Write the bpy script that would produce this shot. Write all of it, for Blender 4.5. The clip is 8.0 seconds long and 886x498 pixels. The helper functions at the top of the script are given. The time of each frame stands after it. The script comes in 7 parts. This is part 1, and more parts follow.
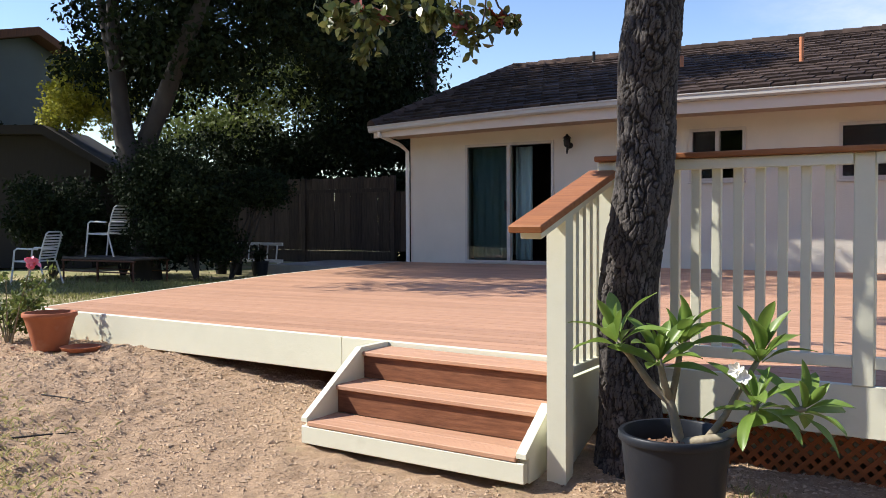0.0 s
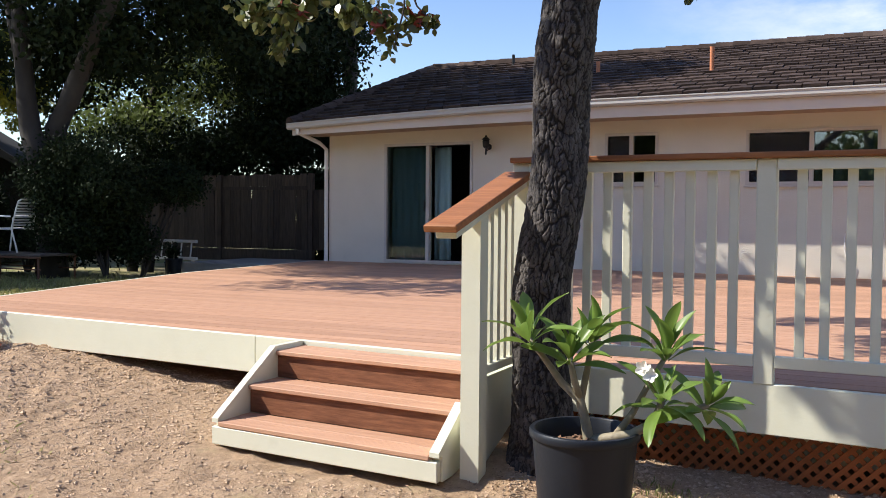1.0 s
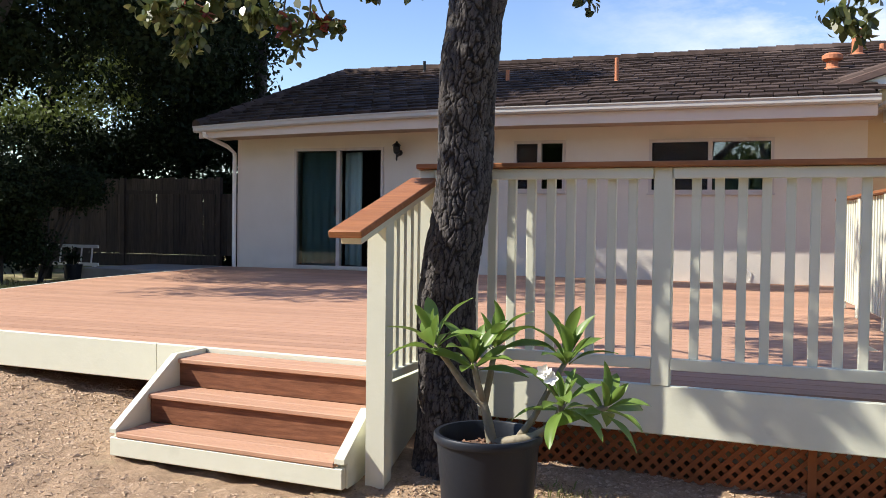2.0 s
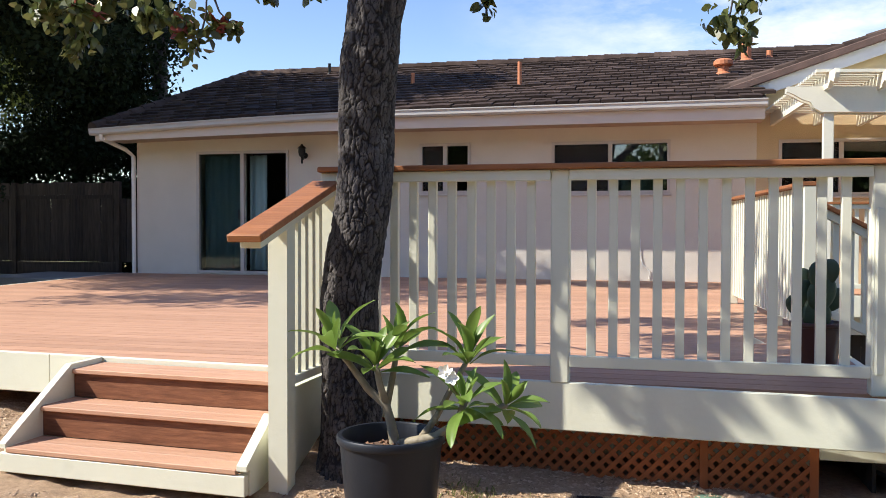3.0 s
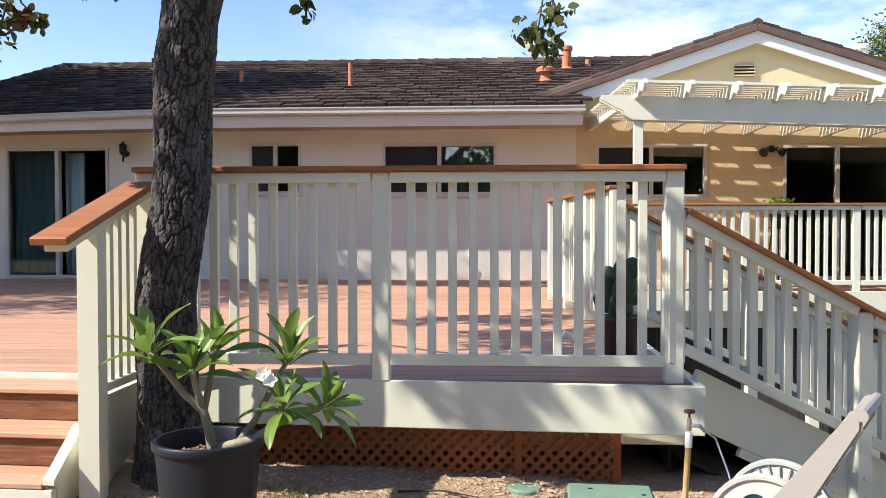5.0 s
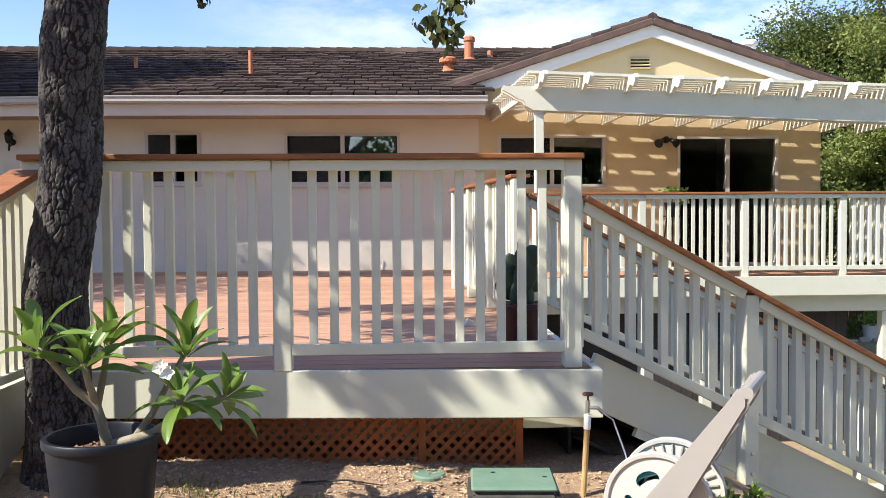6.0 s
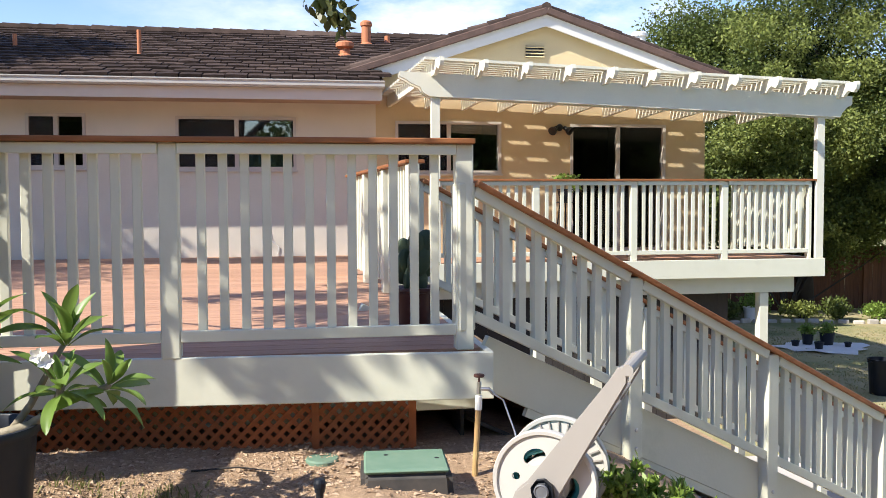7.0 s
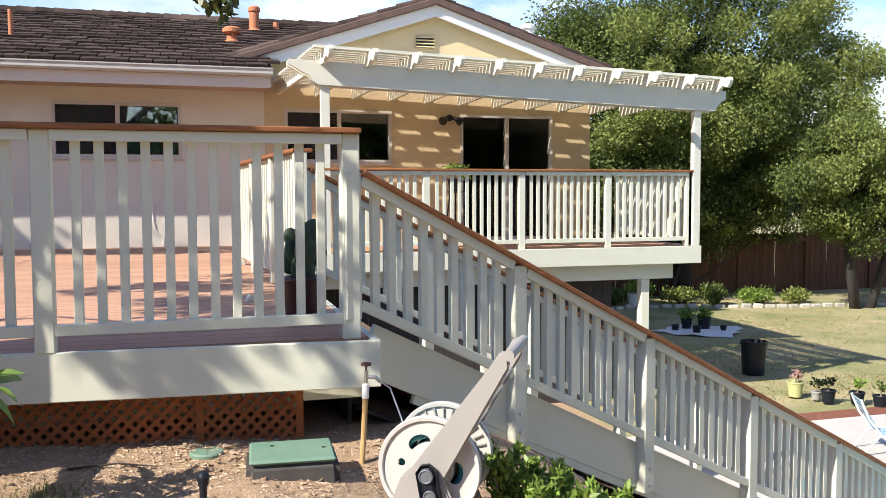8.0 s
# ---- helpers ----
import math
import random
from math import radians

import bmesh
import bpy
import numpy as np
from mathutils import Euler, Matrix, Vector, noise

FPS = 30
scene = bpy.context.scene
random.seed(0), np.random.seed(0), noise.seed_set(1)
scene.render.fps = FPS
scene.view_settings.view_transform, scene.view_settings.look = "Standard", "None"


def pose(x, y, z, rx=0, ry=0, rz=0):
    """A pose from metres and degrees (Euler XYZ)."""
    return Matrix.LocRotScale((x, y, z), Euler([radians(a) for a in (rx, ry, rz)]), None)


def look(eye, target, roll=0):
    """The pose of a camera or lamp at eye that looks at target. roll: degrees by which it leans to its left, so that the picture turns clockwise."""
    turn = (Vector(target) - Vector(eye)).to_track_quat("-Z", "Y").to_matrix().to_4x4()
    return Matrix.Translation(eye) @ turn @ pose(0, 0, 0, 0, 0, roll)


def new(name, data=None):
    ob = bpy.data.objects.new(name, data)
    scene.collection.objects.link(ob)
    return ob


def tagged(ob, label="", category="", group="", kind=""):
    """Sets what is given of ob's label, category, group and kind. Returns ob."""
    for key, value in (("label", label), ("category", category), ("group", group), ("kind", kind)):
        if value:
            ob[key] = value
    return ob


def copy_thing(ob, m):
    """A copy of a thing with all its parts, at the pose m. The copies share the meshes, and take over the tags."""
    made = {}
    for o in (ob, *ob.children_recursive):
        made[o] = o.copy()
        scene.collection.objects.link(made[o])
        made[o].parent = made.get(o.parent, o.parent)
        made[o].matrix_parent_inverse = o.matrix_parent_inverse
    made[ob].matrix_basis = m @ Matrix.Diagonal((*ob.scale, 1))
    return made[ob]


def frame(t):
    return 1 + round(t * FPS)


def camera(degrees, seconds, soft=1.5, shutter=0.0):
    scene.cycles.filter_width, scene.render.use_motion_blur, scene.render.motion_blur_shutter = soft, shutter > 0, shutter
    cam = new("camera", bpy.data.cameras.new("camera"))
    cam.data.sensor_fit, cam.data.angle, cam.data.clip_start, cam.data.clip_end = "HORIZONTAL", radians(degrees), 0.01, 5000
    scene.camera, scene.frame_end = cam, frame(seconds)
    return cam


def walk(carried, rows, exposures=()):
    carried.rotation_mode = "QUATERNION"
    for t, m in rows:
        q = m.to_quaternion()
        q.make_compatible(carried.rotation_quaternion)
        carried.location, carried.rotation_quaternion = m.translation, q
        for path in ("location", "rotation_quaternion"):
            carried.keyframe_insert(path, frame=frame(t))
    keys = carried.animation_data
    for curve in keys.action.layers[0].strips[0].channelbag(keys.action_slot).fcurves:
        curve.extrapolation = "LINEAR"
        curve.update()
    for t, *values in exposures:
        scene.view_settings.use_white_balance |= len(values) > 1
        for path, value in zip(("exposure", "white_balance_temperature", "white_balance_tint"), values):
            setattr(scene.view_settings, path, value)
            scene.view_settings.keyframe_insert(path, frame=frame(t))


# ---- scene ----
cam = camera(53.5, 8.0, soft=0.75)
PATH = [
    (0, (1.496, -13.398, 0.767), (0.472, -11.681, 0.7), -0.3),
    (0.5, (1.502, -13.399, 0.765), (0.551, -11.641, 0.701), 0.2),
    (1, (1.513, -13.389, 0.763), (0.65, -11.586, 0.696), 0.5),
    (1.5, (1.529, -13.387, 0.764), (0.754, -11.544, 0.705), 0.8),
    (3, (1.592, -13.399, 0.764), (1.108, -11.459, 0.719), 0.1),
    (3.5, (1.616, -13.421, 0.766), (1.225, -11.46, 0.726), 0.0),
    (4, (1.634, -13.433, 0.767), (1.34, -11.456, 0.726), -0.0),
    (4.5, (1.647, -13.441, 0.768), (1.43, -11.454, 0.725), -0.2),
    (4.7, (1.665, -13.451, 0.77), (1.487, -11.459, 0.728), -0.1),
    (6, (1.696, -13.453, 0.757), (1.792, -11.456, 0.691), -0.4),
    (6.5, (1.714, -13.461, 0.75), (1.937, -11.475, 0.668), -0.1),
    (7, (1.73, -13.478, 0.747), (2.052, -11.506, 0.649), -0.3),
    (7.5, (1.748, -13.491, 0.747), (2.185, -11.543, 0.634), -0.5),
    (8, (1.76, -13.514, 0.747), (2.317, -11.597, 0.624), -0.2),
]
walk(cam, [(t, look(eye, target, roll)) for t, eye, target, roll in PATH], exposures=[(0.0, 0.76), (3.0, 0.84), (4.5, 0.98), (8.0, 0.94)])

# ---- light ----
SUN_FROM = Vector((-1.05, -0.43, 1.0)).normalized()
sun = new("sun", bpy.data.lights.new("sun", "SUN"))
sun.data.energy, sun.data.angle, sun.data.color = 4.6, radians(0.5), (1.0, 0.952, 0.865)
sun.matrix_world = look(SUN_FROM * 30, (0, 0, 0))
world = bpy.data.worlds.new("sky")
scene.world = world
world.use_nodes = True
wn, wl = world.node_tree.nodes, world.node_tree.links
sky = wn.new("ShaderNodeTexSky")
sky.sky_type, sky.sun_disc = "NISHITA", False
sky.sun_elevation = math.asin(SUN_FROM.z)
sky.sun_rotation = math.atan2(SUN_FROM.x, SUN_FROM.y)
sky.air_density, sky.dust_density, sky.ozone_density = 1.2, 0.0, 3.0
wn["Background"].inputs["Strength"].default_value = 0.067
# thin white clouds drifting over the blue
geo = wn.new("ShaderNodeTexCoord")
cmap = wn.new("ShaderNodeMapping")
cmap.inputs["Scale"].default_value = (2.2, 2.2, 6.0)
cmap.inputs["Location"].default_value = (0.35, 0.2, 0.15)
cnoise = wn.new("ShaderNodeTexNoise")
cnoise.inputs["Scale"].default_value, cnoise.inputs["Detail"].default_value = 1.9, 7.0
cnoise.inputs["Roughness"].default_value = 0.62
cramp = wn.new("ShaderNodeValToRGB")
cramp.color_ramp.elements[0].position, cramp.color_ramp.elements[1].position = 0.50, 0.74
# clearer towards the left of the house
cpos, cfall, cmul = wn.new("ShaderNodeSeparateXYZ"), wn.new("ShaderNodeMapRange"), wn.new("ShaderNodeMath")
cfall.inputs["From Min"].default_value, cfall.inputs["From Max"].default_value = -0.24, 0.05
cmul.operation = "MULTIPLY"
wl.new(geo.outputs["Generated"], cpos.inputs["Vector"])
wl.new(cpos.outputs["X"], cfall.inputs["Value"])
cmix = wn.new("ShaderNodeMixRGB")
cmix.inputs["Color2"].default_value = (10.5, 10.7, 11.0, 1)
wl.new(geo.outputs["Generated"], cmap.inputs["Vector"])
wl.new(cmap.outputs["Vector"], cnoise.inputs["Vector"])
wl.new(cnoise.outputs["Fac"], cramp.inputs["Fac"])
wl.new(cramp.outputs["Color"], cmul.inputs[0])
wl.new(cfall.outputs["Result"], cmul.inputs[1])
wl.new(cmul.outputs["Value"], cmix.inputs["Fac"])
tint = wn.new("ShaderNodeHueSaturation")
tint.inputs["Saturation"].default_value, tint.inputs["Value"].default_value = 1.12, 1.72
tint.inputs["Hue"].default_value = 0.518
wl.new(sky.outputs["Color"], tint.inputs["Color"])
wl.new(tint.outputs["Color"], cmix.inputs["Color1"])
wl.new(cmix.outputs["Color"], wn["Background"].inputs["Color"])

# ---- materials ----


def material(name, color, rough=0.6, metal=0.0, other=None, scale=6.0, amount=0.5, stretch=(1, 1, 1), bump=0.0, bump_scale=40.0,
             vary=0.0, island=False, stain=None, stain_scale=1.2, stain_at=0.55, spec=0.5):
    """A principled material: two tones mixed by noise, larger stains, per-piece variation and a fine bump."""
    m = bpy.data.materials.new(name)
    m.use_nodes = True
    n, l = m.node_tree.nodes, m.node_tree.links
    p = n["Principled BSDF"]
    p.inputs["Roughness"].default_value, p.inputs["Metallic"].default_value = rough, metal
    p.inputs["Specular IOR Level"].default_value = spec
    tc, mp = n.new("ShaderNodeTexCoord"), n.new("ShaderNodeMapping")
    mp.inputs["Scale"].default_value = stretch
    l.new(tc.outputs["Object"], mp.inputs["Vector"])
    vec = mp.outputs["Vector"]
    if vary:
        info = n.new("ShaderNodeObjectInfo")
        rnd = info.outputs["Random"]
        if island:
            gm = n.new("ShaderNodeNewGeometry")
            rnd = gm.outputs["Random Per Island"]
        add, mul = n.new("ShaderNodeVectorMath"), n.new("ShaderNodeMath")
        mul.operation, mul.inputs[1].default_value = "MULTIPLY", 37.0
        l.new(rnd, mul.inputs[0])
        l.new(vec, add.inputs[0])
        l.new(mul.outputs[0], add.inputs[1])
        vec = add.outputs[0]
    tone = n.new("ShaderNodeTexNoise")
    tone.inputs["Scale"].default_value, tone.inputs["Detail"].default_value, tone.inputs["Roughness"].default_value = scale, 6.0, 0.6
    l.new(vec, tone.inputs["Vector"])
    ramp = n.new("ShaderNodeMapRange")
    ramp.inputs["From Min"].default_value, ramp.inputs["From Max"].default_value = 0.3, 0.7
    ramp.inputs["To Max"].default_value = amount
    l.new(tone.outputs["Fac"], ramp.inputs["Value"])
    mix = n.new("ShaderNodeMixRGB")
    mix.inputs["Color1"].default_value = (*color, 1)
    mix.inputs["Color2"].default_value = (*(other or [c * 0.7 for c in color]), 1)
    l.new(ramp.outputs["Result"], mix.inputs["Fac"])
    out = mix.outputs["Color"]
    if stain:
        sn, sr, sm = n.new("ShaderNodeTexNoise"), n.new("ShaderNodeMapRange"), n.new("ShaderNodeMixRGB")
        sn.inputs["Scale"].default_value, sn.inputs["Detail"].default_value = stain_scale, 5.0
        sr.inputs["From Min"].default_value, sr.inputs["From Max"].default_value, sr.inputs["To Max"].default_value = stain_at, stain_at + 0.16, 0.75
        sm.inputs["Color2"].default_value = (*stain, 1)
        l.new(tc.outputs["Object"], sn.inputs["Vector"])
        l.new(sn.outputs["Fac"], sr.inputs["Value"])
        l.new(sr.outputs["Result"], sm.inputs["Fac"])
        l.new(out, sm.inputs["Color1"])
        out = sm.outputs["Color"]
    if vary:
        hs, vr = n.new("ShaderNodeHueSaturation"), n.new("ShaderNodeMapRange")
        vr.inputs["To Min"].default_value, vr.inputs["To Max"].default_value = 1 - vary, 1 + vary
        l.new(rnd, vr.inputs["Value"])
        l.new(vr.outputs["Result"], hs.inputs["Value"])
        l.new(out, hs.inputs["Color"])
        out = hs.outputs["Color"]
    l.new(out, p.inputs["Base Color"])
    if bump:
        bn, bp = n.new("ShaderNodeTexNoise"), n.new("ShaderNodeBump")
        bn.inputs["Scale"].default_value, bn.inputs["Detail"].default_value = bump_scale, 5.0
        bp.inputs["Strength"].default_value, bp.inputs["Distance"].default_value = min(bump, 1.0), 0.01
        l.new(vec, bn.inputs["Vector"])
        l.new(bn.outputs["Fac"], bp.inputs["Height"])
        l.new(bp.outputs["Normal"], p.inputs["Normal"])
    return m


def leaf_material(name, color, other, rough=0.5, through_light=0.35, scale=3.0, spec=0.25):
    m = material(name, color, rough, other=other, scale=scale, amount=0.9, vary=0.35, island=True, spec=spec)
    n, l = m.node_tree.nodes, m.node_tree.links
    p = n["Principled BSDF"]
    tr, mx = n.new("ShaderNodeBsdfTranslucent"), n.new("ShaderNodeMixShader")
    src = p.inputs["Base Color"].links[0].from_socket
    l.new(src, tr.inputs["Color"])
    mx.inputs["Fac"].default_value = through_light
    l.new(p.outputs["BSDF"], mx.inputs[1])
    l.new(tr.outputs["BSDF"], mx.inputs[2])
    l.new(mx.outputs["Shader"], n["Material Output"].inputs["Surface"])
    return m


def glass_material(name, tint=(0.9, 0.95, 0.95), clear=0.75, ior=1.5):
    """A window pane: clear glass with the mirror gloss of its surface."""
    m = bpy.data.materials.new(name)
    m.use_nodes = True
    n, l = m.node_tree.nodes, m.node_tree.links
    tr, gl, mx, lw = n.new("ShaderNodeBsdfTransparent"), n.new("ShaderNodeBsdfGlossy"), n.new("ShaderNodeMixShader"), n.new("ShaderNodeFresnel")
    tr.inputs["Color"].default_value = (*[c * clear for c in tint], 1)
    gl.inputs["Roughness"].default_value = 0.02
    lw.inputs["IOR"].default_value = ior
    l.new(lw.outputs["Fac"], mx.inputs["Fac"])
    l.new(tr.outputs["BSDF"], mx.inputs[1])
    l.new(gl.outputs["BSDF"], mx.inputs[2])
    l.new(mx.outputs["Shader"], n["Material Output"].inputs["Surface"])
    return m


PAINT = material("pale_green_paint", (0.70, 0.69, 0.55), 0.5, other=(0.63, 0.62, 0.48), scale=5, amount=0.5, bump=0.10, bump_scale=45, stretch=(1, 1, 1),
                 stain=(0.52, 0.52, 0.39), stain_scale=2.6, stain_at=0.64)
CREAM = material("cream_paint", (0.72, 0.69, 0.56), 0.5, other=(0.62, 0.60, 0.50), scale=4, amount=0.4, bump=0.2)
WHITE = material("white_trim", (0.80, 0.78, 0.74), 0.45, other=(0.70, 0.68, 0.63), scale=5, amount=0.4)
SOFFIT = material("soffit_tan", (0.45, 0.33, 0.235), 0.8, other=(0.38, 0.27, 0.19), scale=3, amount=0.6)
GUTTER = material("gutter_enamel", (0.50, 0.475, 0.44), 0.5, other=(0.42, 0.40, 0.37), scale=4, amount=0.5)
FASCIA = material("eave_paint", (0.62, 0.53, 0.455), 0.55, other=(0.54, 0.455, 0.385), scale=3, amount=0.5)
STUCCO = material("stucco", (0.69, 0.625, 0.525), 0.9, other=(0.62, 0.56, 0.465), scale=2.0, amount=0.6, bump=0.5, bump_scale=90,
                  stain=(0.57, 0.51, 0.44), stain_scale=0.7, stain_at=0.6)
# warmer, darker stucco with deck bounce and pergola shade put into the colour
STUCCO_BOUNCE = material("bounce_lit_stucco", (0.60, 0.46, 0.275), 0.9, other=(0.54, 0.41, 0.24), scale=2.0, amount=0.5, bump=0.5, bump_scale=90)
STUCCO_YELLOW = material("yellow_stucco", (0.74, 0.59, 0.34), 0.9, other=(0.68, 0.53, 0.30), scale=2.0, amount=0.5, bump=0.5, bump_scale=90)
BOARD = material("deck_board", (0.53, 0.31, 0.20), 0.6, other=(0.39, 0.205, 0.125), scale=3.0, amount=0.7, stretch=(0.6, 9, 9), bump=0.12, bump_scale=20, vary=0.11, spec=0.2)
# fine grooves run along each board
bn, bl = BOARD.node_tree.nodes, BOARD.node_tree.links
btc, bwave, bgroove = bn.new("ShaderNodeTexCoord"), bn.new("ShaderNodeTexWave"), bn.new("ShaderNodeBump")
bwave.bands_direction = "Y"
bwave.inputs["Scale"].default_value, bwave.inputs["Distortion"].default_value = 22.0, 0.15
bgroove.inputs["Strength"].default_value, bgroove.inputs["Distance"].default_value = 0.5, 0.003
bl.new(btc.outputs["Object"], bwave.inputs["Vector"])
bl.new(bwave.outputs["Fac"], bgroove.inputs["Height"])
board_normal = bn["Principled BSDF"].inputs["Normal"]
bl.new(board_normal.links[0].from_socket, bgroove.inputs["Normal"])
bl.new(bgroove.outputs["Normal"], board_normal)
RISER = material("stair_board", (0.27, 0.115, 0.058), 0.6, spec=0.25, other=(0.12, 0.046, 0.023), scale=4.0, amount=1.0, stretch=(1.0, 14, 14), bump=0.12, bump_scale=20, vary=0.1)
CAP = material("stained_cap", (0.37, 0.15, 0.057), 0.55, spec=0.25, other=(0.18, 0.065, 0.026), scale=4.0, amount=0.8, stretch=(1.0, 12, 12), bump=0.15, bump_scale=20, vary=0.1)
ROOF = material("roof_tile", (0.082, 0.056, 0.045), 0.85, other=(0.034, 0.024, 0.02), scale=5.0, amount=0.9, bump=0.4, bump_scale=30, vary=0.38, spec=0.12, stain=(0.13, 0.093, 0.077), stain_scale=0.8)
ROOF_REST = material("roof_tile_rest", (0.082, 0.056, 0.045), 0.85, other=(0.034, 0.024, 0.02), scale=5.0, amount=0.9, bump=0.4, bump_scale=30, vary=0.38, island=True, spec=0.12, stain=(0.13, 0.093, 0.077), stain_scale=0.8)
VERGE = material("verge_tile", (0.15, 0.09, 0.07), 0.8, other=(0.085, 0.055, 0.045), scale=6, amount=0.9, bump=0.4, bump_scale=30)
# near-black for added boards that stand in for shade below decks and stairs
UNDER = material("under_deck_shade", (0.045, 0.04, 0.036), 0.9, other=(0.025, 0.022, 0.02), scale=5, stretch=(6, 6, 0.6))
# near-black that puts the shade of hollows and under-deck posts into the colour
DARK = material("void_shade", (0.03, 0.028, 0.025), 0.9)
GLASS = glass_material("window_glass", ior=2.6)
GLASS_DOOR = glass_material("door_glass", ior=1.5)
SCREEN = bpy.data.materials.new("insect_screen")
SCREEN.use_nodes = True
sn, sl2 = SCREEN.node_tree.nodes, SCREEN.node_tree.links
s_clear, s_wire, s_mix = sn.new("ShaderNodeBsdfTransparent"), sn.new("ShaderNodeBsdfDiffuse"), sn.new("ShaderNodeMixShader")
s_wire.inputs["Color"].default_value, s_mix.inputs["Fac"].default_value = (0.06, 0.06, 0.058, 1), 0.4
sl2.new(s_clear.outputs["BSDF"], s_mix.inputs[1])
sl2.new(s_wire.outputs["BSDF"], s_mix.inputs[2])
sl2.new(s_mix.outputs["Shader"], sn["Material Output"].inputs["Surface"])
FRAME = material("window_frame_paint", (0.56, 0.50, 0.44), 0.45, other=(0.47, 0.42, 0.37), scale=5, amount=0.4)
DARKROOM = material("dim_room", (0.10, 0.09, 0.08), 0.9)
CURTAIN = material("curtain_cloth", (0.30, 0.44, 0.42), 0.85, other=(0.21, 0.33, 0.32), scale=3, stretch=(8, 8, 0.3))
RUST = material("vent_primer", (0.55, 0.20, 0.09), 0.7, other=(0.42, 0.14, 0.06), scale=8)
BLACKMETAL = material("black_metal", (0.02, 0.02, 0.02), 0.45, metal=0.4)
STEEL = material("bare_metal", (0.55, 0.54, 0.52), 0.35, metal=0.9, other=(0.40, 0.38, 0.34))

# ---- mesh helpers ----


def mesh_object(name, bm, mat, smooth=False):
    me = bpy.data.meshes.new(name)
    bmesh.ops.recalc_face_normals(bm, faces=bm.faces)
    bm.to_mesh(me)
    bm.free()
    me.materials.append(mat)
    if smooth:
        for p in me.polygons:
            p.use_smooth = True
    return new(name, me)


def part(name, bm, mat, parent, label="", smooth=False):
    ob = mesh_object(name, bm, mat, smooth)
    ob.parent = parent
    if label:
        tagged(ob, label)
    return ob


def thing(name, label, category, at=(0, 0, 0), group="", kind=""):
    ob = new(name)
    ob.location = at
    ob.empty_display_size = 0.1
    return tagged(ob, label, category, group, kind)


def add_box(bm, x0, x1, y0, y1, z0, z1, bevel=0.0, m=None):
    g = bmesh.ops.create_cube(bm, size=1.0)
    t = Matrix.Translation(((x0 + x1) / 2, (y0 + y1) / 2, (z0 + z1) / 2)) @ Matrix.Diagonal((x1 - x0, y1 - y0, z1 - z0, 1))
    bmesh.ops.transform(bm, matrix=(m @ t) if m else t, verts=g["verts"])
    if bevel:
        es = {e for v in g["verts"] for e in v.link_edges}
        bmesh.ops.bevel(bm, geom=list(es), offset=bevel, segments=1, affect="EDGES", profile=0.6)
    return bm


def box(x0, x1, y0, y1, z0, z1, bevel=0.0):
    return add_box(bmesh.new(), x0, x1, y0, y1, z0, z1, bevel)


def prism(bm, outline, axis, a, b):
    """Extrudes a flat outline (pairs) along an axis from a to b. axis x: pairs are y, z; y: x, z; z: x, y."""
    def at(p, v):
        return {"x": (v, p[0], p[1]), "y": (p[0], v, p[1]), "z": (p[0], p[1], v)}[axis]
    lo, hi = [bm.verts.new(at(p, a)) for p in outline], [bm.verts.new(at(p, b)) for p in outline]
    bm.faces.new(lo)
    bm.faces.new(hi[::-1])
    for i in range(len(outline)):
        j = (i + 1) % len(outline)
        bm.faces.new((lo[i], lo[j], hi[j], hi[i]))
    return bm


def add_beam(bm, p, q, w, h, bevel=0.0, shift=0.0):
    """A bar of section w x h from p to q, its h side held upright."""
    p, q = Vector(p), Vector(q)
    d = (q - p)
    ln = d.length
    d.normalize()
    side = d.cross(Vector((0, 0, 1)))
    side = Vector((1, 0, 0)) if side.length < 1e-4 else side.normalized()
    up = side.cross(d)
    m = Matrix((side, d, up)).transposed().to_4x4()
    m.translation = (p + q) / 2 + up * shift
    return add_box(bm, -w / 2, w / 2, -ln / 2, ln / 2, -h / 2, h / 2, bevel, m)


def beam(p, q, w, h, bevel=0.0, shift=0.0):
    return add_beam(bmesh.new(), p, q, w, h, bevel, shift)


def add_tube(bm, pts, radii, seg=8, cap=True, wobble=0.0, seed=0):
    """A tapered tube along points."""
    pts = [Vector(p) for p in pts]
    rs = radii if isinstance(radii, (list, tuple)) else [radii] * len(pts)
    rings = []
    ref = Vector((0.31, 0.17, 0.93))
    for i, p in enumerate(pts):
        d = (pts[min(i + 1, len(pts) - 1)] - pts[max(i - 1, 0)]).normalized()
        a = d.cross(ref)
        if a.length < 0.05:
            a = d.cross(Vector((1, 0, 0)))
        a.normalize()
        b = d.cross(a)
        ring = []
        for k in range(seg):
            an = 2 * math.pi * k / seg
            r = rs[i]
            if wobble:
                r *= 1 + wobble * noise.noise(Vector((math.cos(an) * 1.5, math.sin(an) * 1.5, i * 0.7 + seed * 5.3)))
            ring.append(bm.verts.new(p + (a * math.cos(an) + b * math.sin(an)) * r))
        rings.append(ring)
    for r0, r1 in zip(rings, rings[1:]):
        for k in range(seg):
            bm.faces.new((r0[k], r0[(k + 1) % seg], r1[(k + 1) % seg], r1[k]))
    if cap:
        bm.faces.new(rings[0][::-1])
        bm.faces.new(rings[-1])
    return bm


def tube(pts, radii, seg=8, cap=True, wobble=0.0, seed=0):
    return add_tube(bmesh.new(), pts, radii, seg, cap, wobble, seed)


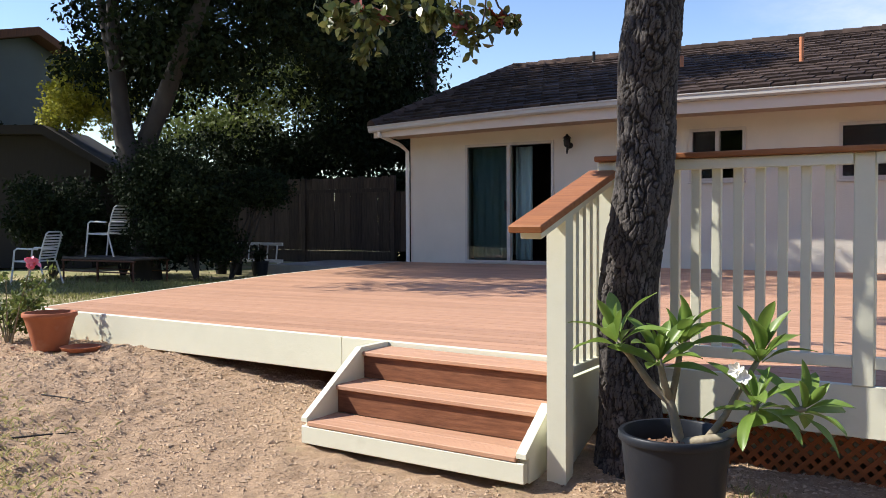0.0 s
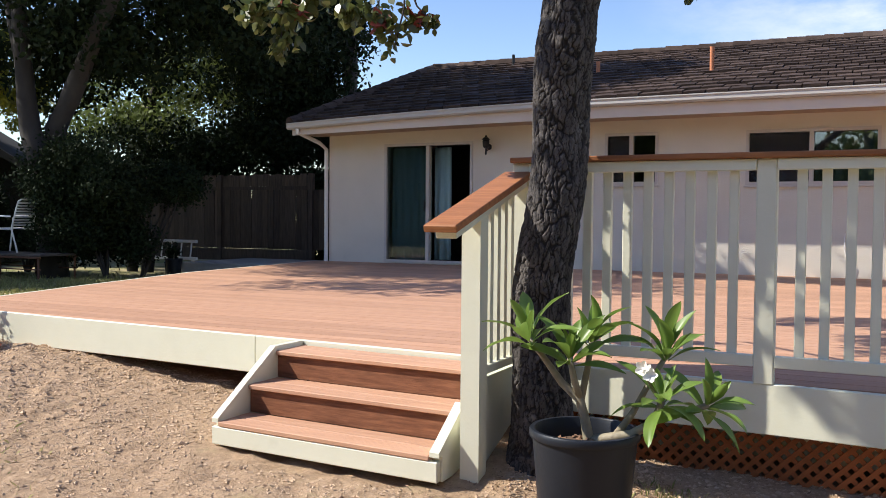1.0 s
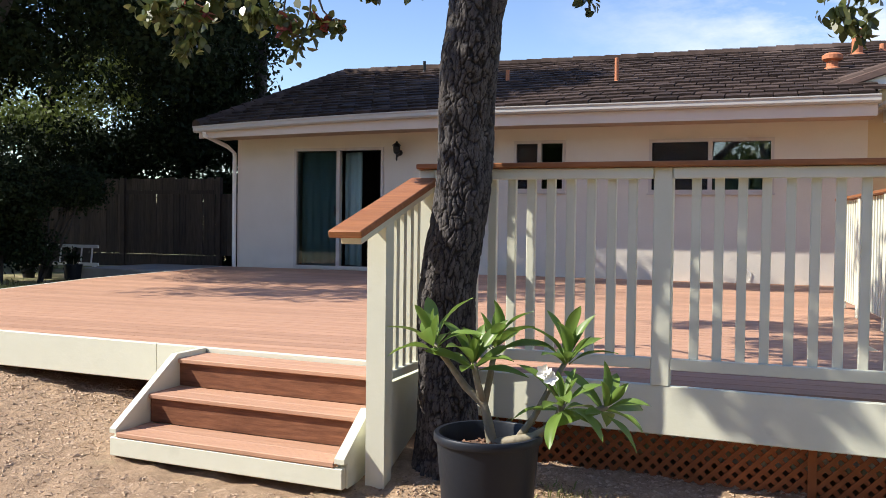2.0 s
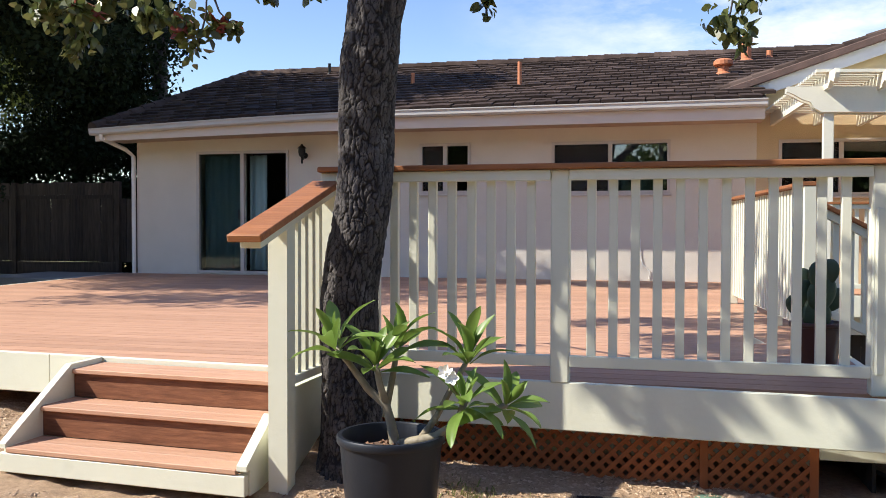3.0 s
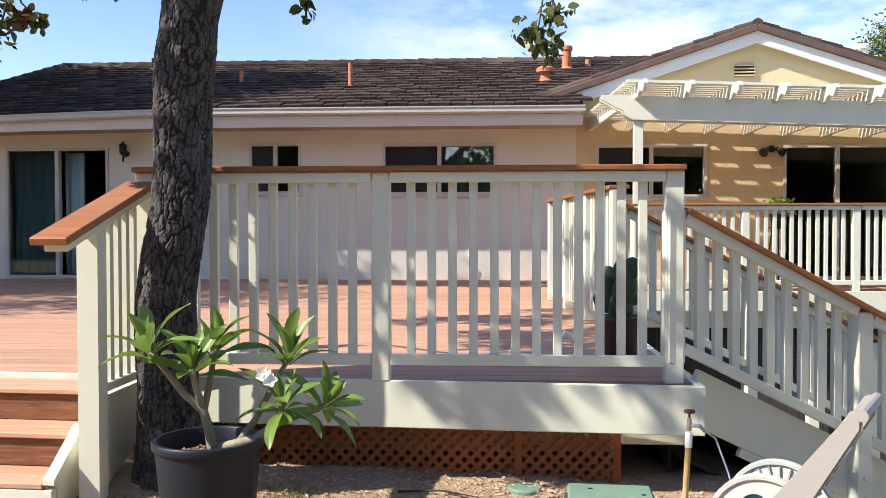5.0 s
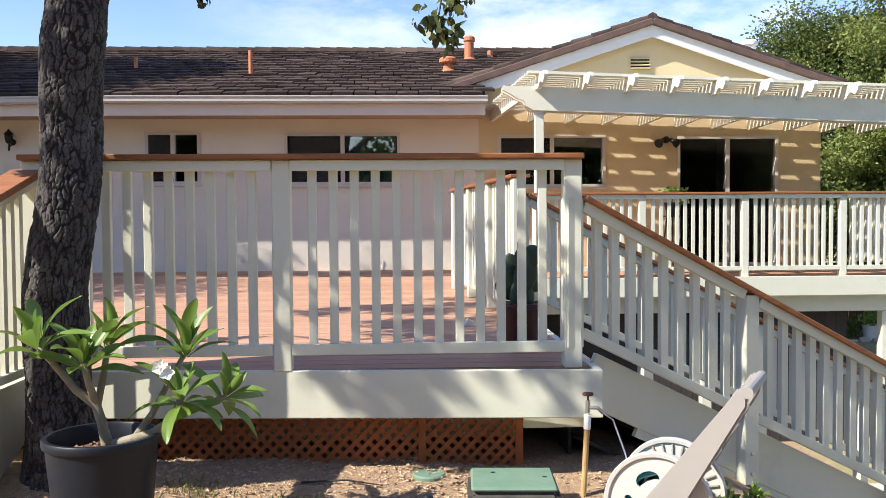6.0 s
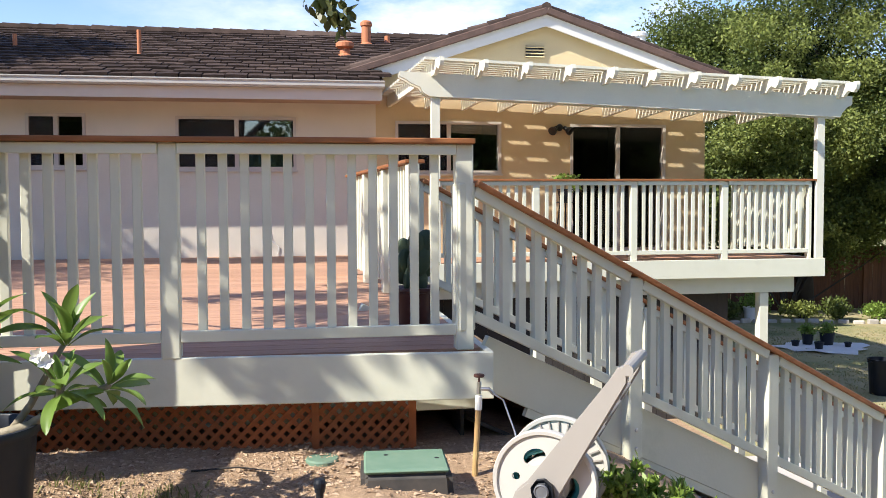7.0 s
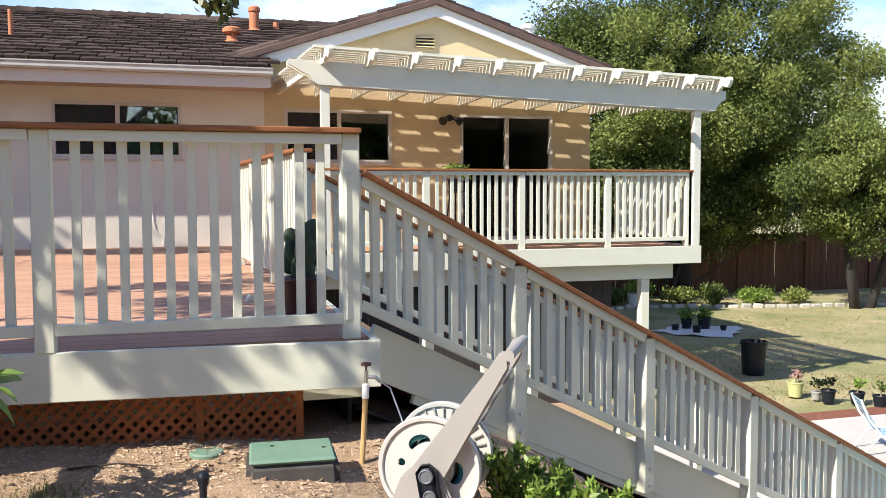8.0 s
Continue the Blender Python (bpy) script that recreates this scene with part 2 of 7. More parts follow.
def add_lathe(bm, profile, seg=24, m=None):
    """Turns a profile of (radius, height) about the z axis."""
    rings = []
    for r, z in profile:
        rings.append([bm.verts.new((r * math.cos(2 * math.pi * k / seg), r * math.sin(2 * math.pi * k / seg), z)) for k in range(seg)])
    for r0, r1 in zip(rings, rings[1:]):
        for k in range(seg):
            bm.faces.new((r0[k], r0[(k + 1) % seg], r1[(k + 1) % seg], r1[k]))
    bm.faces.new(rings[0][::-1])
    bm.faces.new(rings[-1])
    if m:
        bmesh.ops.transform(bm, matrix=m, verts=[v for r in rings for v in r])
    return bm


def lathe(profile, seg=24, m=None):
    return add_lathe(bmesh.new(), profile, seg, m)


def leaf_cloud(name, centres, n, size, mat, rng, flat=0.0, squeeze=1.0, shell=0.55, narrow=0.55, rounded=False):
    """Many small folded leaves filling ellipsoids (x, y, z, rx, ry, rz), densest towards their skins."""
    w = np.array([c[3] * c[4] + c[4] * c[5] + c[3] * c[5] for c in centres])
    pick = rng.choice(len(centres), n, p=w / w.sum())
    c = np.array(centres)[pick]
    d = rng.normal(size=(n, 3))
    d /= np.linalg.norm(d, axis=1)[:, None]
    r = (shell + (1 - shell) * rng.random(n)) * (1 + 0.12 * rng.normal(size=n))
    pos = c[:, :3] + d * r[:, None] * c[:, 3:]
    a = rng.normal(size=(n, 3))
    a[:, 2] -= flat
    a /= np.linalg.norm(a, axis=1)[:, None]
    b = np.cross(a, rng.normal(size=(n, 3)))
    b /= np.linalg.norm(b, axis=1)[:, None] + 1e-9
    up = np.cross(a, b)
    s = size * (0.6 + 0.8 * rng.random(n))[:, None]
    if rounded:
        # broad leaves with a pointed tip, cupped and curled
        cup = (0.10 + 0.25 * rng.random(n))[:, None]
        out = ((0.0, 0.04), (0.22, 0.40), (0.58, 0.5), (0.86, 0.24), (1.0, 0.0), (0.86, -0.24), (0.58, -0.5), (0.22, -0.40))
        v = np.stack([pos + a * s * u + b * s * narrow * w + up * s * cup * (abs(w) - 0.9 * u * u) for u, w in out], 1).reshape(-1, 3)
    else:
        tip, mid = pos + a * s, pos + a * s * 0.5 - up * s * 0.08
        v = np.stack([pos, mid + b * s * narrow * 0.5, tip, mid - b * s * narrow * 0.5], 1).reshape(-1, 3)
    k = len(v) // n
    me = bpy.data.meshes.new(name)
    me.vertices.add(k * n)
    me.vertices.foreach_set("co", v.ravel())
    me.loops.add(k * n)
    me.loops.foreach_set("vertex_index", np.arange(k * n))
    me.polygons.add(n)
    me.polygons.foreach_set("loop_start", np.arange(0, k * n, k))
    me.update(calc_edges=True)
    me.materials.append(mat)
    return new(name, me)

# ---- ground ----


def smooth(a, b, v):
    t = min(1.0, max(0.0, (v - a) / (b - a)))
    return t * t * (3 - 2 * t)


YARD = -2.25


def ground_z(x, y):
    """The lie of the land: a gentle fall along the deck, then down to the pool garden."""
    front = -0.235 - 0.19 * smooth(-4.2, -1.6, x) - 0.11 * smooth(-0.6, 2.4, x)
    z = front - 0.13 * smooth(-8.75, -9.7, y) * (0.5 + 0.5 * smooth(0.0, 2.0, x)) - 0.12 * smooth(-9.4, -12.0, y)
    z -= 0.09 * smooth(-5.2, -6.4, x)
    z += 0.06 * smooth(0.9, 0.0, math.hypot((x - 0.1) / 0.9, (y + 9.3) / 0.6))
    z += 0.07 * smooth(1.0, 0.0, math.hypot((x - 1.8) / 1.1, (y + 9.7) / 0.9)) + 0.07 * smooth(1.0, 0.3, math.hypot((x - 2.2) / 0.6, (y + 9.6) / 0.4))
    drop = smooth(2.9, 6.3, x)
    return z * (1 - drop) + YARD * drop


def lumps(x, y):
    """Raked and trodden unevenness of the loose soil."""
    z = 0.030 * noise.fractal(Vector((x * 1.3, y * 1.3, 0)), 1.0, 2.0, 3) + 0.022 * noise.noise(Vector((x * 4.2, y * 4.2, 2)))
    rough = 0.6 + 0.8 * smooth(-0.3, 0.4, noise.noise(Vector((x * 0.8, y * 0.8, 11))))
    crumbs = 0.020 * noise.noise(Vector((x * 8.5, y * 8.5, 5))) + 0.013 * noise.noise(Vector((x * 17.0, y * 17.0, 7))) - 0.010 * abs(noise.noise(Vector((x * 12.0, y * 12.0, 3))))
    return z + rough * crumbs


SOIL = material("dry_soil", (0.54, 0.37, 0.23), 0.95, other=(0.24, 0.152, 0.086), scale=26.0, amount=1.0, bump=1.0, bump_scale=45,
                stain=(0.30, 0.29, 0.12), stain_scale=0.55, stain_at=0.56)
for nd in SOIL.node_tree.nodes:
    if nd.bl_idname == "ShaderNodeTexNoise":
        nd.inputs["Roughness"].default_value, nd.inputs["Detail"].default_value = 0.78, 10.0
    if nd.bl_idname == "ShaderNodeBump":
        nd.inputs["Distance"].default_value = 0.014
LAWN = material("dry_lawn", (0.20, 0.215, 0.075), 0.95, other=(0.42, 0.33, 0.19), scale=0.8, amount=1.0, bump=0.9, bump_scale=80,
                stain=(0.14, 0.17, 0.05), stain_scale=0.5, stain_at=0.5)


def build_ground():
    xs = [-400, -120, -60, -35, -24] + [-18 + 1.0 * i for i in range(8)] + [-10 + 0.25 * i for i in range(0, 14)] + [-6.5 + 0.05 * i for i in range(0, 24)] + [-5.3 + 0.027 * i for i in range(0, 326)] + [3.5 + 0.19 * i for i in range(0, 30)] + [9.2 + 0.7 * i for i in range(20)] + [26, 35, 60, 120, 400]
    ys = [-400, -120, -60, -35, -24, -18] + [-15.5 + 0.25 * i for i in range(8)] + [-13.5 + 0.05 * i for i in range(14)] + [-12.8 + 0.027 * i for i in range(151)] + [-8.7 + 0.1 * i for i in range(2)] + [-8.5 + 0.24 * i for i in range(8)] + [-6.6 + 0.6 * i for i in range(32)] + [14, 20, 35, 60, 120, 400]
    bm = bmesh.new()
    grid = []
    for y in ys:
        row = []
        for x in xs:
            z = ground_z(x, y)
            if abs(x) < 20 and abs(y) < 20:
                near = smooth(6.0, -1.0, x) * smooth(-14.6, -13.2, y)
                z += near * lumps(x, y)
            row.append(bm.verts.new((x, y, z)))
        grid.append(row)
    lawn_faces = []
    for j in range(len(ys) - 1):
        for i in range(len(xs) - 1):
            f = bm.faces.new((grid[j][i], grid[j][i + 1], grid[j + 1][i + 1], grid[j + 1][i]))
            f.smooth = True
            cx, cy = (xs[i] + xs[i + 1]) / 2, (ys[j] + ys[j + 1]) / 2
            edge = 0.5 * noise.noise(Vector((cx * 0.9, cy * 0.9, 4)))
            if cx > 7.0 + edge or cx < -6.3 + edge - 0.35 * (cy + 9) or cy < -15.4:
                f.material_index = 1
    ob = mesh_object("ground", bm, SOIL)
    ob.data.materials.append(LAWN)
    return tagged(ob, "dry brown garden soil with patches of thin grass", "ground", kind="structure")


build_ground()

# ---- deck ----


def front_y(x):
    """The outer face of the front rim board, which runs a little askew to the house."""
    return -9.03 - 0.068 * (x - 1.1)


LEFT_EDGE = [(-5.62, front_y(-5.62)), (-6.25, -6.5), (-6.95, -3.9), (-7.45, 0.0)]


def left_x(y):
    for (xa, ya), (xb, yb) in zip(LEFT_EDGE, LEFT_EDGE[1:]):
        if y <= yb:
            return xa + (xb - xa) * (y - ya) / (yb - ya)
    return LEFT_EDGE[-1][0]


def build_deck():
    deck = thing("deck", "low timber deck of reddish-brown grooved boards with pale green rim boards", "deck")
    pitch, xr, rim = 0.1435, 2.66, 0.042
    y = front_y(2.7) + 0.03
    while y < -0.02:
        yb = min(y + pitch - 0.007, -0.012)
        out = []
        for yy in (y, yb):
            # boards at the front are cut along the rim
            xl = left_x(max(yy, front_y(-5.62))) + 0.03
            cut = 1.1 + (yy - rim + 9.03) / -0.068
            out.append(max(xl, cut))
        if out[0] < xr - 0.1:
            part("deck_board", prism(bmesh.new(), [(out[0], y), (xr, y), (xr, yb), (out[1], yb)], "z", -0.026, 0.0), BOARD, deck)
        y += pitch
    for xa, xb in ((-5.62, -2.0105), (-2.0100, -0.245), (-0.24, 2.70)):
        part("rim_board", beam((xa, front_y(xa) + 0.02, -0.116), (xb, front_y(xb) + 0.02, -0.116), 0.04, 0.24, 0.004), PAINT, deck, "pale green painted front rim board")
    for (xa, ya), (xb, yb) in zip(LEFT_EDGE, LEFT_EDGE[1:]):
        part("rim_board", beam((xa, ya, -0.118), (xb, yb, -0.118), 0.04, 0.235), PAINT, deck)
    part("rim_board", box(2.665, 2.705, front_y(2.7) + 0.045, -7.75, -0.235, 0.0), PAINT, deck)
    part("rim_board", box(2.665, 2.705, -7.7, -2.3, -0.235, 0.0), PAINT, deck)
    part("beam", box(2.33, 2.66, -8.93, -8.85, -0.33, -0.24), PAINT, deck)
    # added pale board imitating the light that shows through the lattice holes
    part("pale_backing", box(0.1, 2.32, -8.80, -8.76, -0.40, -0.03), PAINT, deck)
    # added dark boards in place of the shade beneath the deck's side
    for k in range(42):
        part("shade_board", box(2.60, 2.62, -8.72 + k * 0.15, -8.575 + k * 0.15, -1.0 - 0.02 * k, -0.24), UNDER, deck)
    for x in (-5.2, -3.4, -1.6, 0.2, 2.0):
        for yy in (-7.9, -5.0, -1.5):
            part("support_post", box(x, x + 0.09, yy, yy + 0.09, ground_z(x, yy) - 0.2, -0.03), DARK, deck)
    return deck


deck = build_deck()

# ---- railings ----


def level_railing(name, label, p, q, posts, group="deck railings", pitch=0.1065, cap_over=(0.05, 0.05), base=0.0, cap=True, balusters_by_bay=True, cap_z=1.062):
    """A railing from p to q (x, y) with posts at given distances along it; pieces hang between the posts."""
    r = thing(name, label, "railing", (0, 0, 0), group)
    p, q = Vector((*p, 0)), Vector((*q, 0))
    d = (q - p).normalized()
    ang = math.degrees(math.atan2(d.y, d.x))
    here = Matrix.Translation(p) @ pose(0, 0, 0, 0, 0, ang)
    ln = (q - p).length
    for s in posts:
        part("post", add_box(bmesh.new(), s - 0.046, s + 0.046, -0.046, 0.046, base, cap_z, 0.006, here), PAINT, r)
    for a, b in zip(posts, posts[1:]):
        part("top_rail", add_box(bmesh.new(), a + 0.047, b - 0.047, -0.060, -0.022, cap_z - 0.055, cap_z - 0.002, 0.003, here), PAINT, r)
        part("bottom_rail", add_box(bmesh.new(), a + 0.047, b - 0.047, -0.044, -0.006, base + 0.082, base + 0.137, 0.003, here), PAINT, r)
        n = max(1, round((b - a - 0.092) / pitch) - 1)
        step = (b - a - 0.092) / (n + 1)
        for k in range(n):
            s = a + 0.046 + step * (k + 1)
            part("baluster", add_box(bmesh.new(), s - 0.022, s + 0.022, -0.020, 0.016, base + 0.10, cap_z - 0.004, 0.003, here), PAINT, r)
    if cap:
        part("cap_rail", add_box(bmesh.new(), -cap_over[0], ln + cap_over[1], -0.085, 0.065, cap_z, cap_z + 0.028, 0.005, here), CAP, r, "red-brown stained flat cap rail")
    return r


RAIL_Y = -8.99
level_railing("deck_railing", "pale green wooden deck railing with square balusters and brown cap", (-0.12, RAIL_Y), (2.57, RAIL_Y), (0.0, 1.22, 2.69))
level_railing("deck_railing", "pale green wooden railing along the deck's stair side, brown cap", (2.56, -7.0), (2.30, -3.85), (0.0, 1.05, 2.1, 3.16))


def sloped_railing(name, label, p, d, run, slope, posts, cap_z, low, group, pitch=0.1065, post_low=None, cap_from=-0.05, cap_to=0.05, bal=True, offset=0.0, post_z=()):
    """A stair railing: p is the foot of its line (x, y), d its direction; heights fall by slope per metre."""
    r = thing(name, label, "railing", (0, 0, 0), group)
    d = Vector((*d, 0)).normalized()
    p = Vector((*p, 0))
    side = Vector((d.y, -d.x, 0))
    ang = math.degrees(math.atan2(d.y, d.x))

    def at(s, z, o=0.0):
        return p + d * s + side * o + Vector((0, 0, z - slope * s))
    for k, s in enumerate(posts):
        here = Matrix.Translation(p + d * s) @ pose(0, 0, 0, 0, 0, ang)
        z1 = cap_z - slope * s - 0.01
        z0 = post_z[k] if post_z else z1 - post_low
        part("post", add_box(bmesh.new(), -0.046, 0.046, -0.046, 0.046, z0, z1, 0.005, here), PAINT, r)
    ends = [(a + 0.047, b - 0.047) for a, b in zip(posts, posts[1:])]
    for a, b in ends:
        part("top_rail", beam(at(a, cap_z - 0.03, 0.03), at(b, cap_z - 0.03, 0.03), 0.036, 0.055, 0.003), PAINT, r)
        part("bottom_rail", beam(at(a, low, 0.02), at(b, low, 0.02), 0.036, 0.055, 0.003), PAINT, r)
        n = max(1, round((b - a) / pitch) - 1)
        for k in range(n):
            s = a + (b - a) * (k + 1) / (n + 1)
            here = Matrix.Translation(p + d * s) @ pose(0, 0, 0, 0, 0, ang)
            bm = bmesh.new()
            prism(bm, [(-0.022, low - slope * s - 0.0), (0.022, low - slope * (s + 0.022)), (0.022, cap_z - slope * (s + 0.022) - 0.006), (-0.022, cap_z - slope * (s - 0.022) - 0.006)], "y", -0.016, 0.018)
            bmesh.ops.transform(bm, matrix=here, verts=bm.verts)
            part("baluster", bm, PAINT, r)
    part("cap_rail", beam(at(cap_from, cap_z + 0.014), at(cap_to, cap_z + 0.014), 0.145, 0.03, 0.005), CAP, r, "red-brown stained sloping cap rail")
    return r


# the flight down to the pool garden
DIR = Vector((1.053, 0.339, 0)).normalized()
STEP_SLOPE = 0.483
SIDE = Vector((-DIR.y, DIR.x, 0))
STAIR_P = Vector((2.57, RAIL_Y, 0))
sloped_railing("stair_railing", "pale green sloping stair railing with brown cap, near side", (STAIR_P.x, STAIR_P.y), (DIR.x, DIR.y), 6.6, STEP_SLOPE,
               (0.0, 1.108, 2.216, 3.324, 4.432, 5.54), 0.875, 0.197, "stair railings", cap_from=0.05, cap_to=5.65, post_z=(0.1, -0.73, -1.25, -1.79, -2.32, -2.35))
far = Vector((2.56, -6.98, 0))
FAR_W = 1.93
sloped_railing("stair_railing", "pale green sloping stair railing with brown cap, far side", (far.x, far.y), (DIR.x, DIR.y), 6.6, STEP_SLOPE,
               (0.03, 1.108, 2.216, 3.324, 4.432, 5.54), 0.955, 0.265, "stair railings", cap_from=0.06, cap_to=5.65, post_z=(-0.3, -0.73, -1.25, -1.79, -2.32, -2.35))


def build_pool_stairs():
    st = thing("garden_stairs", "long timber flight with pale green stringers down to the garden", "stairs")
    for off in (0.112, FAR_W - 0.03):
        a, b = STAIR_P + SIDE * (off - 0.06) + DIR * 0.11, STAIR_P + SIDE * (off - 0.06) + DIR * 5.6
        part("stringer", beam(a + Vector((0, 0, -0.016 - STEP_SLOPE * 0.11)), b + Vector((0, 0, -0.016 - STEP_SLOPE * 5.6)), 0.04, 0.27, 0.004), PAINT, st)
        part("lower_trim", beam(a + DIR * 0.3 + Vector((0, 0, -0.19 - STEP_SLOPE * 0.41)), b + Vector((0, 0, -0.19 - STEP_SLOPE * 5.6)), 0.03, 0.05), PAINT, st)
    mid = STAIR_P + SIDE * FAR_W / 2
    # added dark panel that gives the gap below the treads its shade
    part("shade_panel", beam(mid + DIR * 0.15 + Vector((0, 0, -0.36 - STEP_SLOPE * 0.15)), mid + DIR * 5.4 + Vector((0, 0, -0.36 - STEP_SLOPE * 5.4)), FAR_W - 0.30, 0.02), UNDER, st, "added dark panel standing in for the shade under the flight")
    for s in (1.108, 2.216, 3.324, 4.432):
        for dz in (-0.02, -0.13):
            c = STAIR_P + DIR * s - SIDE * 0.046 + Vector((0, 0, -STEP_SLOPE * s + dz))
            part("bolt", lathe([(0.012, -0.002), (0.012, 0.004), (0.007, 0.007)], 10, Matrix.Translation(c) @ pose(0, 0, 0, 0, 0, math.degrees(math.atan2(DIR.y, DIR.x))) @ pose(0, 0, 0, 90, 0, 0)), STEEL, st)
    n = 13
    for k in range(n):
        s = 0.12 + (k + 0.5) * 5.45 / n
        z = -STEP_SLOPE * s - 0.045
        c = STAIR_P + SIDE * FAR_W / 2 + DIR * s
        here = Matrix.Translation(c + Vector((0, 0, z))) @ pose(0, 0, 0, 0, 0, math.degrees(math.atan2(DIR.y, DIR.x)))
        # treads and risers in the dark stair-board colour, holding the flight's shade
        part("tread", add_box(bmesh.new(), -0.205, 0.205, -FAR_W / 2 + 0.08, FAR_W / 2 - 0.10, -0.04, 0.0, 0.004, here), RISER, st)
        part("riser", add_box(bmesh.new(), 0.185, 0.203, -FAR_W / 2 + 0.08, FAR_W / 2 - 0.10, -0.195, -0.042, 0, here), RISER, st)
    return st


build_pool_stairs()


def build_front_stairs():
    st = thing("front_stairs", "three-step deck stairs with reddish-brown treads and pale green stringers", "stairs")
    x0, x1 = -1.62, -0.30
    skew = Matrix.Translation((-0.3, 0, 0)) @ Matrix(((1, 0, 0, 0), (-0.068, 1, 0, 0), (0, 0, 1, 0), (0, 0, 0, 1))) @ Matrix.Translation((0.3, 0, 0))
    face = front_y(-0.3)
    noses, tops = (-9.22, -9.48, -9.74), (-0.024, -0.183, -0.342)

    def put(name, bm, mat, label=""):
        bmesh.ops.transform(bm, matrix=skew, verts=bm.verts)
        return part(name, bm, mat, st, label)
    for ny, tz in zip(noses, tops):
        for k in range(2):
            yb = ny + 0.139 * k
            put("tread_board", box(x0, x1, yb, min(yb + 0.135, face - 0.003), tz - 0.026, tz, 0.004), BOARD)
    for ny, tz in zip(noses[:2], tops[:2]):
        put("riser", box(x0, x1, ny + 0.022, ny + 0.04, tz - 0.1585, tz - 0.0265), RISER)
    put("front_board", box(x0 - 0.045, x1 + 0.045, noses[2] + 0.002, noses[2] + 0.04, -0.468, tops[2] - 0.028, 0.004), PAINT)
    side = [(noses[2] + 0.003, tops[2] - 0.006), (noses[2] + 0.003, -0.325), (noses[0] - 0.0, 0.003), (face - 0.002, 0.003), (face - 0.002, -0.468), (noses[2] + 0.042, -0.468), (noses[2] + 0.042, tops[2] - 0.006)]
    put("stringer", prism(bmesh.new(), side, "x", x0 - 0.045, x0 - 0.003), PAINT)
    put("stringer", prism(bmesh.new(), [(noses[2] + 0.003, tops[2] - 0.006), (noses[2] + 0.003, -0.325), (-9.45, -0.14), (-9.45, -0.468), (noses[2] + 0.042, -0.468), (noses[2] + 0.042, tops[2] - 0.006)], "x", x1 + 0.003, x1 + 0.055), PAINT)
    put("side_panel", prism(bmesh.new(), [(-9.52, -0.45), (-9.52, 0.0), (face - 0.003, 0.0), (face - 0.003, -0.24)], "x", x1 + 0.135, x1 + 0.17), PAINT)
    return st


build_front_stairs()


def build_front_handrail():
    r = thing("stair_handrail", "pale green sloping handrail beside the front steps, brown cap", "railing", group="stair railings")
    x = -0.135
    y0, y1, z0, z1 = -9.98, -9.02, 0.722, 1.005
    k = (z1 - z0) / (y1 - y0)
    yp = -9.565

    def hz(y):
        return z0 + k * (y - y0)
    part("post", prism(bmesh.new(), [(yp - 0.046, -0.62), (yp - 0.046, hz(yp - 0.046) - 0.06), (yp + 0.046, hz(yp + 0.046) - 0.06), (yp + 0.046, -0.62)], "x", x - 0.062, x + 0.034), PAINT, r)
    part("cap_rail", beam((x, y0, z0), (x, y1, z1), 0.16, 0.034, 0.005), CAP, r, "red-brown stained sloping cap rail")
    part("top_rail", beam((x, y0 + 0.05, hz(y0 + 0.05)), (x, y1, z1), 0.10, 0.042, 0.003, -0.039), PAINT, r)
    part("bottom_rail", beam((x + 0.01, yp + 0.047, 0.045), (x + 0.01, y1 - 0.02, 0.045), 0.05, 0.04, 0.003), PAINT, r)
    for i in range(4):
        y = yp + 0.047 + (y1 - yp - 0.09) * (i + 1) / 5
        part("baluster", prism(bmesh.new(), [(y - 0.02, 0.065), (y - 0.02, hz(y - 0.02) - 0.055), (y + 0.02, hz(y + 0.02) - 0.055), (y + 0.02, 0.065)], "x", x - 0.018, x + 0.018), PAINT, r)
    return r


build_front_handrail()

# ---- house ----
EAVE_Y, EAVE_Z, PITCH = -0.78, 2.53, 0.333
RIDGE_Y = 3.42
RIDGE_Z = EAVE_Z + PITCH * (RIDGE_Y - EAVE_Y)
EAVE_X0, RIDGE_X0 = -7.48, -6.78
GABLE_X, GABLE_Z, GABLE_HALF, GABLE_Y, GABLE_LOW = 5.55, 3.74, 3.30, -0.14, 2.65
HOUSE_X0, HOUSE_X1 = -7.17, 8.25
house = thing("house", "single-storey beige stucco house with dark tiled roof and white trim", "house")


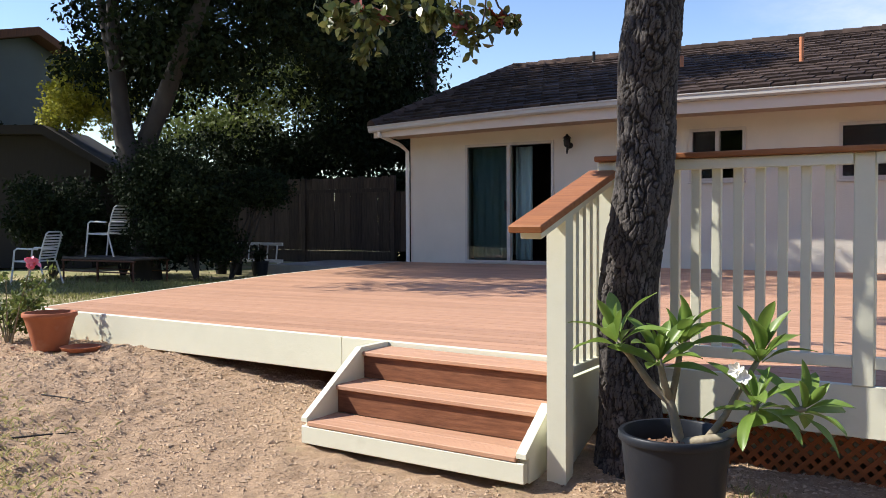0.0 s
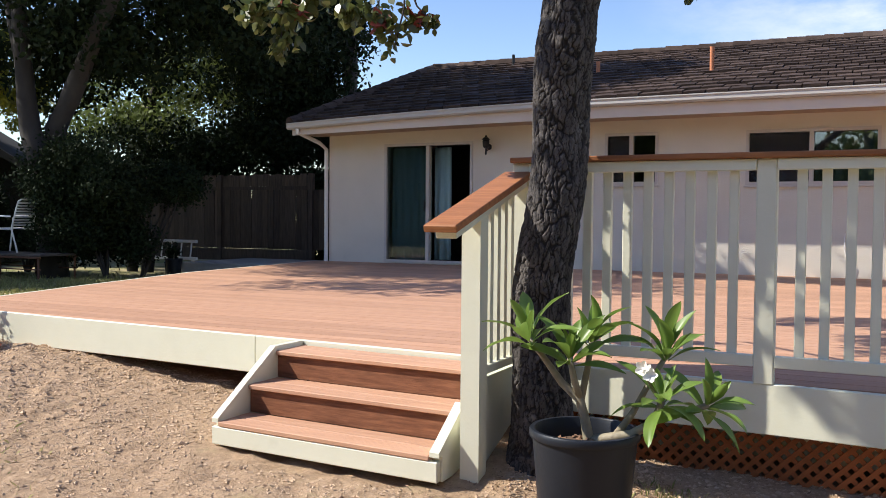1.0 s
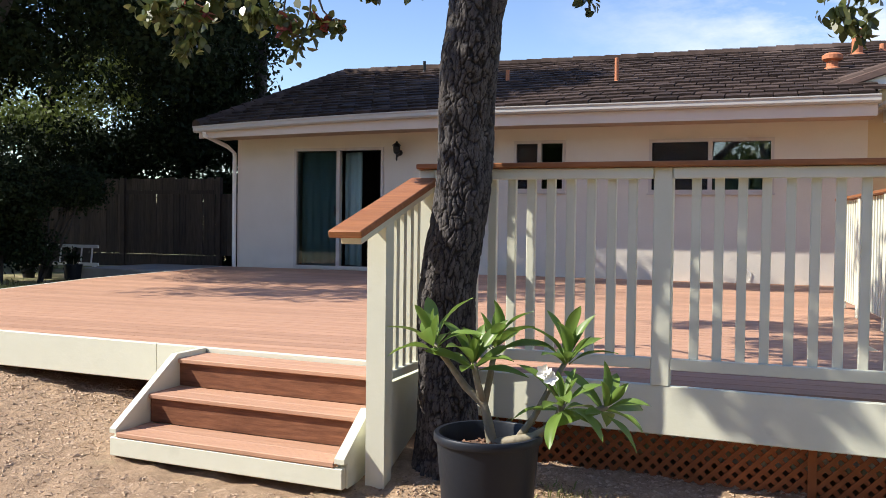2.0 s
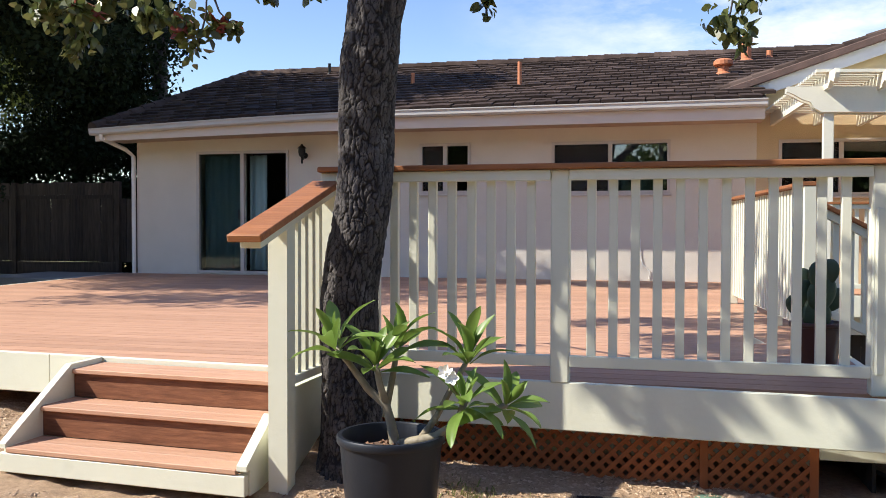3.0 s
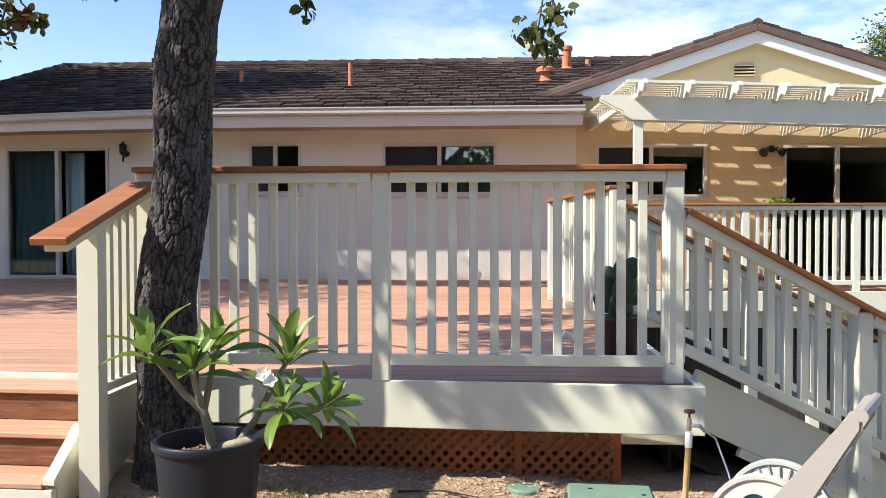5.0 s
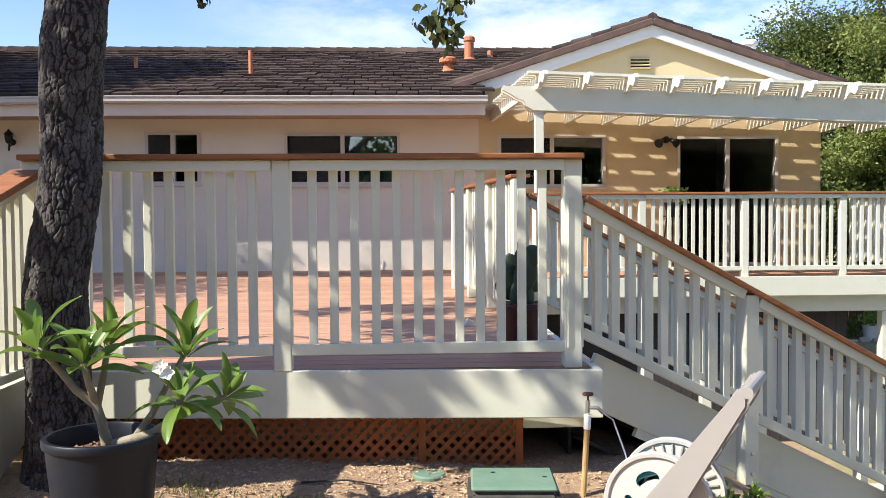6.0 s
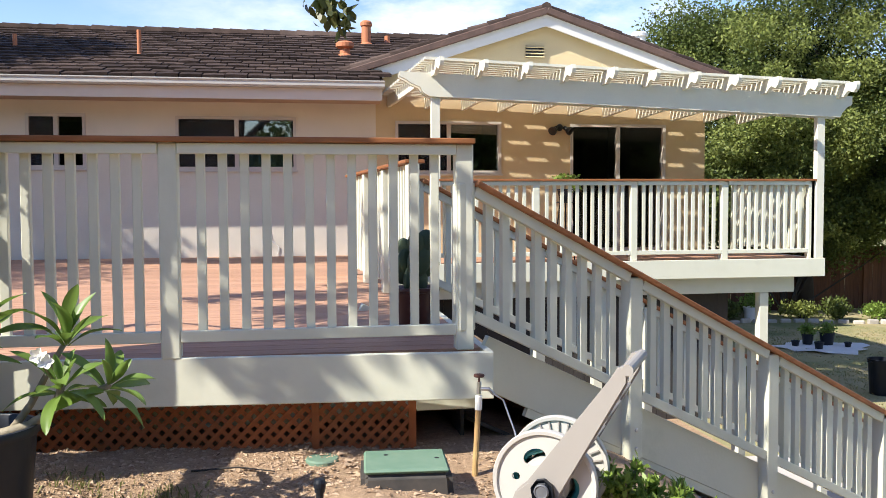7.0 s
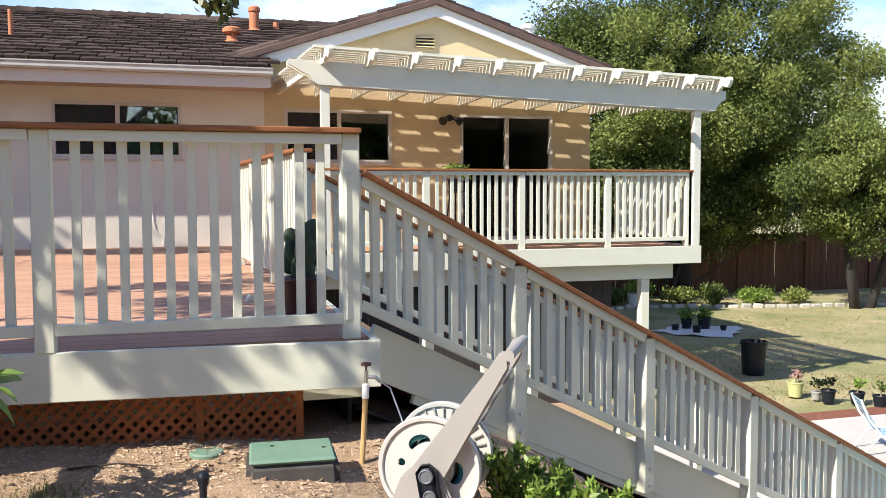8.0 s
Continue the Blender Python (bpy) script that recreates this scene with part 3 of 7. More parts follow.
def build_walls():
    openings = [(-6.02, -4.37, 0.03, 2.05), (-2.12, -1.32, 1.33, 2.10), (-0.04, 1.69, 1.31, 2.08), (3.21, 4.85, 1.26, 2.04), (5.99, 7.56, 0.03, 2.02)]
    top = 2.45
    # the garden wall is one sheet with its openings cut through
    xs = sorted({HOUSE_X0, HOUSE_X1, 2.90, *[v for o in openings for v in o[:2]]})
    zs = sorted({-2.6, top, *[v for o in openings for v in o[2:]]})
    bm = bmesh.new()
    grid = {}

    def vert(x, y, z):
        key = (x, y, z)
        if key not in grid:
            grid[key] = bm.verts.new(key)
        return grid[key]

    def solid(i, j):
        if not (0 <= i < len(xs) - 1 and 0 <= j < len(zs) - 1):
            return False
        cx, cz = (xs[i] + xs[i + 1]) / 2, (zs[j] + zs[j + 1]) / 2
        return not any(a < cx < b and c < cz < d for a, b, c, d in openings)
    for i in range(len(xs) - 1):
        for j in range(len(zs) - 1):
            if not solid(i, j):
                continue
            xa, xb, za, zb = xs[i], xs[i + 1], zs[j], zs[j + 1]
            for y in (0.0, 0.18):
                bm.faces.new([vert(xa, y, za), vert(xb, y, za), vert(xb, y, zb), vert(xa, y, zb)])
            for di, dj, e in ((-1, 0, ((xa, za), (xa, zb))), (1, 0, ((xb, za), (xb, zb))), (0, -1, ((xa, za), (xb, za))), (0, 1, ((xa, zb), (xb, zb)))):
                if not solid(i + di, j + dj):
                    (pa, pb), (qa, qb) = e
                    bm.faces.new([vert(pa, 0.0, pb), vert(qa, 0.0, qb), vert(qa, 0.18, qb), vert(pa, 0.18, pb)])
    front = part("wall", bm, STUCCO, house, "beige stucco wall, warm bounce and shade tinted in beneath the gable")
    front.data.materials.append(STUCCO_BOUNCE)
    # right of x 2.9 the wall takes the colour tinted with bounce and shade
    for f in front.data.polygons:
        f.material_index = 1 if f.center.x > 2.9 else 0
    for bx in ((HOUSE_X0, HOUSE_X0 + 0.18, 0.182, 8.0), (HOUSE_X1 - 0.18, HOUSE_X1, 0.182, 8.0), (HOUSE_X0, HOUSE_X1, 8.002, 8.18)):
        part("wall", box(*bx, -2.6, top), STUCCO, house)
    half = GABLE_HALF - 0.45
    part("gable_wall", prism(bmesh.new(), [(GABLE_X - half, 2.452), (GABLE_X + half - 0.2, 2.452), (GABLE_X + half - 0.2, 2.75), (GABLE_X, GABLE_Z - 0.06), (GABLE_X - half, 2.72)], "y", 0.002, 0.17), STUCCO_YELLOW, house, "pale yellow stucco gable")
    # unseen rooms added behind the glass, their dimness put into a dark colour
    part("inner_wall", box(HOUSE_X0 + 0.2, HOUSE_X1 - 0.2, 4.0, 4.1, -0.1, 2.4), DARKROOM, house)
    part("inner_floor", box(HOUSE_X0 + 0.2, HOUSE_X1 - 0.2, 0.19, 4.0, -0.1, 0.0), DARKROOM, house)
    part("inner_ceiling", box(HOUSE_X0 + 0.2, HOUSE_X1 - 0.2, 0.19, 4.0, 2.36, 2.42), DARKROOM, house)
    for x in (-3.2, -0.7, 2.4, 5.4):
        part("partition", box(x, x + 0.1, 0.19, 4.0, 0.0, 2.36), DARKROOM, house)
    return openings


OPENINGS = build_walls()


def roof_z(y):
    return EAVE_Z + PITCH * (y - EAVE_Y)


def sag(x, y):
    """How far the old eave has sunk towards the far end of the house."""
    return 0.15 * max(0.0, (-2.6 - x) / 5.0) ** 1.5 * max(0.0, min(1.0, (RIDGE_Y - y) / (RIDGE_Y - EAVE_Y)))


def eave_strip(section, x0, x1, share=1.0):
    """A moulding of the given section (y, z) along the eave, following its sag."""
    bm = bmesh.new()
    n = 24
    rings = [[bm.verts.new((x0 + (x1 - x0) * k / n, y, z - share * sag(x0 + (x1 - x0) * k / n, EAVE_Y))) for y, z in section] for k in range(n + 1)]
    for a, b in zip(rings, rings[1:]):
        for i in range(len(section)):
            j = (i + 1) % len(section)
            bm.faces.new((a[i], a[j], b[j], b[i]))
    bm.faces.new(rings[0][::-1])
    bm.faces.new(rings[-1])
    return bm


def build_roof():
    t = 0.05
    bm = bmesh.new()
    def quad(*ps):
        bm.faces.new([bm.verts.new(p) for p in ps])
    low = [EAVE_X0 + (2.96 - EAVE_X0) * k / 12 for k in range(13)]
    high = [RIDGE_X0 + (2.96 - RIDGE_X0) * k / 12 for k in range(13)]
    for k in range(12):
        quad((low[k], EAVE_Y, EAVE_Z - sag(low[k], EAVE_Y)), (low[k + 1], EAVE_Y, EAVE_Z - sag(low[k + 1], EAVE_Y)), (high[k + 1], RIDGE_Y, RIDGE_Z), (high[k], RIDGE_Y, RIDGE_Z))
    quad((2.96, GABLE_Y + 0.1, roof_z(GABLE_Y + 0.1)), (6.0, GABLE_Y + 0.1, roof_z(GABLE_Y + 0.1)), (6.0, RIDGE_Y, RIDGE_Z), (2.96, RIDGE_Y, RIDGE_Z))
    quad((EAVE_X0, EAVE_Y, EAVE_Z - sag(EAVE_X0, EAVE_Y)), (RIDGE_X0, RIDGE_Y, RIDGE_Z), (EAVE_X0, 8.6, EAVE_Z))
    quad((EAVE_X0, 8.6, EAVE_Z), (RIDGE_X0, RIDGE_Y, RIDGE_Z), (8.7, RIDGE_Y, RIDGE_Z), (8.7, 8.6, EAVE_Z))
    # the cross gable
    for sgn in (-1, 1):
        xo = GABLE_X + sgn * GABLE_HALF
        quad((xo, GABLE_Y, GABLE_LOW), (GABLE_X, GABLE_Y, GABLE_Z), (GABLE_X, RIDGE_Y, GABLE_Z), (xo, RIDGE_Y, GABLE_LOW))
    part("roof", bm, ROOF_REST, house, "dark brown tiled roof")
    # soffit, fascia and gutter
    part("soffit", eave_strip([(EAVE_Y + 0.046, 2.30), (-0.001, 2.30), (-0.001, 2.33), (EAVE_Y + 0.046, 2.33)], EAVE_X0 + 0.05, 2.95, 0.5), SOFFIT, house, "tan eave soffit, darker than the fascia")
    part("fascia_board", eave_strip([(EAVE_Y + 0.02, 2.265), (EAVE_Y + 0.045, 2.265), (EAVE_Y + 0.045, 2.428), (EAVE_Y + 0.02, 2.428)], EAVE_X0 + 0.04, 2.93, 0.5), FASCIA, house, "pinkish-cream fascia board")
    gut = eave_strip([(EAVE_Y + 0.018, 2.43), (EAVE_Y - 0.06, 2.43), (EAVE_Y - 0.085, 2.455), (EAVE_Y - 0.085, 2.50), (EAVE_Y - 0.10, 2.52), (EAVE_Y - 0.10, 2.535), (EAVE_Y - 0.088, 2.535), (EAVE_Y - 0.07, 2.46), (EAVE_Y + 0.018, 2.46)], EAVE_X0 - 0.01, 2.96)
    part("gutter", gut, GUTTER, house, "off-white metal gutter")
    part("downpipe", tube([(-7.30, EAVE_Y - 0.04, 2.33), (-7.30, EAVE_Y - 0.03, 2.24), (-7.22, -0.25, 2.1), (-7.21, -0.04, 2.0), (-7.21, -0.04, 0.0)], 0.035, 8), WHITE, house)
    # barge boards of the gable
    for sgn in (-1, 1):
        xo = GABLE_X + sgn * GABLE_HALF
        out = [(xo, GABLE_LOW - 0.03), (GABLE_X, GABLE_Z - 0.03), (GABLE_X, GABLE_Z - 0.215), (xo - sgn * 0.35, GABLE_LOW - 0.10), (xo, GABLE_LOW - 0.06)]
        part("barge_board", prism(bmesh.new(), out, "y", GABLE_Y, GABLE_Y + 0.04), WHITE, house, "white gable barge board")
        part("gable_edge", beam((xo + sgn * 0.04, GABLE_Y - 0.01, GABLE_LOW + 0.0), (GABLE_X, GABLE_Y - 0.01, GABLE_Z + 0.013), 0.12, 0.10, 0.01), VERGE, house, "brown tiled verge")
    # dark block in place of the shade behind the vent slats
    part("gable_vent", box(5.255, 5.54, -0.02, 0.03, 3.055, 3.23), DARK, house)
    for k in range(4):
        part("vent_slat", add_box(bmesh.new(), 5.245, 5.55, -0.016, 0.016, -0.006, 0.006, 0, Matrix.Translation((0, -0.030, 3.068 + 0.05 * k)) @ pose(0, 0, 0, 35, 0, 0)), STUCCO_YELLOW, house)
    # the eave of the end wall
    part("soffit", box(HOUSE_X1 + 0.01, GABLE_X + GABLE_HALF - 0.02, GABLE_Y + 0.05, 8.0, 2.42, 2.46), WHITE, house)


build_roof()


def window(name, label, x0, x1, z0, z1, halves=2, open_half=False, slide=False):
    w = thing(name, label, "door" if slide else "window")
    f = 0.034
    fr = bmesh.new()
    add_box(fr, x0 - 0.01, x1 + 0.01, -0.022, 0.09, z1 - f, z1 + 0.012)
    add_box(fr, x0 - 0.01, x1 + 0.01, -0.022, 0.09, z0 - 0.012, z0 + f)
    add_box(fr, x0 - 0.01, x0 + f, -0.021, 0.09, z0 + f, z1 - f)
    add_box(fr, x1 - f, x1 + 0.01, -0.021, 0.09, z0 + f, z1 - f)
    xm = (x0 + x1) / 2
    add_box(fr, xm - 0.03, xm + 0.03, -0.012, 0.08, z0 + f, z1 - f)
    part("frame", fr, FRAME, w, "white aluminium frame")
    for a, b, y in ((x0 + f, xm - 0.03, 0.03), (xm + 0.03, x1 - f, 0.055))[:1 if open_half else 2]:
        p = part("pane", box(a, b, y, y + 0.006, z0 + f, z1 - f), GLASS if b > xm and not slide and x1 - x0 > 1.2 else GLASS_DOOR, w, "glass pane")
        p.visible_shadow = False
    if not slide:
        part("insect_screen", box(x0 + f + 0.002, xm - 0.032, 0.004, 0.008, z0 + f + 0.002, z1 - f - 0.002), SCREEN, w, "fine grey insect screen")
        part("sill", box(x0 - 0.03, x1 + 0.03, -0.05, -0.001, z0 - 0.045, z0 - 0.013, 0.006), FRAME, w)
    return w


for i, (x0, x1, z0, z1) in enumerate(OPENINGS):
    sl = i in (0, 4)
    window("sliding_door" if sl else "window", ("white-framed glass sliding door with pale green curtains" if i == 0 else "bronze-dark glass sliding door onto the upper deck" if sl else "white-framed sliding window with dark panes"),
           x0, x1, z0, z1, open_half=(i == 0), slide=sl)

# ---- upper deck ----
UD_Y, UD_X0, UD_X1 = -2.42, 3.25, 8.86


def build_upper_deck():
    d = thing("upper_deck", "raised deck along the house with pale green rim", "deck")
    y, p = UD_Y + 0.045, 0.1435
    while y < -0.03:
        part("deck_board", box(2.72, UD_X1 - 0.04, y, min(y + p - 0.005, -0.012), -0.026, 0.0), BOARD, d)
        y += p
    part("rim_board", box(UD_X0 - 0.6, UD_X1, UD_Y, UD_Y + 0.04, -0.245, 0.004, 0.004), PAINT, d)
    part("rim_board", box(UD_X1 - 0.04, UD_X1, UD_Y + 0.042, -0.01, -0.245, 0.003, 0.004), PAINT, d)
    part("beam", box(UD_X0, UD_X1 - 0.35, UD_Y + 0.18, UD_Y + 0.30, -0.47, -0.25, 0.004), PAINT, d)
    # added dark boards where the space under the upper deck lies in shade
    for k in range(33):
        part("shade_board", box(2.72 + k * 0.15, 2.865 + k * 0.15, UD_Y + 0.45, UD_Y + 0.47, YARD - 0.2, -0.25), UNDER, d, "added dark board standing in for the shade under the deck" if k == 0 else "")
    for x in (8.0, 5.6):
        part("support_post", box(x, x + 0.13, UD_Y + 0.18, UD_Y + 0.31, YARD - 0.3, -0.475, 0.006), PAINT, d)
    return d


build_upper_deck()
level_railing("upper_railing", "pale green upper deck railing with narrow balusters and brown cap", (3.42, UD_Y + 0.1), (8.68, UD_Y + 0.1), (0.0, 1.36, 2.70, 3.99, 5.26), pitch=0.104)
level_railing("upper_railing", "pale green upper deck end railing with brown cap", (8.72, UD_Y + 0.1), (8.72, -0.08), (0.0, 2.2), pitch=0.104)


def pergola_top(x, y):
    """The top of the rafters, which dip a little along the front."""
    return 2.543 - 0.0354 * (x - 3.3) - 0.055 * (y + 2.4)


def build_pergola():
    g = thing("pergola", "cream-white timber pergola with open slats over the upper deck", "pergola")
    yb = UD_Y + 0.02

    def bend(bm):
        # heights in the outline count from the rafters' top
        for v in bm.verts:
            v.co.z += pergola_top(v.co.x, v.co.y)
        return bm
    for x in (3.455, 8.785):
        part("post", box(x - 0.057, x + 0.057, yb + 0.0, yb + 0.09, 0.005, pergola_top(x, yb) - 0.415, 0.005), CREAM, g)
    xl, xr = 2.99, 9.21
    for y in (yb - 0.045, yb + 0.095):
        out = [(xl + 0.62, -0.415), (xr - 0.17, -0.415), (xr - 0.15, -0.36), (xr - 0.08, -0.28), (xr - 0.02, -0.25), (xr, -0.22), (xr, -0.122), (xl + 0.62, -0.122), (xl, -0.122), (xl, -0.18), (xl + 0.08, -0.215),
               (xl + 0.17, -0.27), (xl + 0.26, -0.30), (xl + 0.30, -0.37), (xl + 0.38, -0.415)]
        part("beam", bend(prism(bmesh.new(), out, "y", y, y + 0.04)), CREAM, g)
    n = 11
    for k in range(n):
        u = k / (n - 1)
        xf, xw = 3.46 + u * (9.02 - 3.46), 3.10 + u * (8.80 - 3.10)
        bm = bmesh.new()
        out = [(yb - 0.44, 0.0), (yb - 0.45, -0.05), (yb - 0.43, -0.10), (yb - 0.38, -0.14), (yb - 0.33, -0.12), (yb - 0.29, -0.10), (yb - 0.24, -0.12), (yb - 0.19, -0.165), (-0.02, -0.165), (-0.02, 0.0)]
        prism(bm, out, "x", -0.024, 0.024)
        for v in bm.verts:
            v.co.x += xw + (xf - xw) * (-v.co.y / 2.8)
        part("rafter", bend(bm), CREAM, g)
    part("front_slat", bend(box(3.28, 9.05, yb - 0.232, yb - 0.117, 0.002, 0.036)), CREAM, g, "wider slat along the rafter tails")
    y = yb - 0.037
    while y < -0.06:
        part("slat", bend(box(2.97 + 0.12 * -y, 9.05, y - 0.037, y + 0.037, 0.002, 0.036)), CREAM, g)
        y += 0.116
    return g


build_pergola()

# ---- trees and shrubs ----
BARK = material("rough_bark", (0.105, 0.092, 0.085), 0.95, other=(0.05, 0.043, 0.039), scale=9.0, amount=1.0, stretch=(1.6, 1.6, 0.7), bump=0.8, bump_scale=60, stain=(0.19, 0.178, 0.168), stain_scale=9.0, stain_at=0.58)
# the shade inside the bark's furrows is put into its colour
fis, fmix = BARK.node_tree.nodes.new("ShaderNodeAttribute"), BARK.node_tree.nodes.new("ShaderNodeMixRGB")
fis.attribute_name = "furrow_shade"
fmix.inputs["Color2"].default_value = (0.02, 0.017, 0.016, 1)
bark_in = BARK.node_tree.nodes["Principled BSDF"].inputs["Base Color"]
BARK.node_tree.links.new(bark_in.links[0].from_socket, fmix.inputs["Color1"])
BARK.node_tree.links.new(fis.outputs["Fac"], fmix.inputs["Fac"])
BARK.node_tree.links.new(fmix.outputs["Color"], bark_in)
BARK_FAR = material("smooth_bark", (0.05, 0.042, 0.036), 0.9, other=(0.025, 0.021, 0.018), scale=5.0, amount=0.9, bump=0.6, bump_scale=20)
BARK_TALL = material("grey_bark", (0.055, 0.046, 0.041), 0.9, other=(0.028, 0.023, 0.021), scale=4.0, amount=0.9, stretch=(1, 1, 0.5), bump=0.6, bump_scale=20)
# near-black leaf colour, with much backlight and crown shade put into it
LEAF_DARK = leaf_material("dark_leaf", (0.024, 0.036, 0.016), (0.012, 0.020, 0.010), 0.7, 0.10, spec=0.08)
LEAF_YELLOW = leaf_material("yellow_leaf", (0.46, 0.43, 0.06), (0.26, 0.28, 0.05), 0.5, 0.45)
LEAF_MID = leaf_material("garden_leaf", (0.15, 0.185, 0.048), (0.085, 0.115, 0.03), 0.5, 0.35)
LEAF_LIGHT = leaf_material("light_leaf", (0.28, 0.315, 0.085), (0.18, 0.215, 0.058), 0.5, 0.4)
LEAF_FRESH = leaf_material("fresh_leaf", (0.28, 0.38, 0.08), (0.17, 0.26, 0.05), 0.4, 0.35)
LEAF_FRUIT = leaf_material("fruit_tree_leaf", (0.065, 0.10, 0.028), (0.15, 0.14, 0.045), 0.35, 0.3, scale=8.0, spec=0.4)
RED_FRUIT = material("red_leaf", (0.30, 0.05, 0.03), 0.5, other=(0.20, 0.06, 0.03), scale=10)
rng = np.random.default_rng(7)


def crown(name, parent, centres, n, size, mat, flat=0.0, shell=0.5, narrow=0.55, label="", rounded=False):
    ob = leaf_cloud(name, centres, n, size, mat, rng, flat, 1.0, shell, narrow, rounded)
    ob.parent = parent
    if label:
        tagged(ob, label, kind="stuff")
    return ob


def clumps(c, spread, n, r, seed, squash=0.75):
    """Scattered ellipsoids within an ellipsoid about c."""
    g = np.random.default_rng(seed)
    out = []
    for _ in range(n):
        d = g.normal(size=3)
        d /= np.linalg.norm(d)
        k = g.random() ** 0.45
        p = [c[i] + d[i] * spread[i] * k for i in range(3)]
        rr = r * (0.6 + 0.8 * g.random())
        out.append((*p, rr, rr, rr * squash))
    return out


def garden_tree():
    """The tree that stands against the deck: a leaning trunk of plated bark, limbs and hanging sprays."""
    t = thing("fruit_tree", "tree with thick plated grey-brown bark growing against the deck", "tree", (0, 0, 0))
    prof = [(0.10, -9.30, -0.75, 0.19), (0.105, -9.30, -0.50, 0.185), (0.105, -9.30, -0.25, 0.158), (0.10, -9.29, 0.10, 0.143), (0.11, -9.29, 0.45, 0.136), (0.135, -9.28, 0.80, 0.132),
            (0.16, -9.28, 1.10, 0.128), (0.185, -9.28, 1.40, 0.125), (0.20, -9.28, 1.62, 0.137), (0.225, -9.28, 1.90, 0.135), (0.25, -9.27, 2.25, 0.14), (0.26, -9.25, 2.6, 0.135)]
    seg, step, verts, faces, deep = 230, 0.0055, [], [], []
    count = int(3.3 / step)
    for i in range(count):
        z = -0.75 + step * i
        for (xa, ya, za, ra), (xb, yb, zb, rb) in zip(prof, prof[1:]):
            if z <= zb:
                break
        k = (z - za) / (zb - za)
        cx, cy, r = xa + (xb - xa) * k, ya + (yb - ya) * k, ra + (rb - ra) * k
        for s in range(seg):
            a = 2 * math.pi * s / seg
            ca, sa = math.cos(a), math.sin(a)
            x, y = ca * r, sa * r
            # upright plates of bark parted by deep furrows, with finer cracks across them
            bend = noise.noise_vector(Vector((x * 9, y * 9, z * 5))) + 0.55 * noise.noise_vector(Vector((x * 34, y * 34, z * 26)))
            d = noise.voronoi(Vector((x / 0.031 + bend.x * 0.7, y / 0.031 + bend.y * 0.7, z / 0.125 + bend.z * 0.5)), distance_metric="DISTANCE")[0]
            e = noise.voronoi(Vector((x / 0.020 + bend.y * 0.6, y / 0.020 + bend.z * 0.6, z / 0.040 + bend.x * 0.6)), distance_metric="DISTANCE")[0]
            wide = min(1.0, (d[1] - d[0]) * 6.5)
            fine = min(1.0, (e[1] - e[0]) * 7.0)
            lump = 0.035 * noise.noise(Vector((ca * 1.2, sa * 1.2, z * 1.7)))
            grain = noise.noise(Vector((x * 90, y * 90, z * 50)))
            # furrow depth kept as the mask for the shade coloured into the bark
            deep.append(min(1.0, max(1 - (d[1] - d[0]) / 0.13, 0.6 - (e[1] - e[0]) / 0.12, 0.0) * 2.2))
            rr = r + lump + 0.017 * (wide ** 0.5 - 0.8) + 0.005 * (fine ** 0.6 - 0.8) + 0.003 * grain
            # an old swelling where a branch was lost
            rr += 0.035 * max(0.0, 1 - ((z - 1.93) / 0.16) ** 2) * max(0.0, math.cos(a + 0.25)) ** 4
            if z < -0.35:
                rr += (-0.35 - z) * 0.22 * max(0, math.cos(3 * a + 0.5))
            verts.append((cx + ca * rr, cy + sa * rr, z))
    for i in range(count - 1):
        for s in range(seg):
            q = (s + 1) % seg
            faces.append((i * seg + s, i * seg + q, (i + 1) * seg + q, (i + 1) * seg + s))
    me = bpy.data.meshes.new("trunk")
    me.from_pydata(verts, [], faces)
    me.polygons.foreach_set("use_smooth", [True] * len(faces))
    me.attributes.new("furrow_shade", "FLOAT", "POINT").data.foreach_set("value", deep)
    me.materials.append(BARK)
    trunk = tagged(new("trunk", me), "trunk of thick furrowed grey-brown bark")
    trunk.parent = t
    limbs = [[(0.26, -9.25, 2.55, 0.12), (-0.2, -9.3, 3.1, 0.09), (-0.9, -9.7, 3.6, 0.06), (-2.4, -10.2, 4.1, 0.03)],
             [(0.25, -9.27, 2.3, 0.10), (0.9, -9.2, 2.9, 0.075), (1.7, -9.1, 3.3, 0.05), (2.6, -9.0, 3.5, 0.025)],
             [(0.26, -9.25, 2.5, 0.12), (0.4, -9.0, 3.4, 0.09), (0.6, -8.6, 4.4, 0.05), (0.7, -8.4, 5.2, 0.03)],
             [(0.05, -9.33, 2.05, 0.05), (-0.35, -9.4, 2.28, 0.035), (-0.9, -9.3, 2.45, 0.022), (-1.95, -8.66, 2.65, 0.012)]]
    for i, l in enumerate(limbs):
        part("limb", tube([p[:3] for p in l], [p[3] for p in l], 10, wobble=0.2, seed=i), BARK, t, smooth=True)
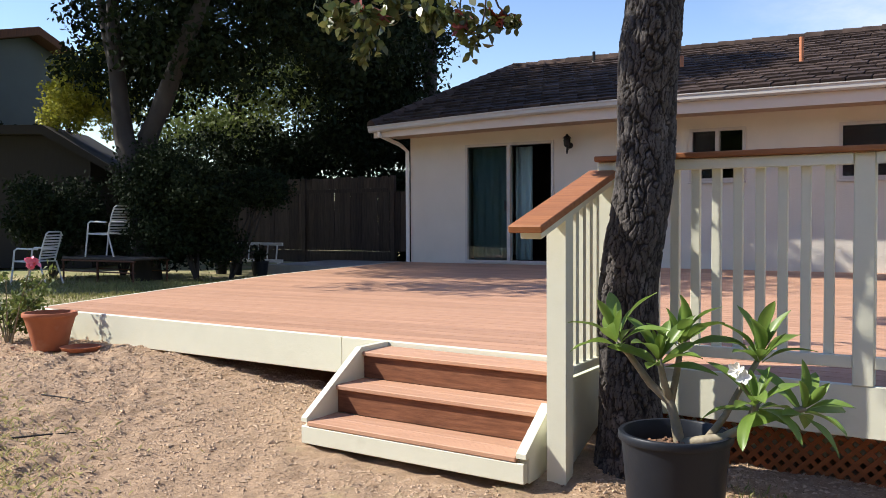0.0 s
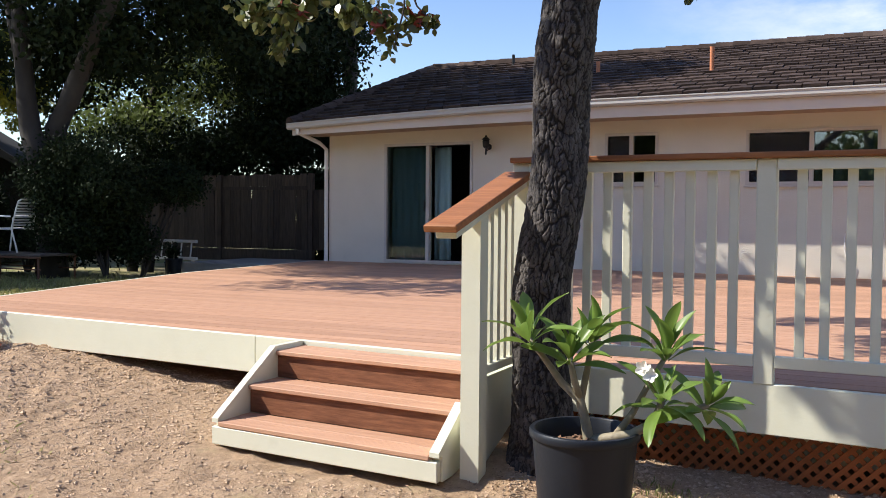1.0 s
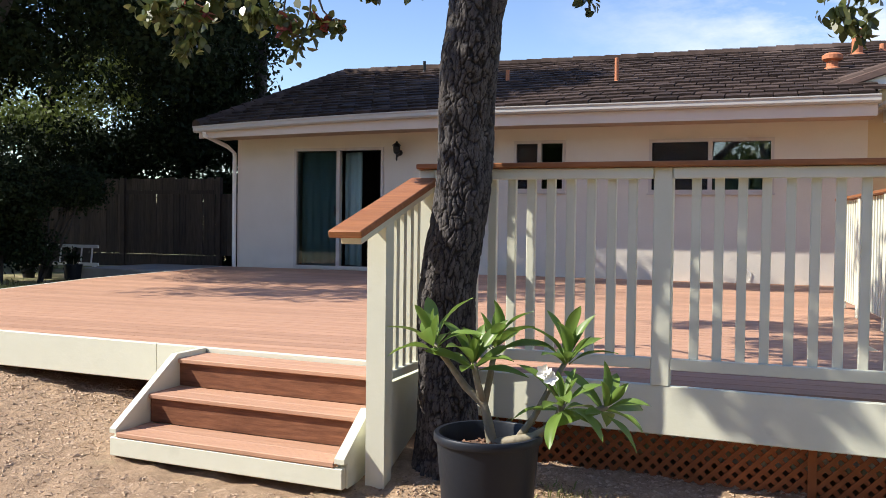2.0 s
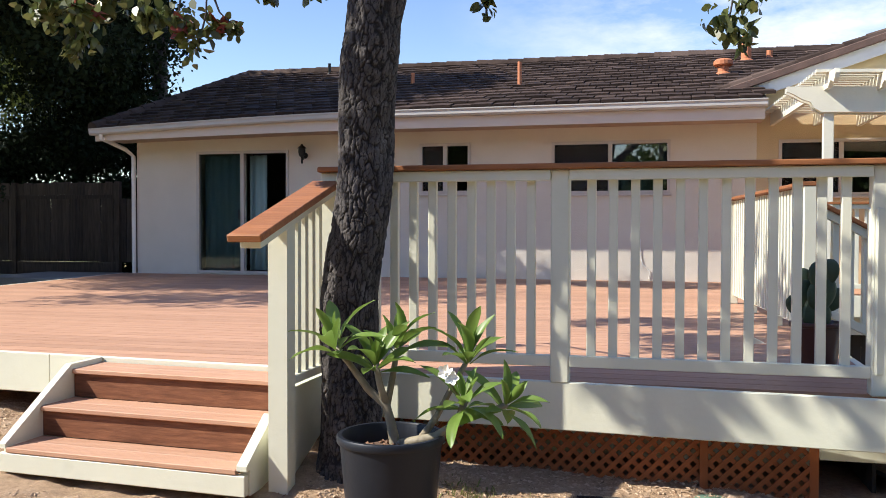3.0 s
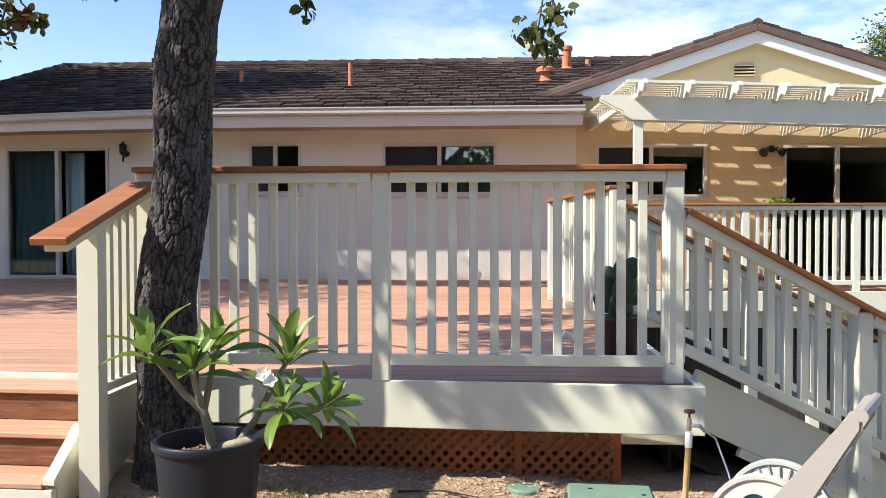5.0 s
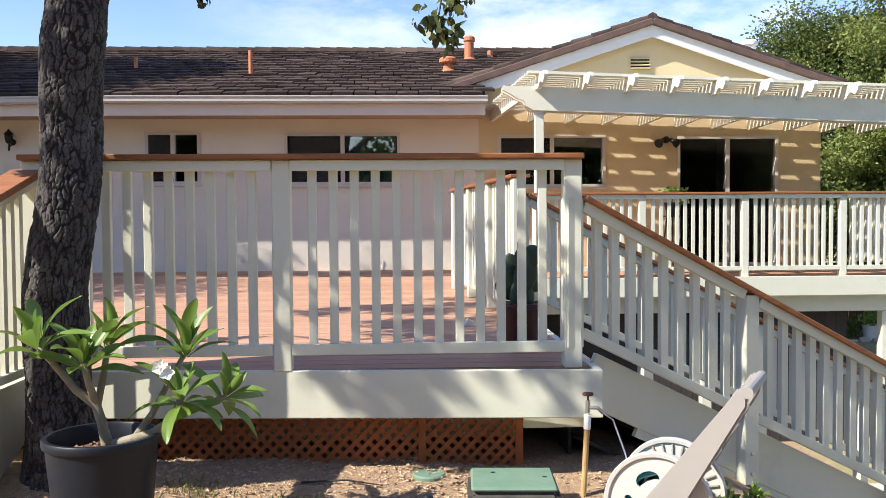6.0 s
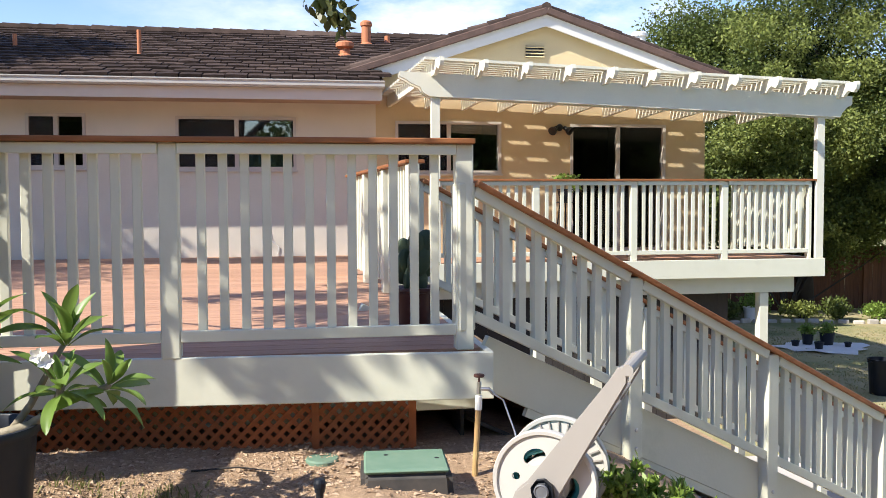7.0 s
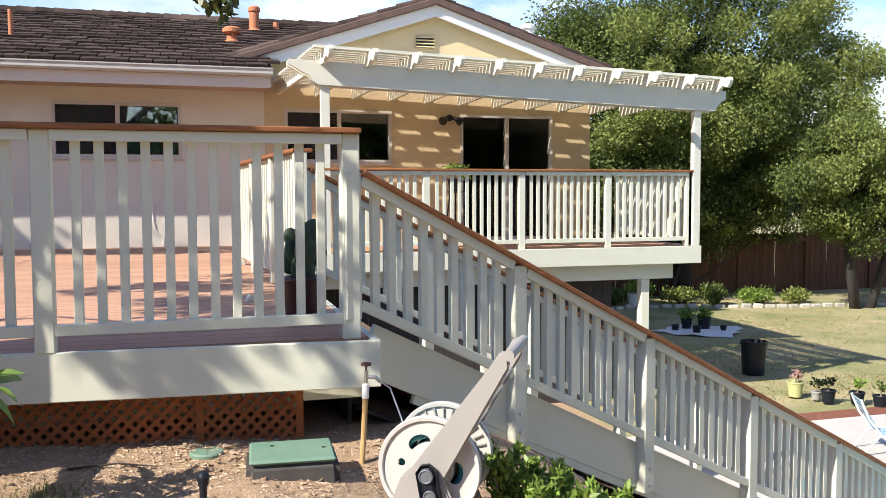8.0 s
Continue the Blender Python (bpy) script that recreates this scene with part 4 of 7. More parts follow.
    # twigs and sprays of hanging leaves
    sprays = [(-0.93, -9.42, 1.86, 0.13, 0.11, 0.11, 46), (-0.78, -9.40, 1.82, 0.11, 0.10, 0.12, 40), (-0.70, -9.38, 1.70, 0.05, 0.05, 0.10, 16), (-0.60, -9.36, 1.78, 0.07, 0.07, 0.08, 24),
              (-0.50, -9.36, 1.77, 0.05, 0.05, 0.05, 12), (-1.22, -9.86, 1.80, 0.14, 0.12, 0.13, 60), (-1.05, -9.82, 1.77, 0.12, 0.12, 0.14, 50), (-1.10, -9.80, 1.62, 0.08, 0.08, 0.10, 30), (-0.95, -9.75, 1.86, 0.12, 0.1, 0.1, 30),
              (0.73, -9.06, 1.90, 0.05, 0.05, 0.09, 18), (1.86, -8.98, 1.76, 0.09, 0.08, 0.10, 26), (1.95, -8.98, 1.70, 0.07, 0.07, 0.10, 24), (1.98, -8.98, 1.86, 0.10, 0.09, 0.08, 30),
              (-0.15, -9.2, 1.98, 0.08, 0.07, 0.05, 14), (0.05, -9.25, 2.02, 0.08, 0.07, 0.05, 12), (-0.36, -9.25, 1.95, 0.06, 0.06, 0.05, 10)]
    # the long spray reaches out over the deck
    def reach(p):
        return Vector((1.5, -13.4, 0.76)) + (Vector(p) - Vector((1.5, -13.4, 0.76))) * 1.3
    for i, (x, y, z, a, b, c, n) in enumerate(sprays):
        grow = 1.0
        if y < -9.7:
            (x, y, z), grow = reach((x, y, z)), 1.3
        a, b, c = a * grow, b * grow, c * grow
        crown("spray", t, [(x, y, z, a, b, c)], int(n * 1.9), 0.052 * grow, LEAF_FRUIT, flat=1.3, shell=0.1, narrow=0.66, label="hanging olive-green leaves with dry tips", rounded=True)
    for x, y, z in ((-0.74, -9.40, 1.79), (-0.55, -9.36, 1.80), reach((-1.12, -9.82, 1.83)), reach((-0.98, -9.8, 1.78))):
        crown("dry_leaves", t, [(x, y, z, 0.035, 0.03, 0.04)], 11, 0.07, RED_FRUIT, flat=1.0, shell=0.1, narrow=0.6, label="rust-red dried leaves", rounded=True)
    twigs = [[(-0.7, -9.45, 2.35), (-0.74, -9.42, 2.05), (-0.78, -9.40, 1.86), (-0.93, -9.41, 1.84)], [(-0.7, -9.45, 2.35), (-0.62, -9.4, 2.0), (-0.64, -9.38, 1.84), (-0.69, -9.38, 1.66)],
             [(-0.62, -9.4, 2.0), (-0.57, -9.37, 1.85), (-0.50, -9.36, 1.78)], [reach(q) for q in ((-1.15, -9.75, 2.25), (-1.12, -9.8, 1.95), (-1.10, -9.8, 1.62))], [reach(q) for q in ((-1.12, -9.8, 1.95), (-1.25, -9.86, 1.8))],
             [(1.7, -9.1, 3.3), (1.9, -9.0, 2.5), (1.93, -8.98, 2.0), (1.90, -8.98, 1.80), (1.86, -8.98, 1.70)], [(1.93, -8.98, 2.0), (2.0, -8.98, 1.85)], [(0.9, -9.2, 2.9), (0.75, -9.08, 2.3), (0.73, -9.06, 1.84)],
             [(-0.2, -9.3, 2.25), (-0.16, -9.2, 1.98)]]
    for i, w in enumerate(twigs):
        part("twig", tube(w, [0.009] + [0.005] * (len(w) - 1), 6), BARK, t)
    # unseen crown clumps, set up-sun so their shadows dapple railing, rim and deck
    cl = clumps((-1.55, -10.2, 4.1), (1.25, 0.6, 0.4), 20, 0.32, 5)
    crown("crown", t, clumps((-2.7, -9.25, 4.4), (0.9, 0.65, 0.35), 12, 0.28, 6), 1000, 0.12, LEAF_FRUIT, flat=0.6, shell=0.35)
    crown("crown", t, clumps((-3.1, -8.1, 4.6), (1.0, 1.0, 0.4), 15, 0.24, 16), 1300, 0.11, LEAF_FRUIT, flat=0.6, shell=0.35)
    crown("crown", t, clumps((-2.55, -10.78, 4.1), (0.42, 0.13, 0.12), 9, 0.17, 9), 300, 0.11, LEAF_FRUIT, flat=0.6, shell=0.35)
    crown("crown", t, clumps((-2.0, -7.3, 4.6), (0.6, 1.1, 0.3), 13, 0.2, 26), 620, 0.11, LEAF_FRUIT, flat=0.6, shell=0.35)
    crown("crown", t, cl, 2100, 0.12, LEAF_FRUIT, flat=0.6, shell=0.35, label="loose crown of olive-green leaves")
    return t


garden_tree()


def big_tree(name, label, stems, cl, n, size, leaf, bark=BARK_TALL, flat=0.2, shell=0.45, more=()):
    t = thing(name, label, "tree")
    for i, s in enumerate(stems):
        part("trunk" if i == 0 else "limb", tube([p[:3] for p in s], [p[3] for p in s], 12, wobble=0.25, seed=i), bark, t, smooth=True)
    crown("crown", t, cl, n, size, leaf, flat, shell)
    for c2, n2, m2 in more:
        crown("crown", t, c2, n2, size, m2, flat, shell)
    return t


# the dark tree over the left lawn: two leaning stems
# its high clumps stand out of view, added to shade deck, roof and garden
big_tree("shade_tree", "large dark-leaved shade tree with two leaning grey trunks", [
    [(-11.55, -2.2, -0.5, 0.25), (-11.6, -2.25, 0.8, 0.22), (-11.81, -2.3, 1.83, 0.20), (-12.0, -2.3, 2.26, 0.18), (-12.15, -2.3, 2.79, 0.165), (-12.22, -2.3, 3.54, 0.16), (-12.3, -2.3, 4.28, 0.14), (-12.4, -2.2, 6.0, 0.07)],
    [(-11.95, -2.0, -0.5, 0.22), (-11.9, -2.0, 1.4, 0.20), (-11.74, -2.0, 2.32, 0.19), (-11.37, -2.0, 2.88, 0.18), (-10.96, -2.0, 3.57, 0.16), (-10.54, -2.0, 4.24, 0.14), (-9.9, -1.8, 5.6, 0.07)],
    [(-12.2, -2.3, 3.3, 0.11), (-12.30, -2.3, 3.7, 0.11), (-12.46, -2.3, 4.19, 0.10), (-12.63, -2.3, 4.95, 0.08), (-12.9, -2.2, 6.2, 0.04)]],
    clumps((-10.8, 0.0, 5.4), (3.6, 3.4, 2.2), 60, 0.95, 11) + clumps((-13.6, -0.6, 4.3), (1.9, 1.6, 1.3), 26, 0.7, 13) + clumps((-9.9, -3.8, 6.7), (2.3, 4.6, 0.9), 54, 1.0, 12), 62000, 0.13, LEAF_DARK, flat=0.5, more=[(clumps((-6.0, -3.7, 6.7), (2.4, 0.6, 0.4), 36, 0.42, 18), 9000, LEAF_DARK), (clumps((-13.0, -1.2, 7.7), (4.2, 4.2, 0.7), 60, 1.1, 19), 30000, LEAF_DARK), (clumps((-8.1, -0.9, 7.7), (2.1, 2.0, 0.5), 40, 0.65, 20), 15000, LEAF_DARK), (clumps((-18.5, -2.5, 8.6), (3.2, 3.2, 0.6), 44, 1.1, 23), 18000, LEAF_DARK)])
# an unseen tree beyond the lawn, added to shade the chairs
big_tree("shade_tree", "unseen broad dark-leaved tree, added to shade the lawn and its chairs", [[(-17.2, -6.4, -0.6, 0.22), (-17.0, -6.2, 2.0, 0.17), (-16.8, -6.0, 4.4, 0.07)]],
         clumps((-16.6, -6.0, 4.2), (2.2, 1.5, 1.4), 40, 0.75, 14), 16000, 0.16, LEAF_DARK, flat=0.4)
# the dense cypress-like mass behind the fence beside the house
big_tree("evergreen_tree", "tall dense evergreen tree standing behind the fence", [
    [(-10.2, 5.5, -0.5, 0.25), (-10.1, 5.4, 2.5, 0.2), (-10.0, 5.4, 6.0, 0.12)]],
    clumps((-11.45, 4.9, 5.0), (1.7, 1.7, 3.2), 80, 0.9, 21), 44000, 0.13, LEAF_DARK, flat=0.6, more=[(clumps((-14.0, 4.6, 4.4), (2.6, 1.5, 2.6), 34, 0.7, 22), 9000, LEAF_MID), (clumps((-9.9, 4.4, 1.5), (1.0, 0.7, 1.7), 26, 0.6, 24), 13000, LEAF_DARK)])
big_tree("leafy_tree", "leafy tree beyond the fence, sunlit between gaps", [
    [(-16.0, 4.5, -0.5, 0.2), (-16.0, 4.6, 3.0, 0.14), (-15.6, 4.8, 5.5, 0.06)]],
    clumps((-17.0, 5.0, 3.4), (3.4, 1.4, 2.2), 34, 0.7, 31), 8000, 0.14, LEAF_MID)
big_tree("yellow_tree", "small tree with yellow-green sunlit foliage", [
    [(-17.2, 0.3, -0.5, 0.12), (-17.1, 0.2, 2.0, 0.08), (-16.9, 0.1, 3.6, 0.04)]],
    clumps((-16.1, 0.1, 3.75), (1.3, 0.8, 1.15), 30, 0.38, 41), 11000, 0.10, LEAF_YELLOW)


def shrub(name, label, centres, n, size, leaf, base, stems=5, flat=-0.4, group=""):
    t = thing(name, label, "shrub", group=group)
    for k in range(stems):
        c = centres[k % len(centres)]
        bm = bmesh.new()
        add_tube(bm, [base, ((base[0] + c[0]) / 2 + 0.05 * k, (base[1] + c[1]) / 2, base[2] * 0.4 + c[2] * 0.6), (c[0], c[1], c[2])], [0.03, 0.02, 0.008], 6)
        part("stem", bm, BARK_FAR, t)
    crown("foliage", t, centres, n, size, leaf, flat, 0.45)
    return t


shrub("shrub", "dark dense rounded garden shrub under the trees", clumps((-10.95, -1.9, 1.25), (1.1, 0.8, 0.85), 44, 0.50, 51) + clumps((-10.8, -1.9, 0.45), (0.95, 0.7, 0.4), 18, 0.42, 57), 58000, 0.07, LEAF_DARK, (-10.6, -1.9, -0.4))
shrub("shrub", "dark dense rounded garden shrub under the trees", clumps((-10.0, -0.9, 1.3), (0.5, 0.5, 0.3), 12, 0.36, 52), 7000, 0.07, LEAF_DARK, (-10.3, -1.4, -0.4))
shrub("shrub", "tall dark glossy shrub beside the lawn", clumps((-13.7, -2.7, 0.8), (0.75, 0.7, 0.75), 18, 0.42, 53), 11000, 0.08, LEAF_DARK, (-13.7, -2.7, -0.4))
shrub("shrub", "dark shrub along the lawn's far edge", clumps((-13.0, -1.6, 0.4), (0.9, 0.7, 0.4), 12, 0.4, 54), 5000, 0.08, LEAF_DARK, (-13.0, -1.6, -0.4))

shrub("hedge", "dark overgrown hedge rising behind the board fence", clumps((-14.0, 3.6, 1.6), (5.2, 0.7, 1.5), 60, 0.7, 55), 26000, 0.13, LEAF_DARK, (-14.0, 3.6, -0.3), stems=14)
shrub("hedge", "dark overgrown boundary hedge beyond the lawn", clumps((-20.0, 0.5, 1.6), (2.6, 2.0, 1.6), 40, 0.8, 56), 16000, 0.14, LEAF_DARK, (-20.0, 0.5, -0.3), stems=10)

# the garden beyond the lawn on the pool side
# dark core leaves put the crown's inner shade into colour; lighter leaves sit nearer
big_tree("garden_tree", "tall leafy tree with light olive-green foliage", [
    [(15.8, 9.2, YARD - 0.3, 0.24), (15.6, 9.2, 0.5, 0.19), (15.8, 9.3, 3.0, 0.13), (16.2, 9.4, 5.4, 0.05)], [(15.6, 9.2, 0.3, 0.13), (13.9, 9.0, 2.2, 0.09), (12.8, 9.0, 3.6, 0.03)], [(15.7, 9.2, 1.2, 0.13), (17.6, 9.2, 3.0, 0.09), (18.6, 9.2, 4.6, 0.03)]],
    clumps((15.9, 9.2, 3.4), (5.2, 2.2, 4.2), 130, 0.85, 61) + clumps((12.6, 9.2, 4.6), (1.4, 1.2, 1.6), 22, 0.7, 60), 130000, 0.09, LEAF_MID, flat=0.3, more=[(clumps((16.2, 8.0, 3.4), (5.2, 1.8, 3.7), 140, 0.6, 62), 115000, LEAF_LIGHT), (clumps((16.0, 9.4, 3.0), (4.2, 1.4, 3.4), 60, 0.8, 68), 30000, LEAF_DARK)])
# again a core of dark leaves, colouring in the shade within the crown
big_tree("garden_tree", "broad tree with drooping light green foliage", [
    [(18.5, 5.4, YARD - 0.3, 0.15), (18.2, 5.4, -0.8, 0.11), (18.1, 5.4, 0.9, 0.07)], [(18.9, 5.4, YARD - 0.1, 0.13), (19.3, 5.3, -0.9, 0.10), (19.5, 5.3, 0.6, 0.05)]],
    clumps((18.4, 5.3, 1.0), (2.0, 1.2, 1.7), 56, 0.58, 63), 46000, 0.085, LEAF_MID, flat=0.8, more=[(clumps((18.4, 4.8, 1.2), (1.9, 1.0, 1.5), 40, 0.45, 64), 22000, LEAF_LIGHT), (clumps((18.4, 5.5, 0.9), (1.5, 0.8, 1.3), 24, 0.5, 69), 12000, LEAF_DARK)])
big_tree("garden_tree", "leafy tree filling the corner behind the house", [
    [(12.4, 8.6, YARD - 0.3, 0.18), (12.4, 8.7, 0.4, 0.13), (12.2, 8.8, 2.4, 0.06)]],
    clumps((12.2, 8.6, 1.2), (2.2, 1.3, 1.5), 40, 0.7, 65), 28000, 0.12, LEAF_MID, flat=0.2)
big_tree("garden_tree", "tall tree behind the garden fence with pale green leaves", [
    [(22.0, 11.5, YARD - 0.3, 0.22), (22.0, 11.4, 1.0, 0.15), (22.2, 11.4, 3.5, 0.06)]],
    clumps((22.0, 11.2, 1.8), (3.6, 1.6, 2.4), 50, 0.9, 66), 26000, 0.15, LEAF_LIGHT, flat=0.3)
shrub("hedge", "dense green hedge overhanging the garden fence", clumps((15.8, 8.9, 0.4), (5.4, 0.7, 1.2), 110, 0.6, 67), 58000, 0.09, LEAF_MID, (15.0, 8.9, YARD - 0.1), stems=12)
# trees behind the viewer, mirrored in the panes and sized to block sky light
for i, (x, y, h) in enumerate(((-11.0, -25.0, 4.6), (-4.5, -23.5, 5.4), (1.5, -23.0, 3.5), (7.5, -23.5, 5.6), (13.5, -21.5, 4.8), (19.0, -18.5, 5.4), (24.0, -11.5, 4.6), (-19.0, -26.0, 4.2))):
    big_tree("boundary_tree", "broad leafy tree behind the viewer, blocking low sky light", [[(x, y, -2.4, 0.3), (x + 0.2, y, 2.5, 0.22), (x, y, h + 2.0, 0.1)]],
             clumps((x, y, h - 2.4), (3.9, 1.8, h - 0.8), 60, 1.4, 70 + i), 14000, 0.36, LEAF_MID, flat=0.3)

# ---- things on the house ----


def roof_vent(label, x, y, r, h, hood=0.0, mat=RUST):
    z = roof_z(y)
    v = thing("roof_vent", label, "roof vent", (x, y, z), "roof vents")
    part("pipe", lathe([(r * 1.7, -0.06), (r * 1.5, 0.03), (r, 0.06), (r, h)], 14), mat, v)
    part("flashing", box(-r * 2.6, r * 2.6, -r * 2.6, r * 2.6, -0.02, 0.012), mat, v).rotation_euler = (math.atan(PITCH), 0, 0)
    if hood:
        part("hood", lathe([(hood * 0.8, h - 0.02), (hood, h), (hood, h + 0.06), (hood * 0.7, h + 0.09)], 16), mat, v)
    return v


roof_vent("rust-orange painted plumbing vent pipe on the tiled roof", -0.68, 0.84, 0.034, 0.42)
roof_vent("rust-orange painted plumbing vent pipe on the tiled roof", -2.63, 1.33, 0.034, 0.24)
roof_vent("rust-orange squat hooded vent on the tiled roof", 2.51, 1.23, 0.085, 0.17, 0.15)
roof_vent("tall orange flue pipe with a cap on the roof", 2.96, 2.49, 0.085, 0.36, 0.105)
roof_vent("small orange cone vent near the roof ridge", 3.36, 2.70, 0.05, 0.16)
roof_vent("thin black vent pipe near the roof ridge", -4.84, 3.05, 0.03, 0.24, mat=BLACKMETAL)
chim = thing("chimney", "white stuccoed chimney block beyond the gable roof", "chimney", (8.80, 4.2, -2.3))
part("stack", box(-0.22, 0.22, -0.25, 0.25, 0.0, 6.40, 0.01), WHITE, chim)
part("crown", lathe([(0.13, 6.40), (0.13, 6.56), (0.17, 6.56), (0.17, 6.62), (0.12, 6.66)], 20), WHITE, chim)


def lantern(x, z):
    l = thing("wall_lantern", "black coach lantern with a glass chimney on the stucco wall", "wall lamp", (x, 0, z))
    part("back_plate", lathe([(0.05, 0), (0.05, 0.012), (0.03, 0.03)], 14, pose(0, -0.002, -0.02, 90, 0, 0)), BLACKMETAL, l)
    part("arm", tube([(0, -0.02, -0.05), (0, -0.09, -0.09), (0, -0.14, -0.05)], 0.009, 8), BLACKMETAL, l)
    part("cage", lathe([(0.03, -0.05), (0.055, -0.02), (0.062, 0.06), (0.05, 0.085)], 8, Matrix.Translation((0, -0.14, 0))), BLACKMETAL, l)
    part("roof_cap", lathe([(0.075, 0.085), (0.05, 0.115), (0.02, 0.135), (0.012, 0.16)], 12, Matrix.Translation((0, -0.14, 0))), BLACKMETAL, l)
    part("finial", lathe([(0.012, -0.16), (0.018, -0.13), (0.01, -0.05)], 8, Matrix.Translation((0, -0.14, 0))), BLACKMETAL, l)


lantern(-4.07, 1.98)


def flood_lamp(x, z):
    l = thing("flood_lamp", "black twin-headed security flood lamp on the wall", "wall lamp", (x, 0, z))
    part("junction_plate", lathe([(0.055, 0), (0.055, 0.03), (0.03, 0.045)], 16, pose(0, 0, 0, 90, 0, 0)), BLACKMETAL, l)
    for s in (-1, 1):
        part("head", lathe([(0.03, 0), (0.035, 0.05), (0.065, 0.10), (0.07, 0.14)], 14, pose(s * 0.06, -0.05, 0.0, 120, 0, s * 50)), BLACKMETAL, l)


flood_lamp(5.80, 1.97)

# curtains behind the left door and the wide window
def curtain(x0, x1, z0, z1, y, label):
    n = int((x1 - x0) / 0.018)
    bm = bmesh.new()
    lo, hi = [], []
    for i in range(n + 1):
        x = x0 + (x1 - x0) * i / n
        yy = y + 0.025 * math.sin(i * 0.75) + 0.012 * math.sin(i * 0.31 + 1)
        lo.append(bm.verts.new((x, yy, z0)))
        hi.append(bm.verts.new((x, y + 0.6 * (yy - y), z1)))
    for i in range(n):
        bm.faces.new((lo[i], lo[i + 1], hi[i + 1], hi[i]))
    ob = mesh_object("curtain", bm, CURTAIN, True)
    m = ob.modifiers.new("cloth", "SOLIDIFY")
    m.thickness = 0.004
    return tagged(ob, label, "curtain", "curtains")


curtain(-5.96, -5.20, 0.07, 2.0, 0.15, "pale green drawn curtain behind the sliding door")
curtain(-5.18, -4.86, 0.07, 2.0, 0.24, "pale green gathered curtain in the open half of the door")
curtain(0.87, 1.64, 1.35, 2.03, 0.15, "pale green curtain behind the wide window's sliding half")
handle = thing("door_handle", "black pull handle on the sliding door stile", "handle", (-5.24, -0.02, 1.0))
part("grip", box(-0.012, 0.012, -0.03, -0.012, -0.09, 0.09, 0.005), BLACKMETAL, handle)
part("mount", box(-0.010, 0.010, -0.013, 0.008, -0.05, 0.05), BLACKMETAL, handle)
handle2 = thing("door_handle", "pale pull handle on the dark sliding door stile", "handle", (6.74, -0.02, 1.05))
part("grip", box(-0.012, 0.012, -0.035, -0.012, -0.12, 0.12, 0.005), WHITE, handle2)
part("mount", box(-0.010, 0.010, -0.013, 0.008, -0.05, 0.05), WHITE, handle2)
cable = thing("wall_cable", "thin white cable hanging down the stucco wall", "cable")
part("cord", tube([(1.28, -0.012, 0.62), (1.27, -0.014, 0.4), (1.31, -0.013, 0.25), (1.42, -0.014, 0.14), (1.40, -0.012, 0.03)], 0.006, 6), WHITE, cable)

# ---- under the deck ----
LATTICE = material("orange_lattice", (0.33, 0.095, 0.024), 0.6, other=(0.24, 0.066, 0.018), scale=9)
CONCRETE = material("concrete", (0.36, 0.34, 0.31), 0.9, other=(0.26, 0.25, 0.23), scale=4, amount=0.8, bump=0.5, bump_scale=40, stain=(0.20, 0.19, 0.17))


def lattice_panel(x0, x1, z0, z1, y):
    l = thing("lattice_panel", "orange-brown diagonal lattice skirting under the deck", "lattice", group="lattice panels")
    pitch, w = 0.066, 0.0122
    for sgn, yy in ((1, y), (-1, y + 0.007)):
        h = z1 - z0
        c = x0 - h
        while c < x1 + h:
            # a strip at 45 degrees through (c, z0), clipped to the panel
            a, b = (c, z0), (c + sgn * h, z1)
            if sgn < 0:
                a, b = (c + h, z0), (c, z1)
            pts = []
            lo, hi = max(x0, min(a[0], b[0])), min(x1, max(a[0], b[0]))
            if hi - lo > 0.02:
                za = z0 + (lo - a[0]) * (z1 - z0) / (b[0] - a[0])
                zb = z0 + (hi - a[0]) * (z1 - z0) / (b[0] - a[0])
                part("lattice_slat", beam((lo, yy, za), (hi, yy, zb), 0.006, w * 1.9), LATTICE, l)
            c += pitch
    part("frame", box(x0 - 0.02, x0 + 0.02, y - 0.008, y + 0.012, z0, z1), LATTICE, l)
    part("frame", box(x1 - 0.02, x1 + 0.02, y - 0.008, y + 0.012, z0, z1), LATTICE, l)


lattice_panel(-2.0, -0.3, -0.62, -0.22, -8.80)
lattice_panel(0.12, 1.80, -0.66, -0.22, -8.86)
lattice_panel(1.80, 2.31, -0.70, -0.22, -8.88)
wall_p = STAIR_P + DIR * 0.12 + SIDE * 0.05
lw = thing("footing_wall", "weathered grey concrete footing under the stair stringer", "wall")
part("block", beam(wall_p + Vector((0, 0, -0.95)), wall_p + DIR * 1.4 + Vector((0, 0, -1.45)), 0.12, 0.85, 0.01), CONCRETE, lw)

# ---- near things ----
BLACKPLASTIC = material("black_plastic", (0.010, 0.0125, 0.018), 0.45, spec=0.3, other=(0.018, 0.021, 0.028), scale=5, amount=0.6, bump=0.1)
POTSOIL = material("potting_soil", (0.13, 0.075, 0.045), 0.95, other=(0.05, 0.03, 0.02), scale=25, bump=1.0, bump_scale=60)
TAPRED = material("rusted_handle", (0.13, 0.045, 0.03), 0.7, other=(0.07, 0.03, 0.02), scale=20)
CHIP = material("bark_chips", (0.22, 0.12, 0.07), 0.9, other=(0.10, 0.055, 0.03), scale=20, vary=0.4)
STEMMAT = material("grey_green_stem", (0.31, 0.26, 0.175), 0.7, other=(0.17, 0.145, 0.09), scale=14, amount=0.9, bump=0.4, bump_scale=60)
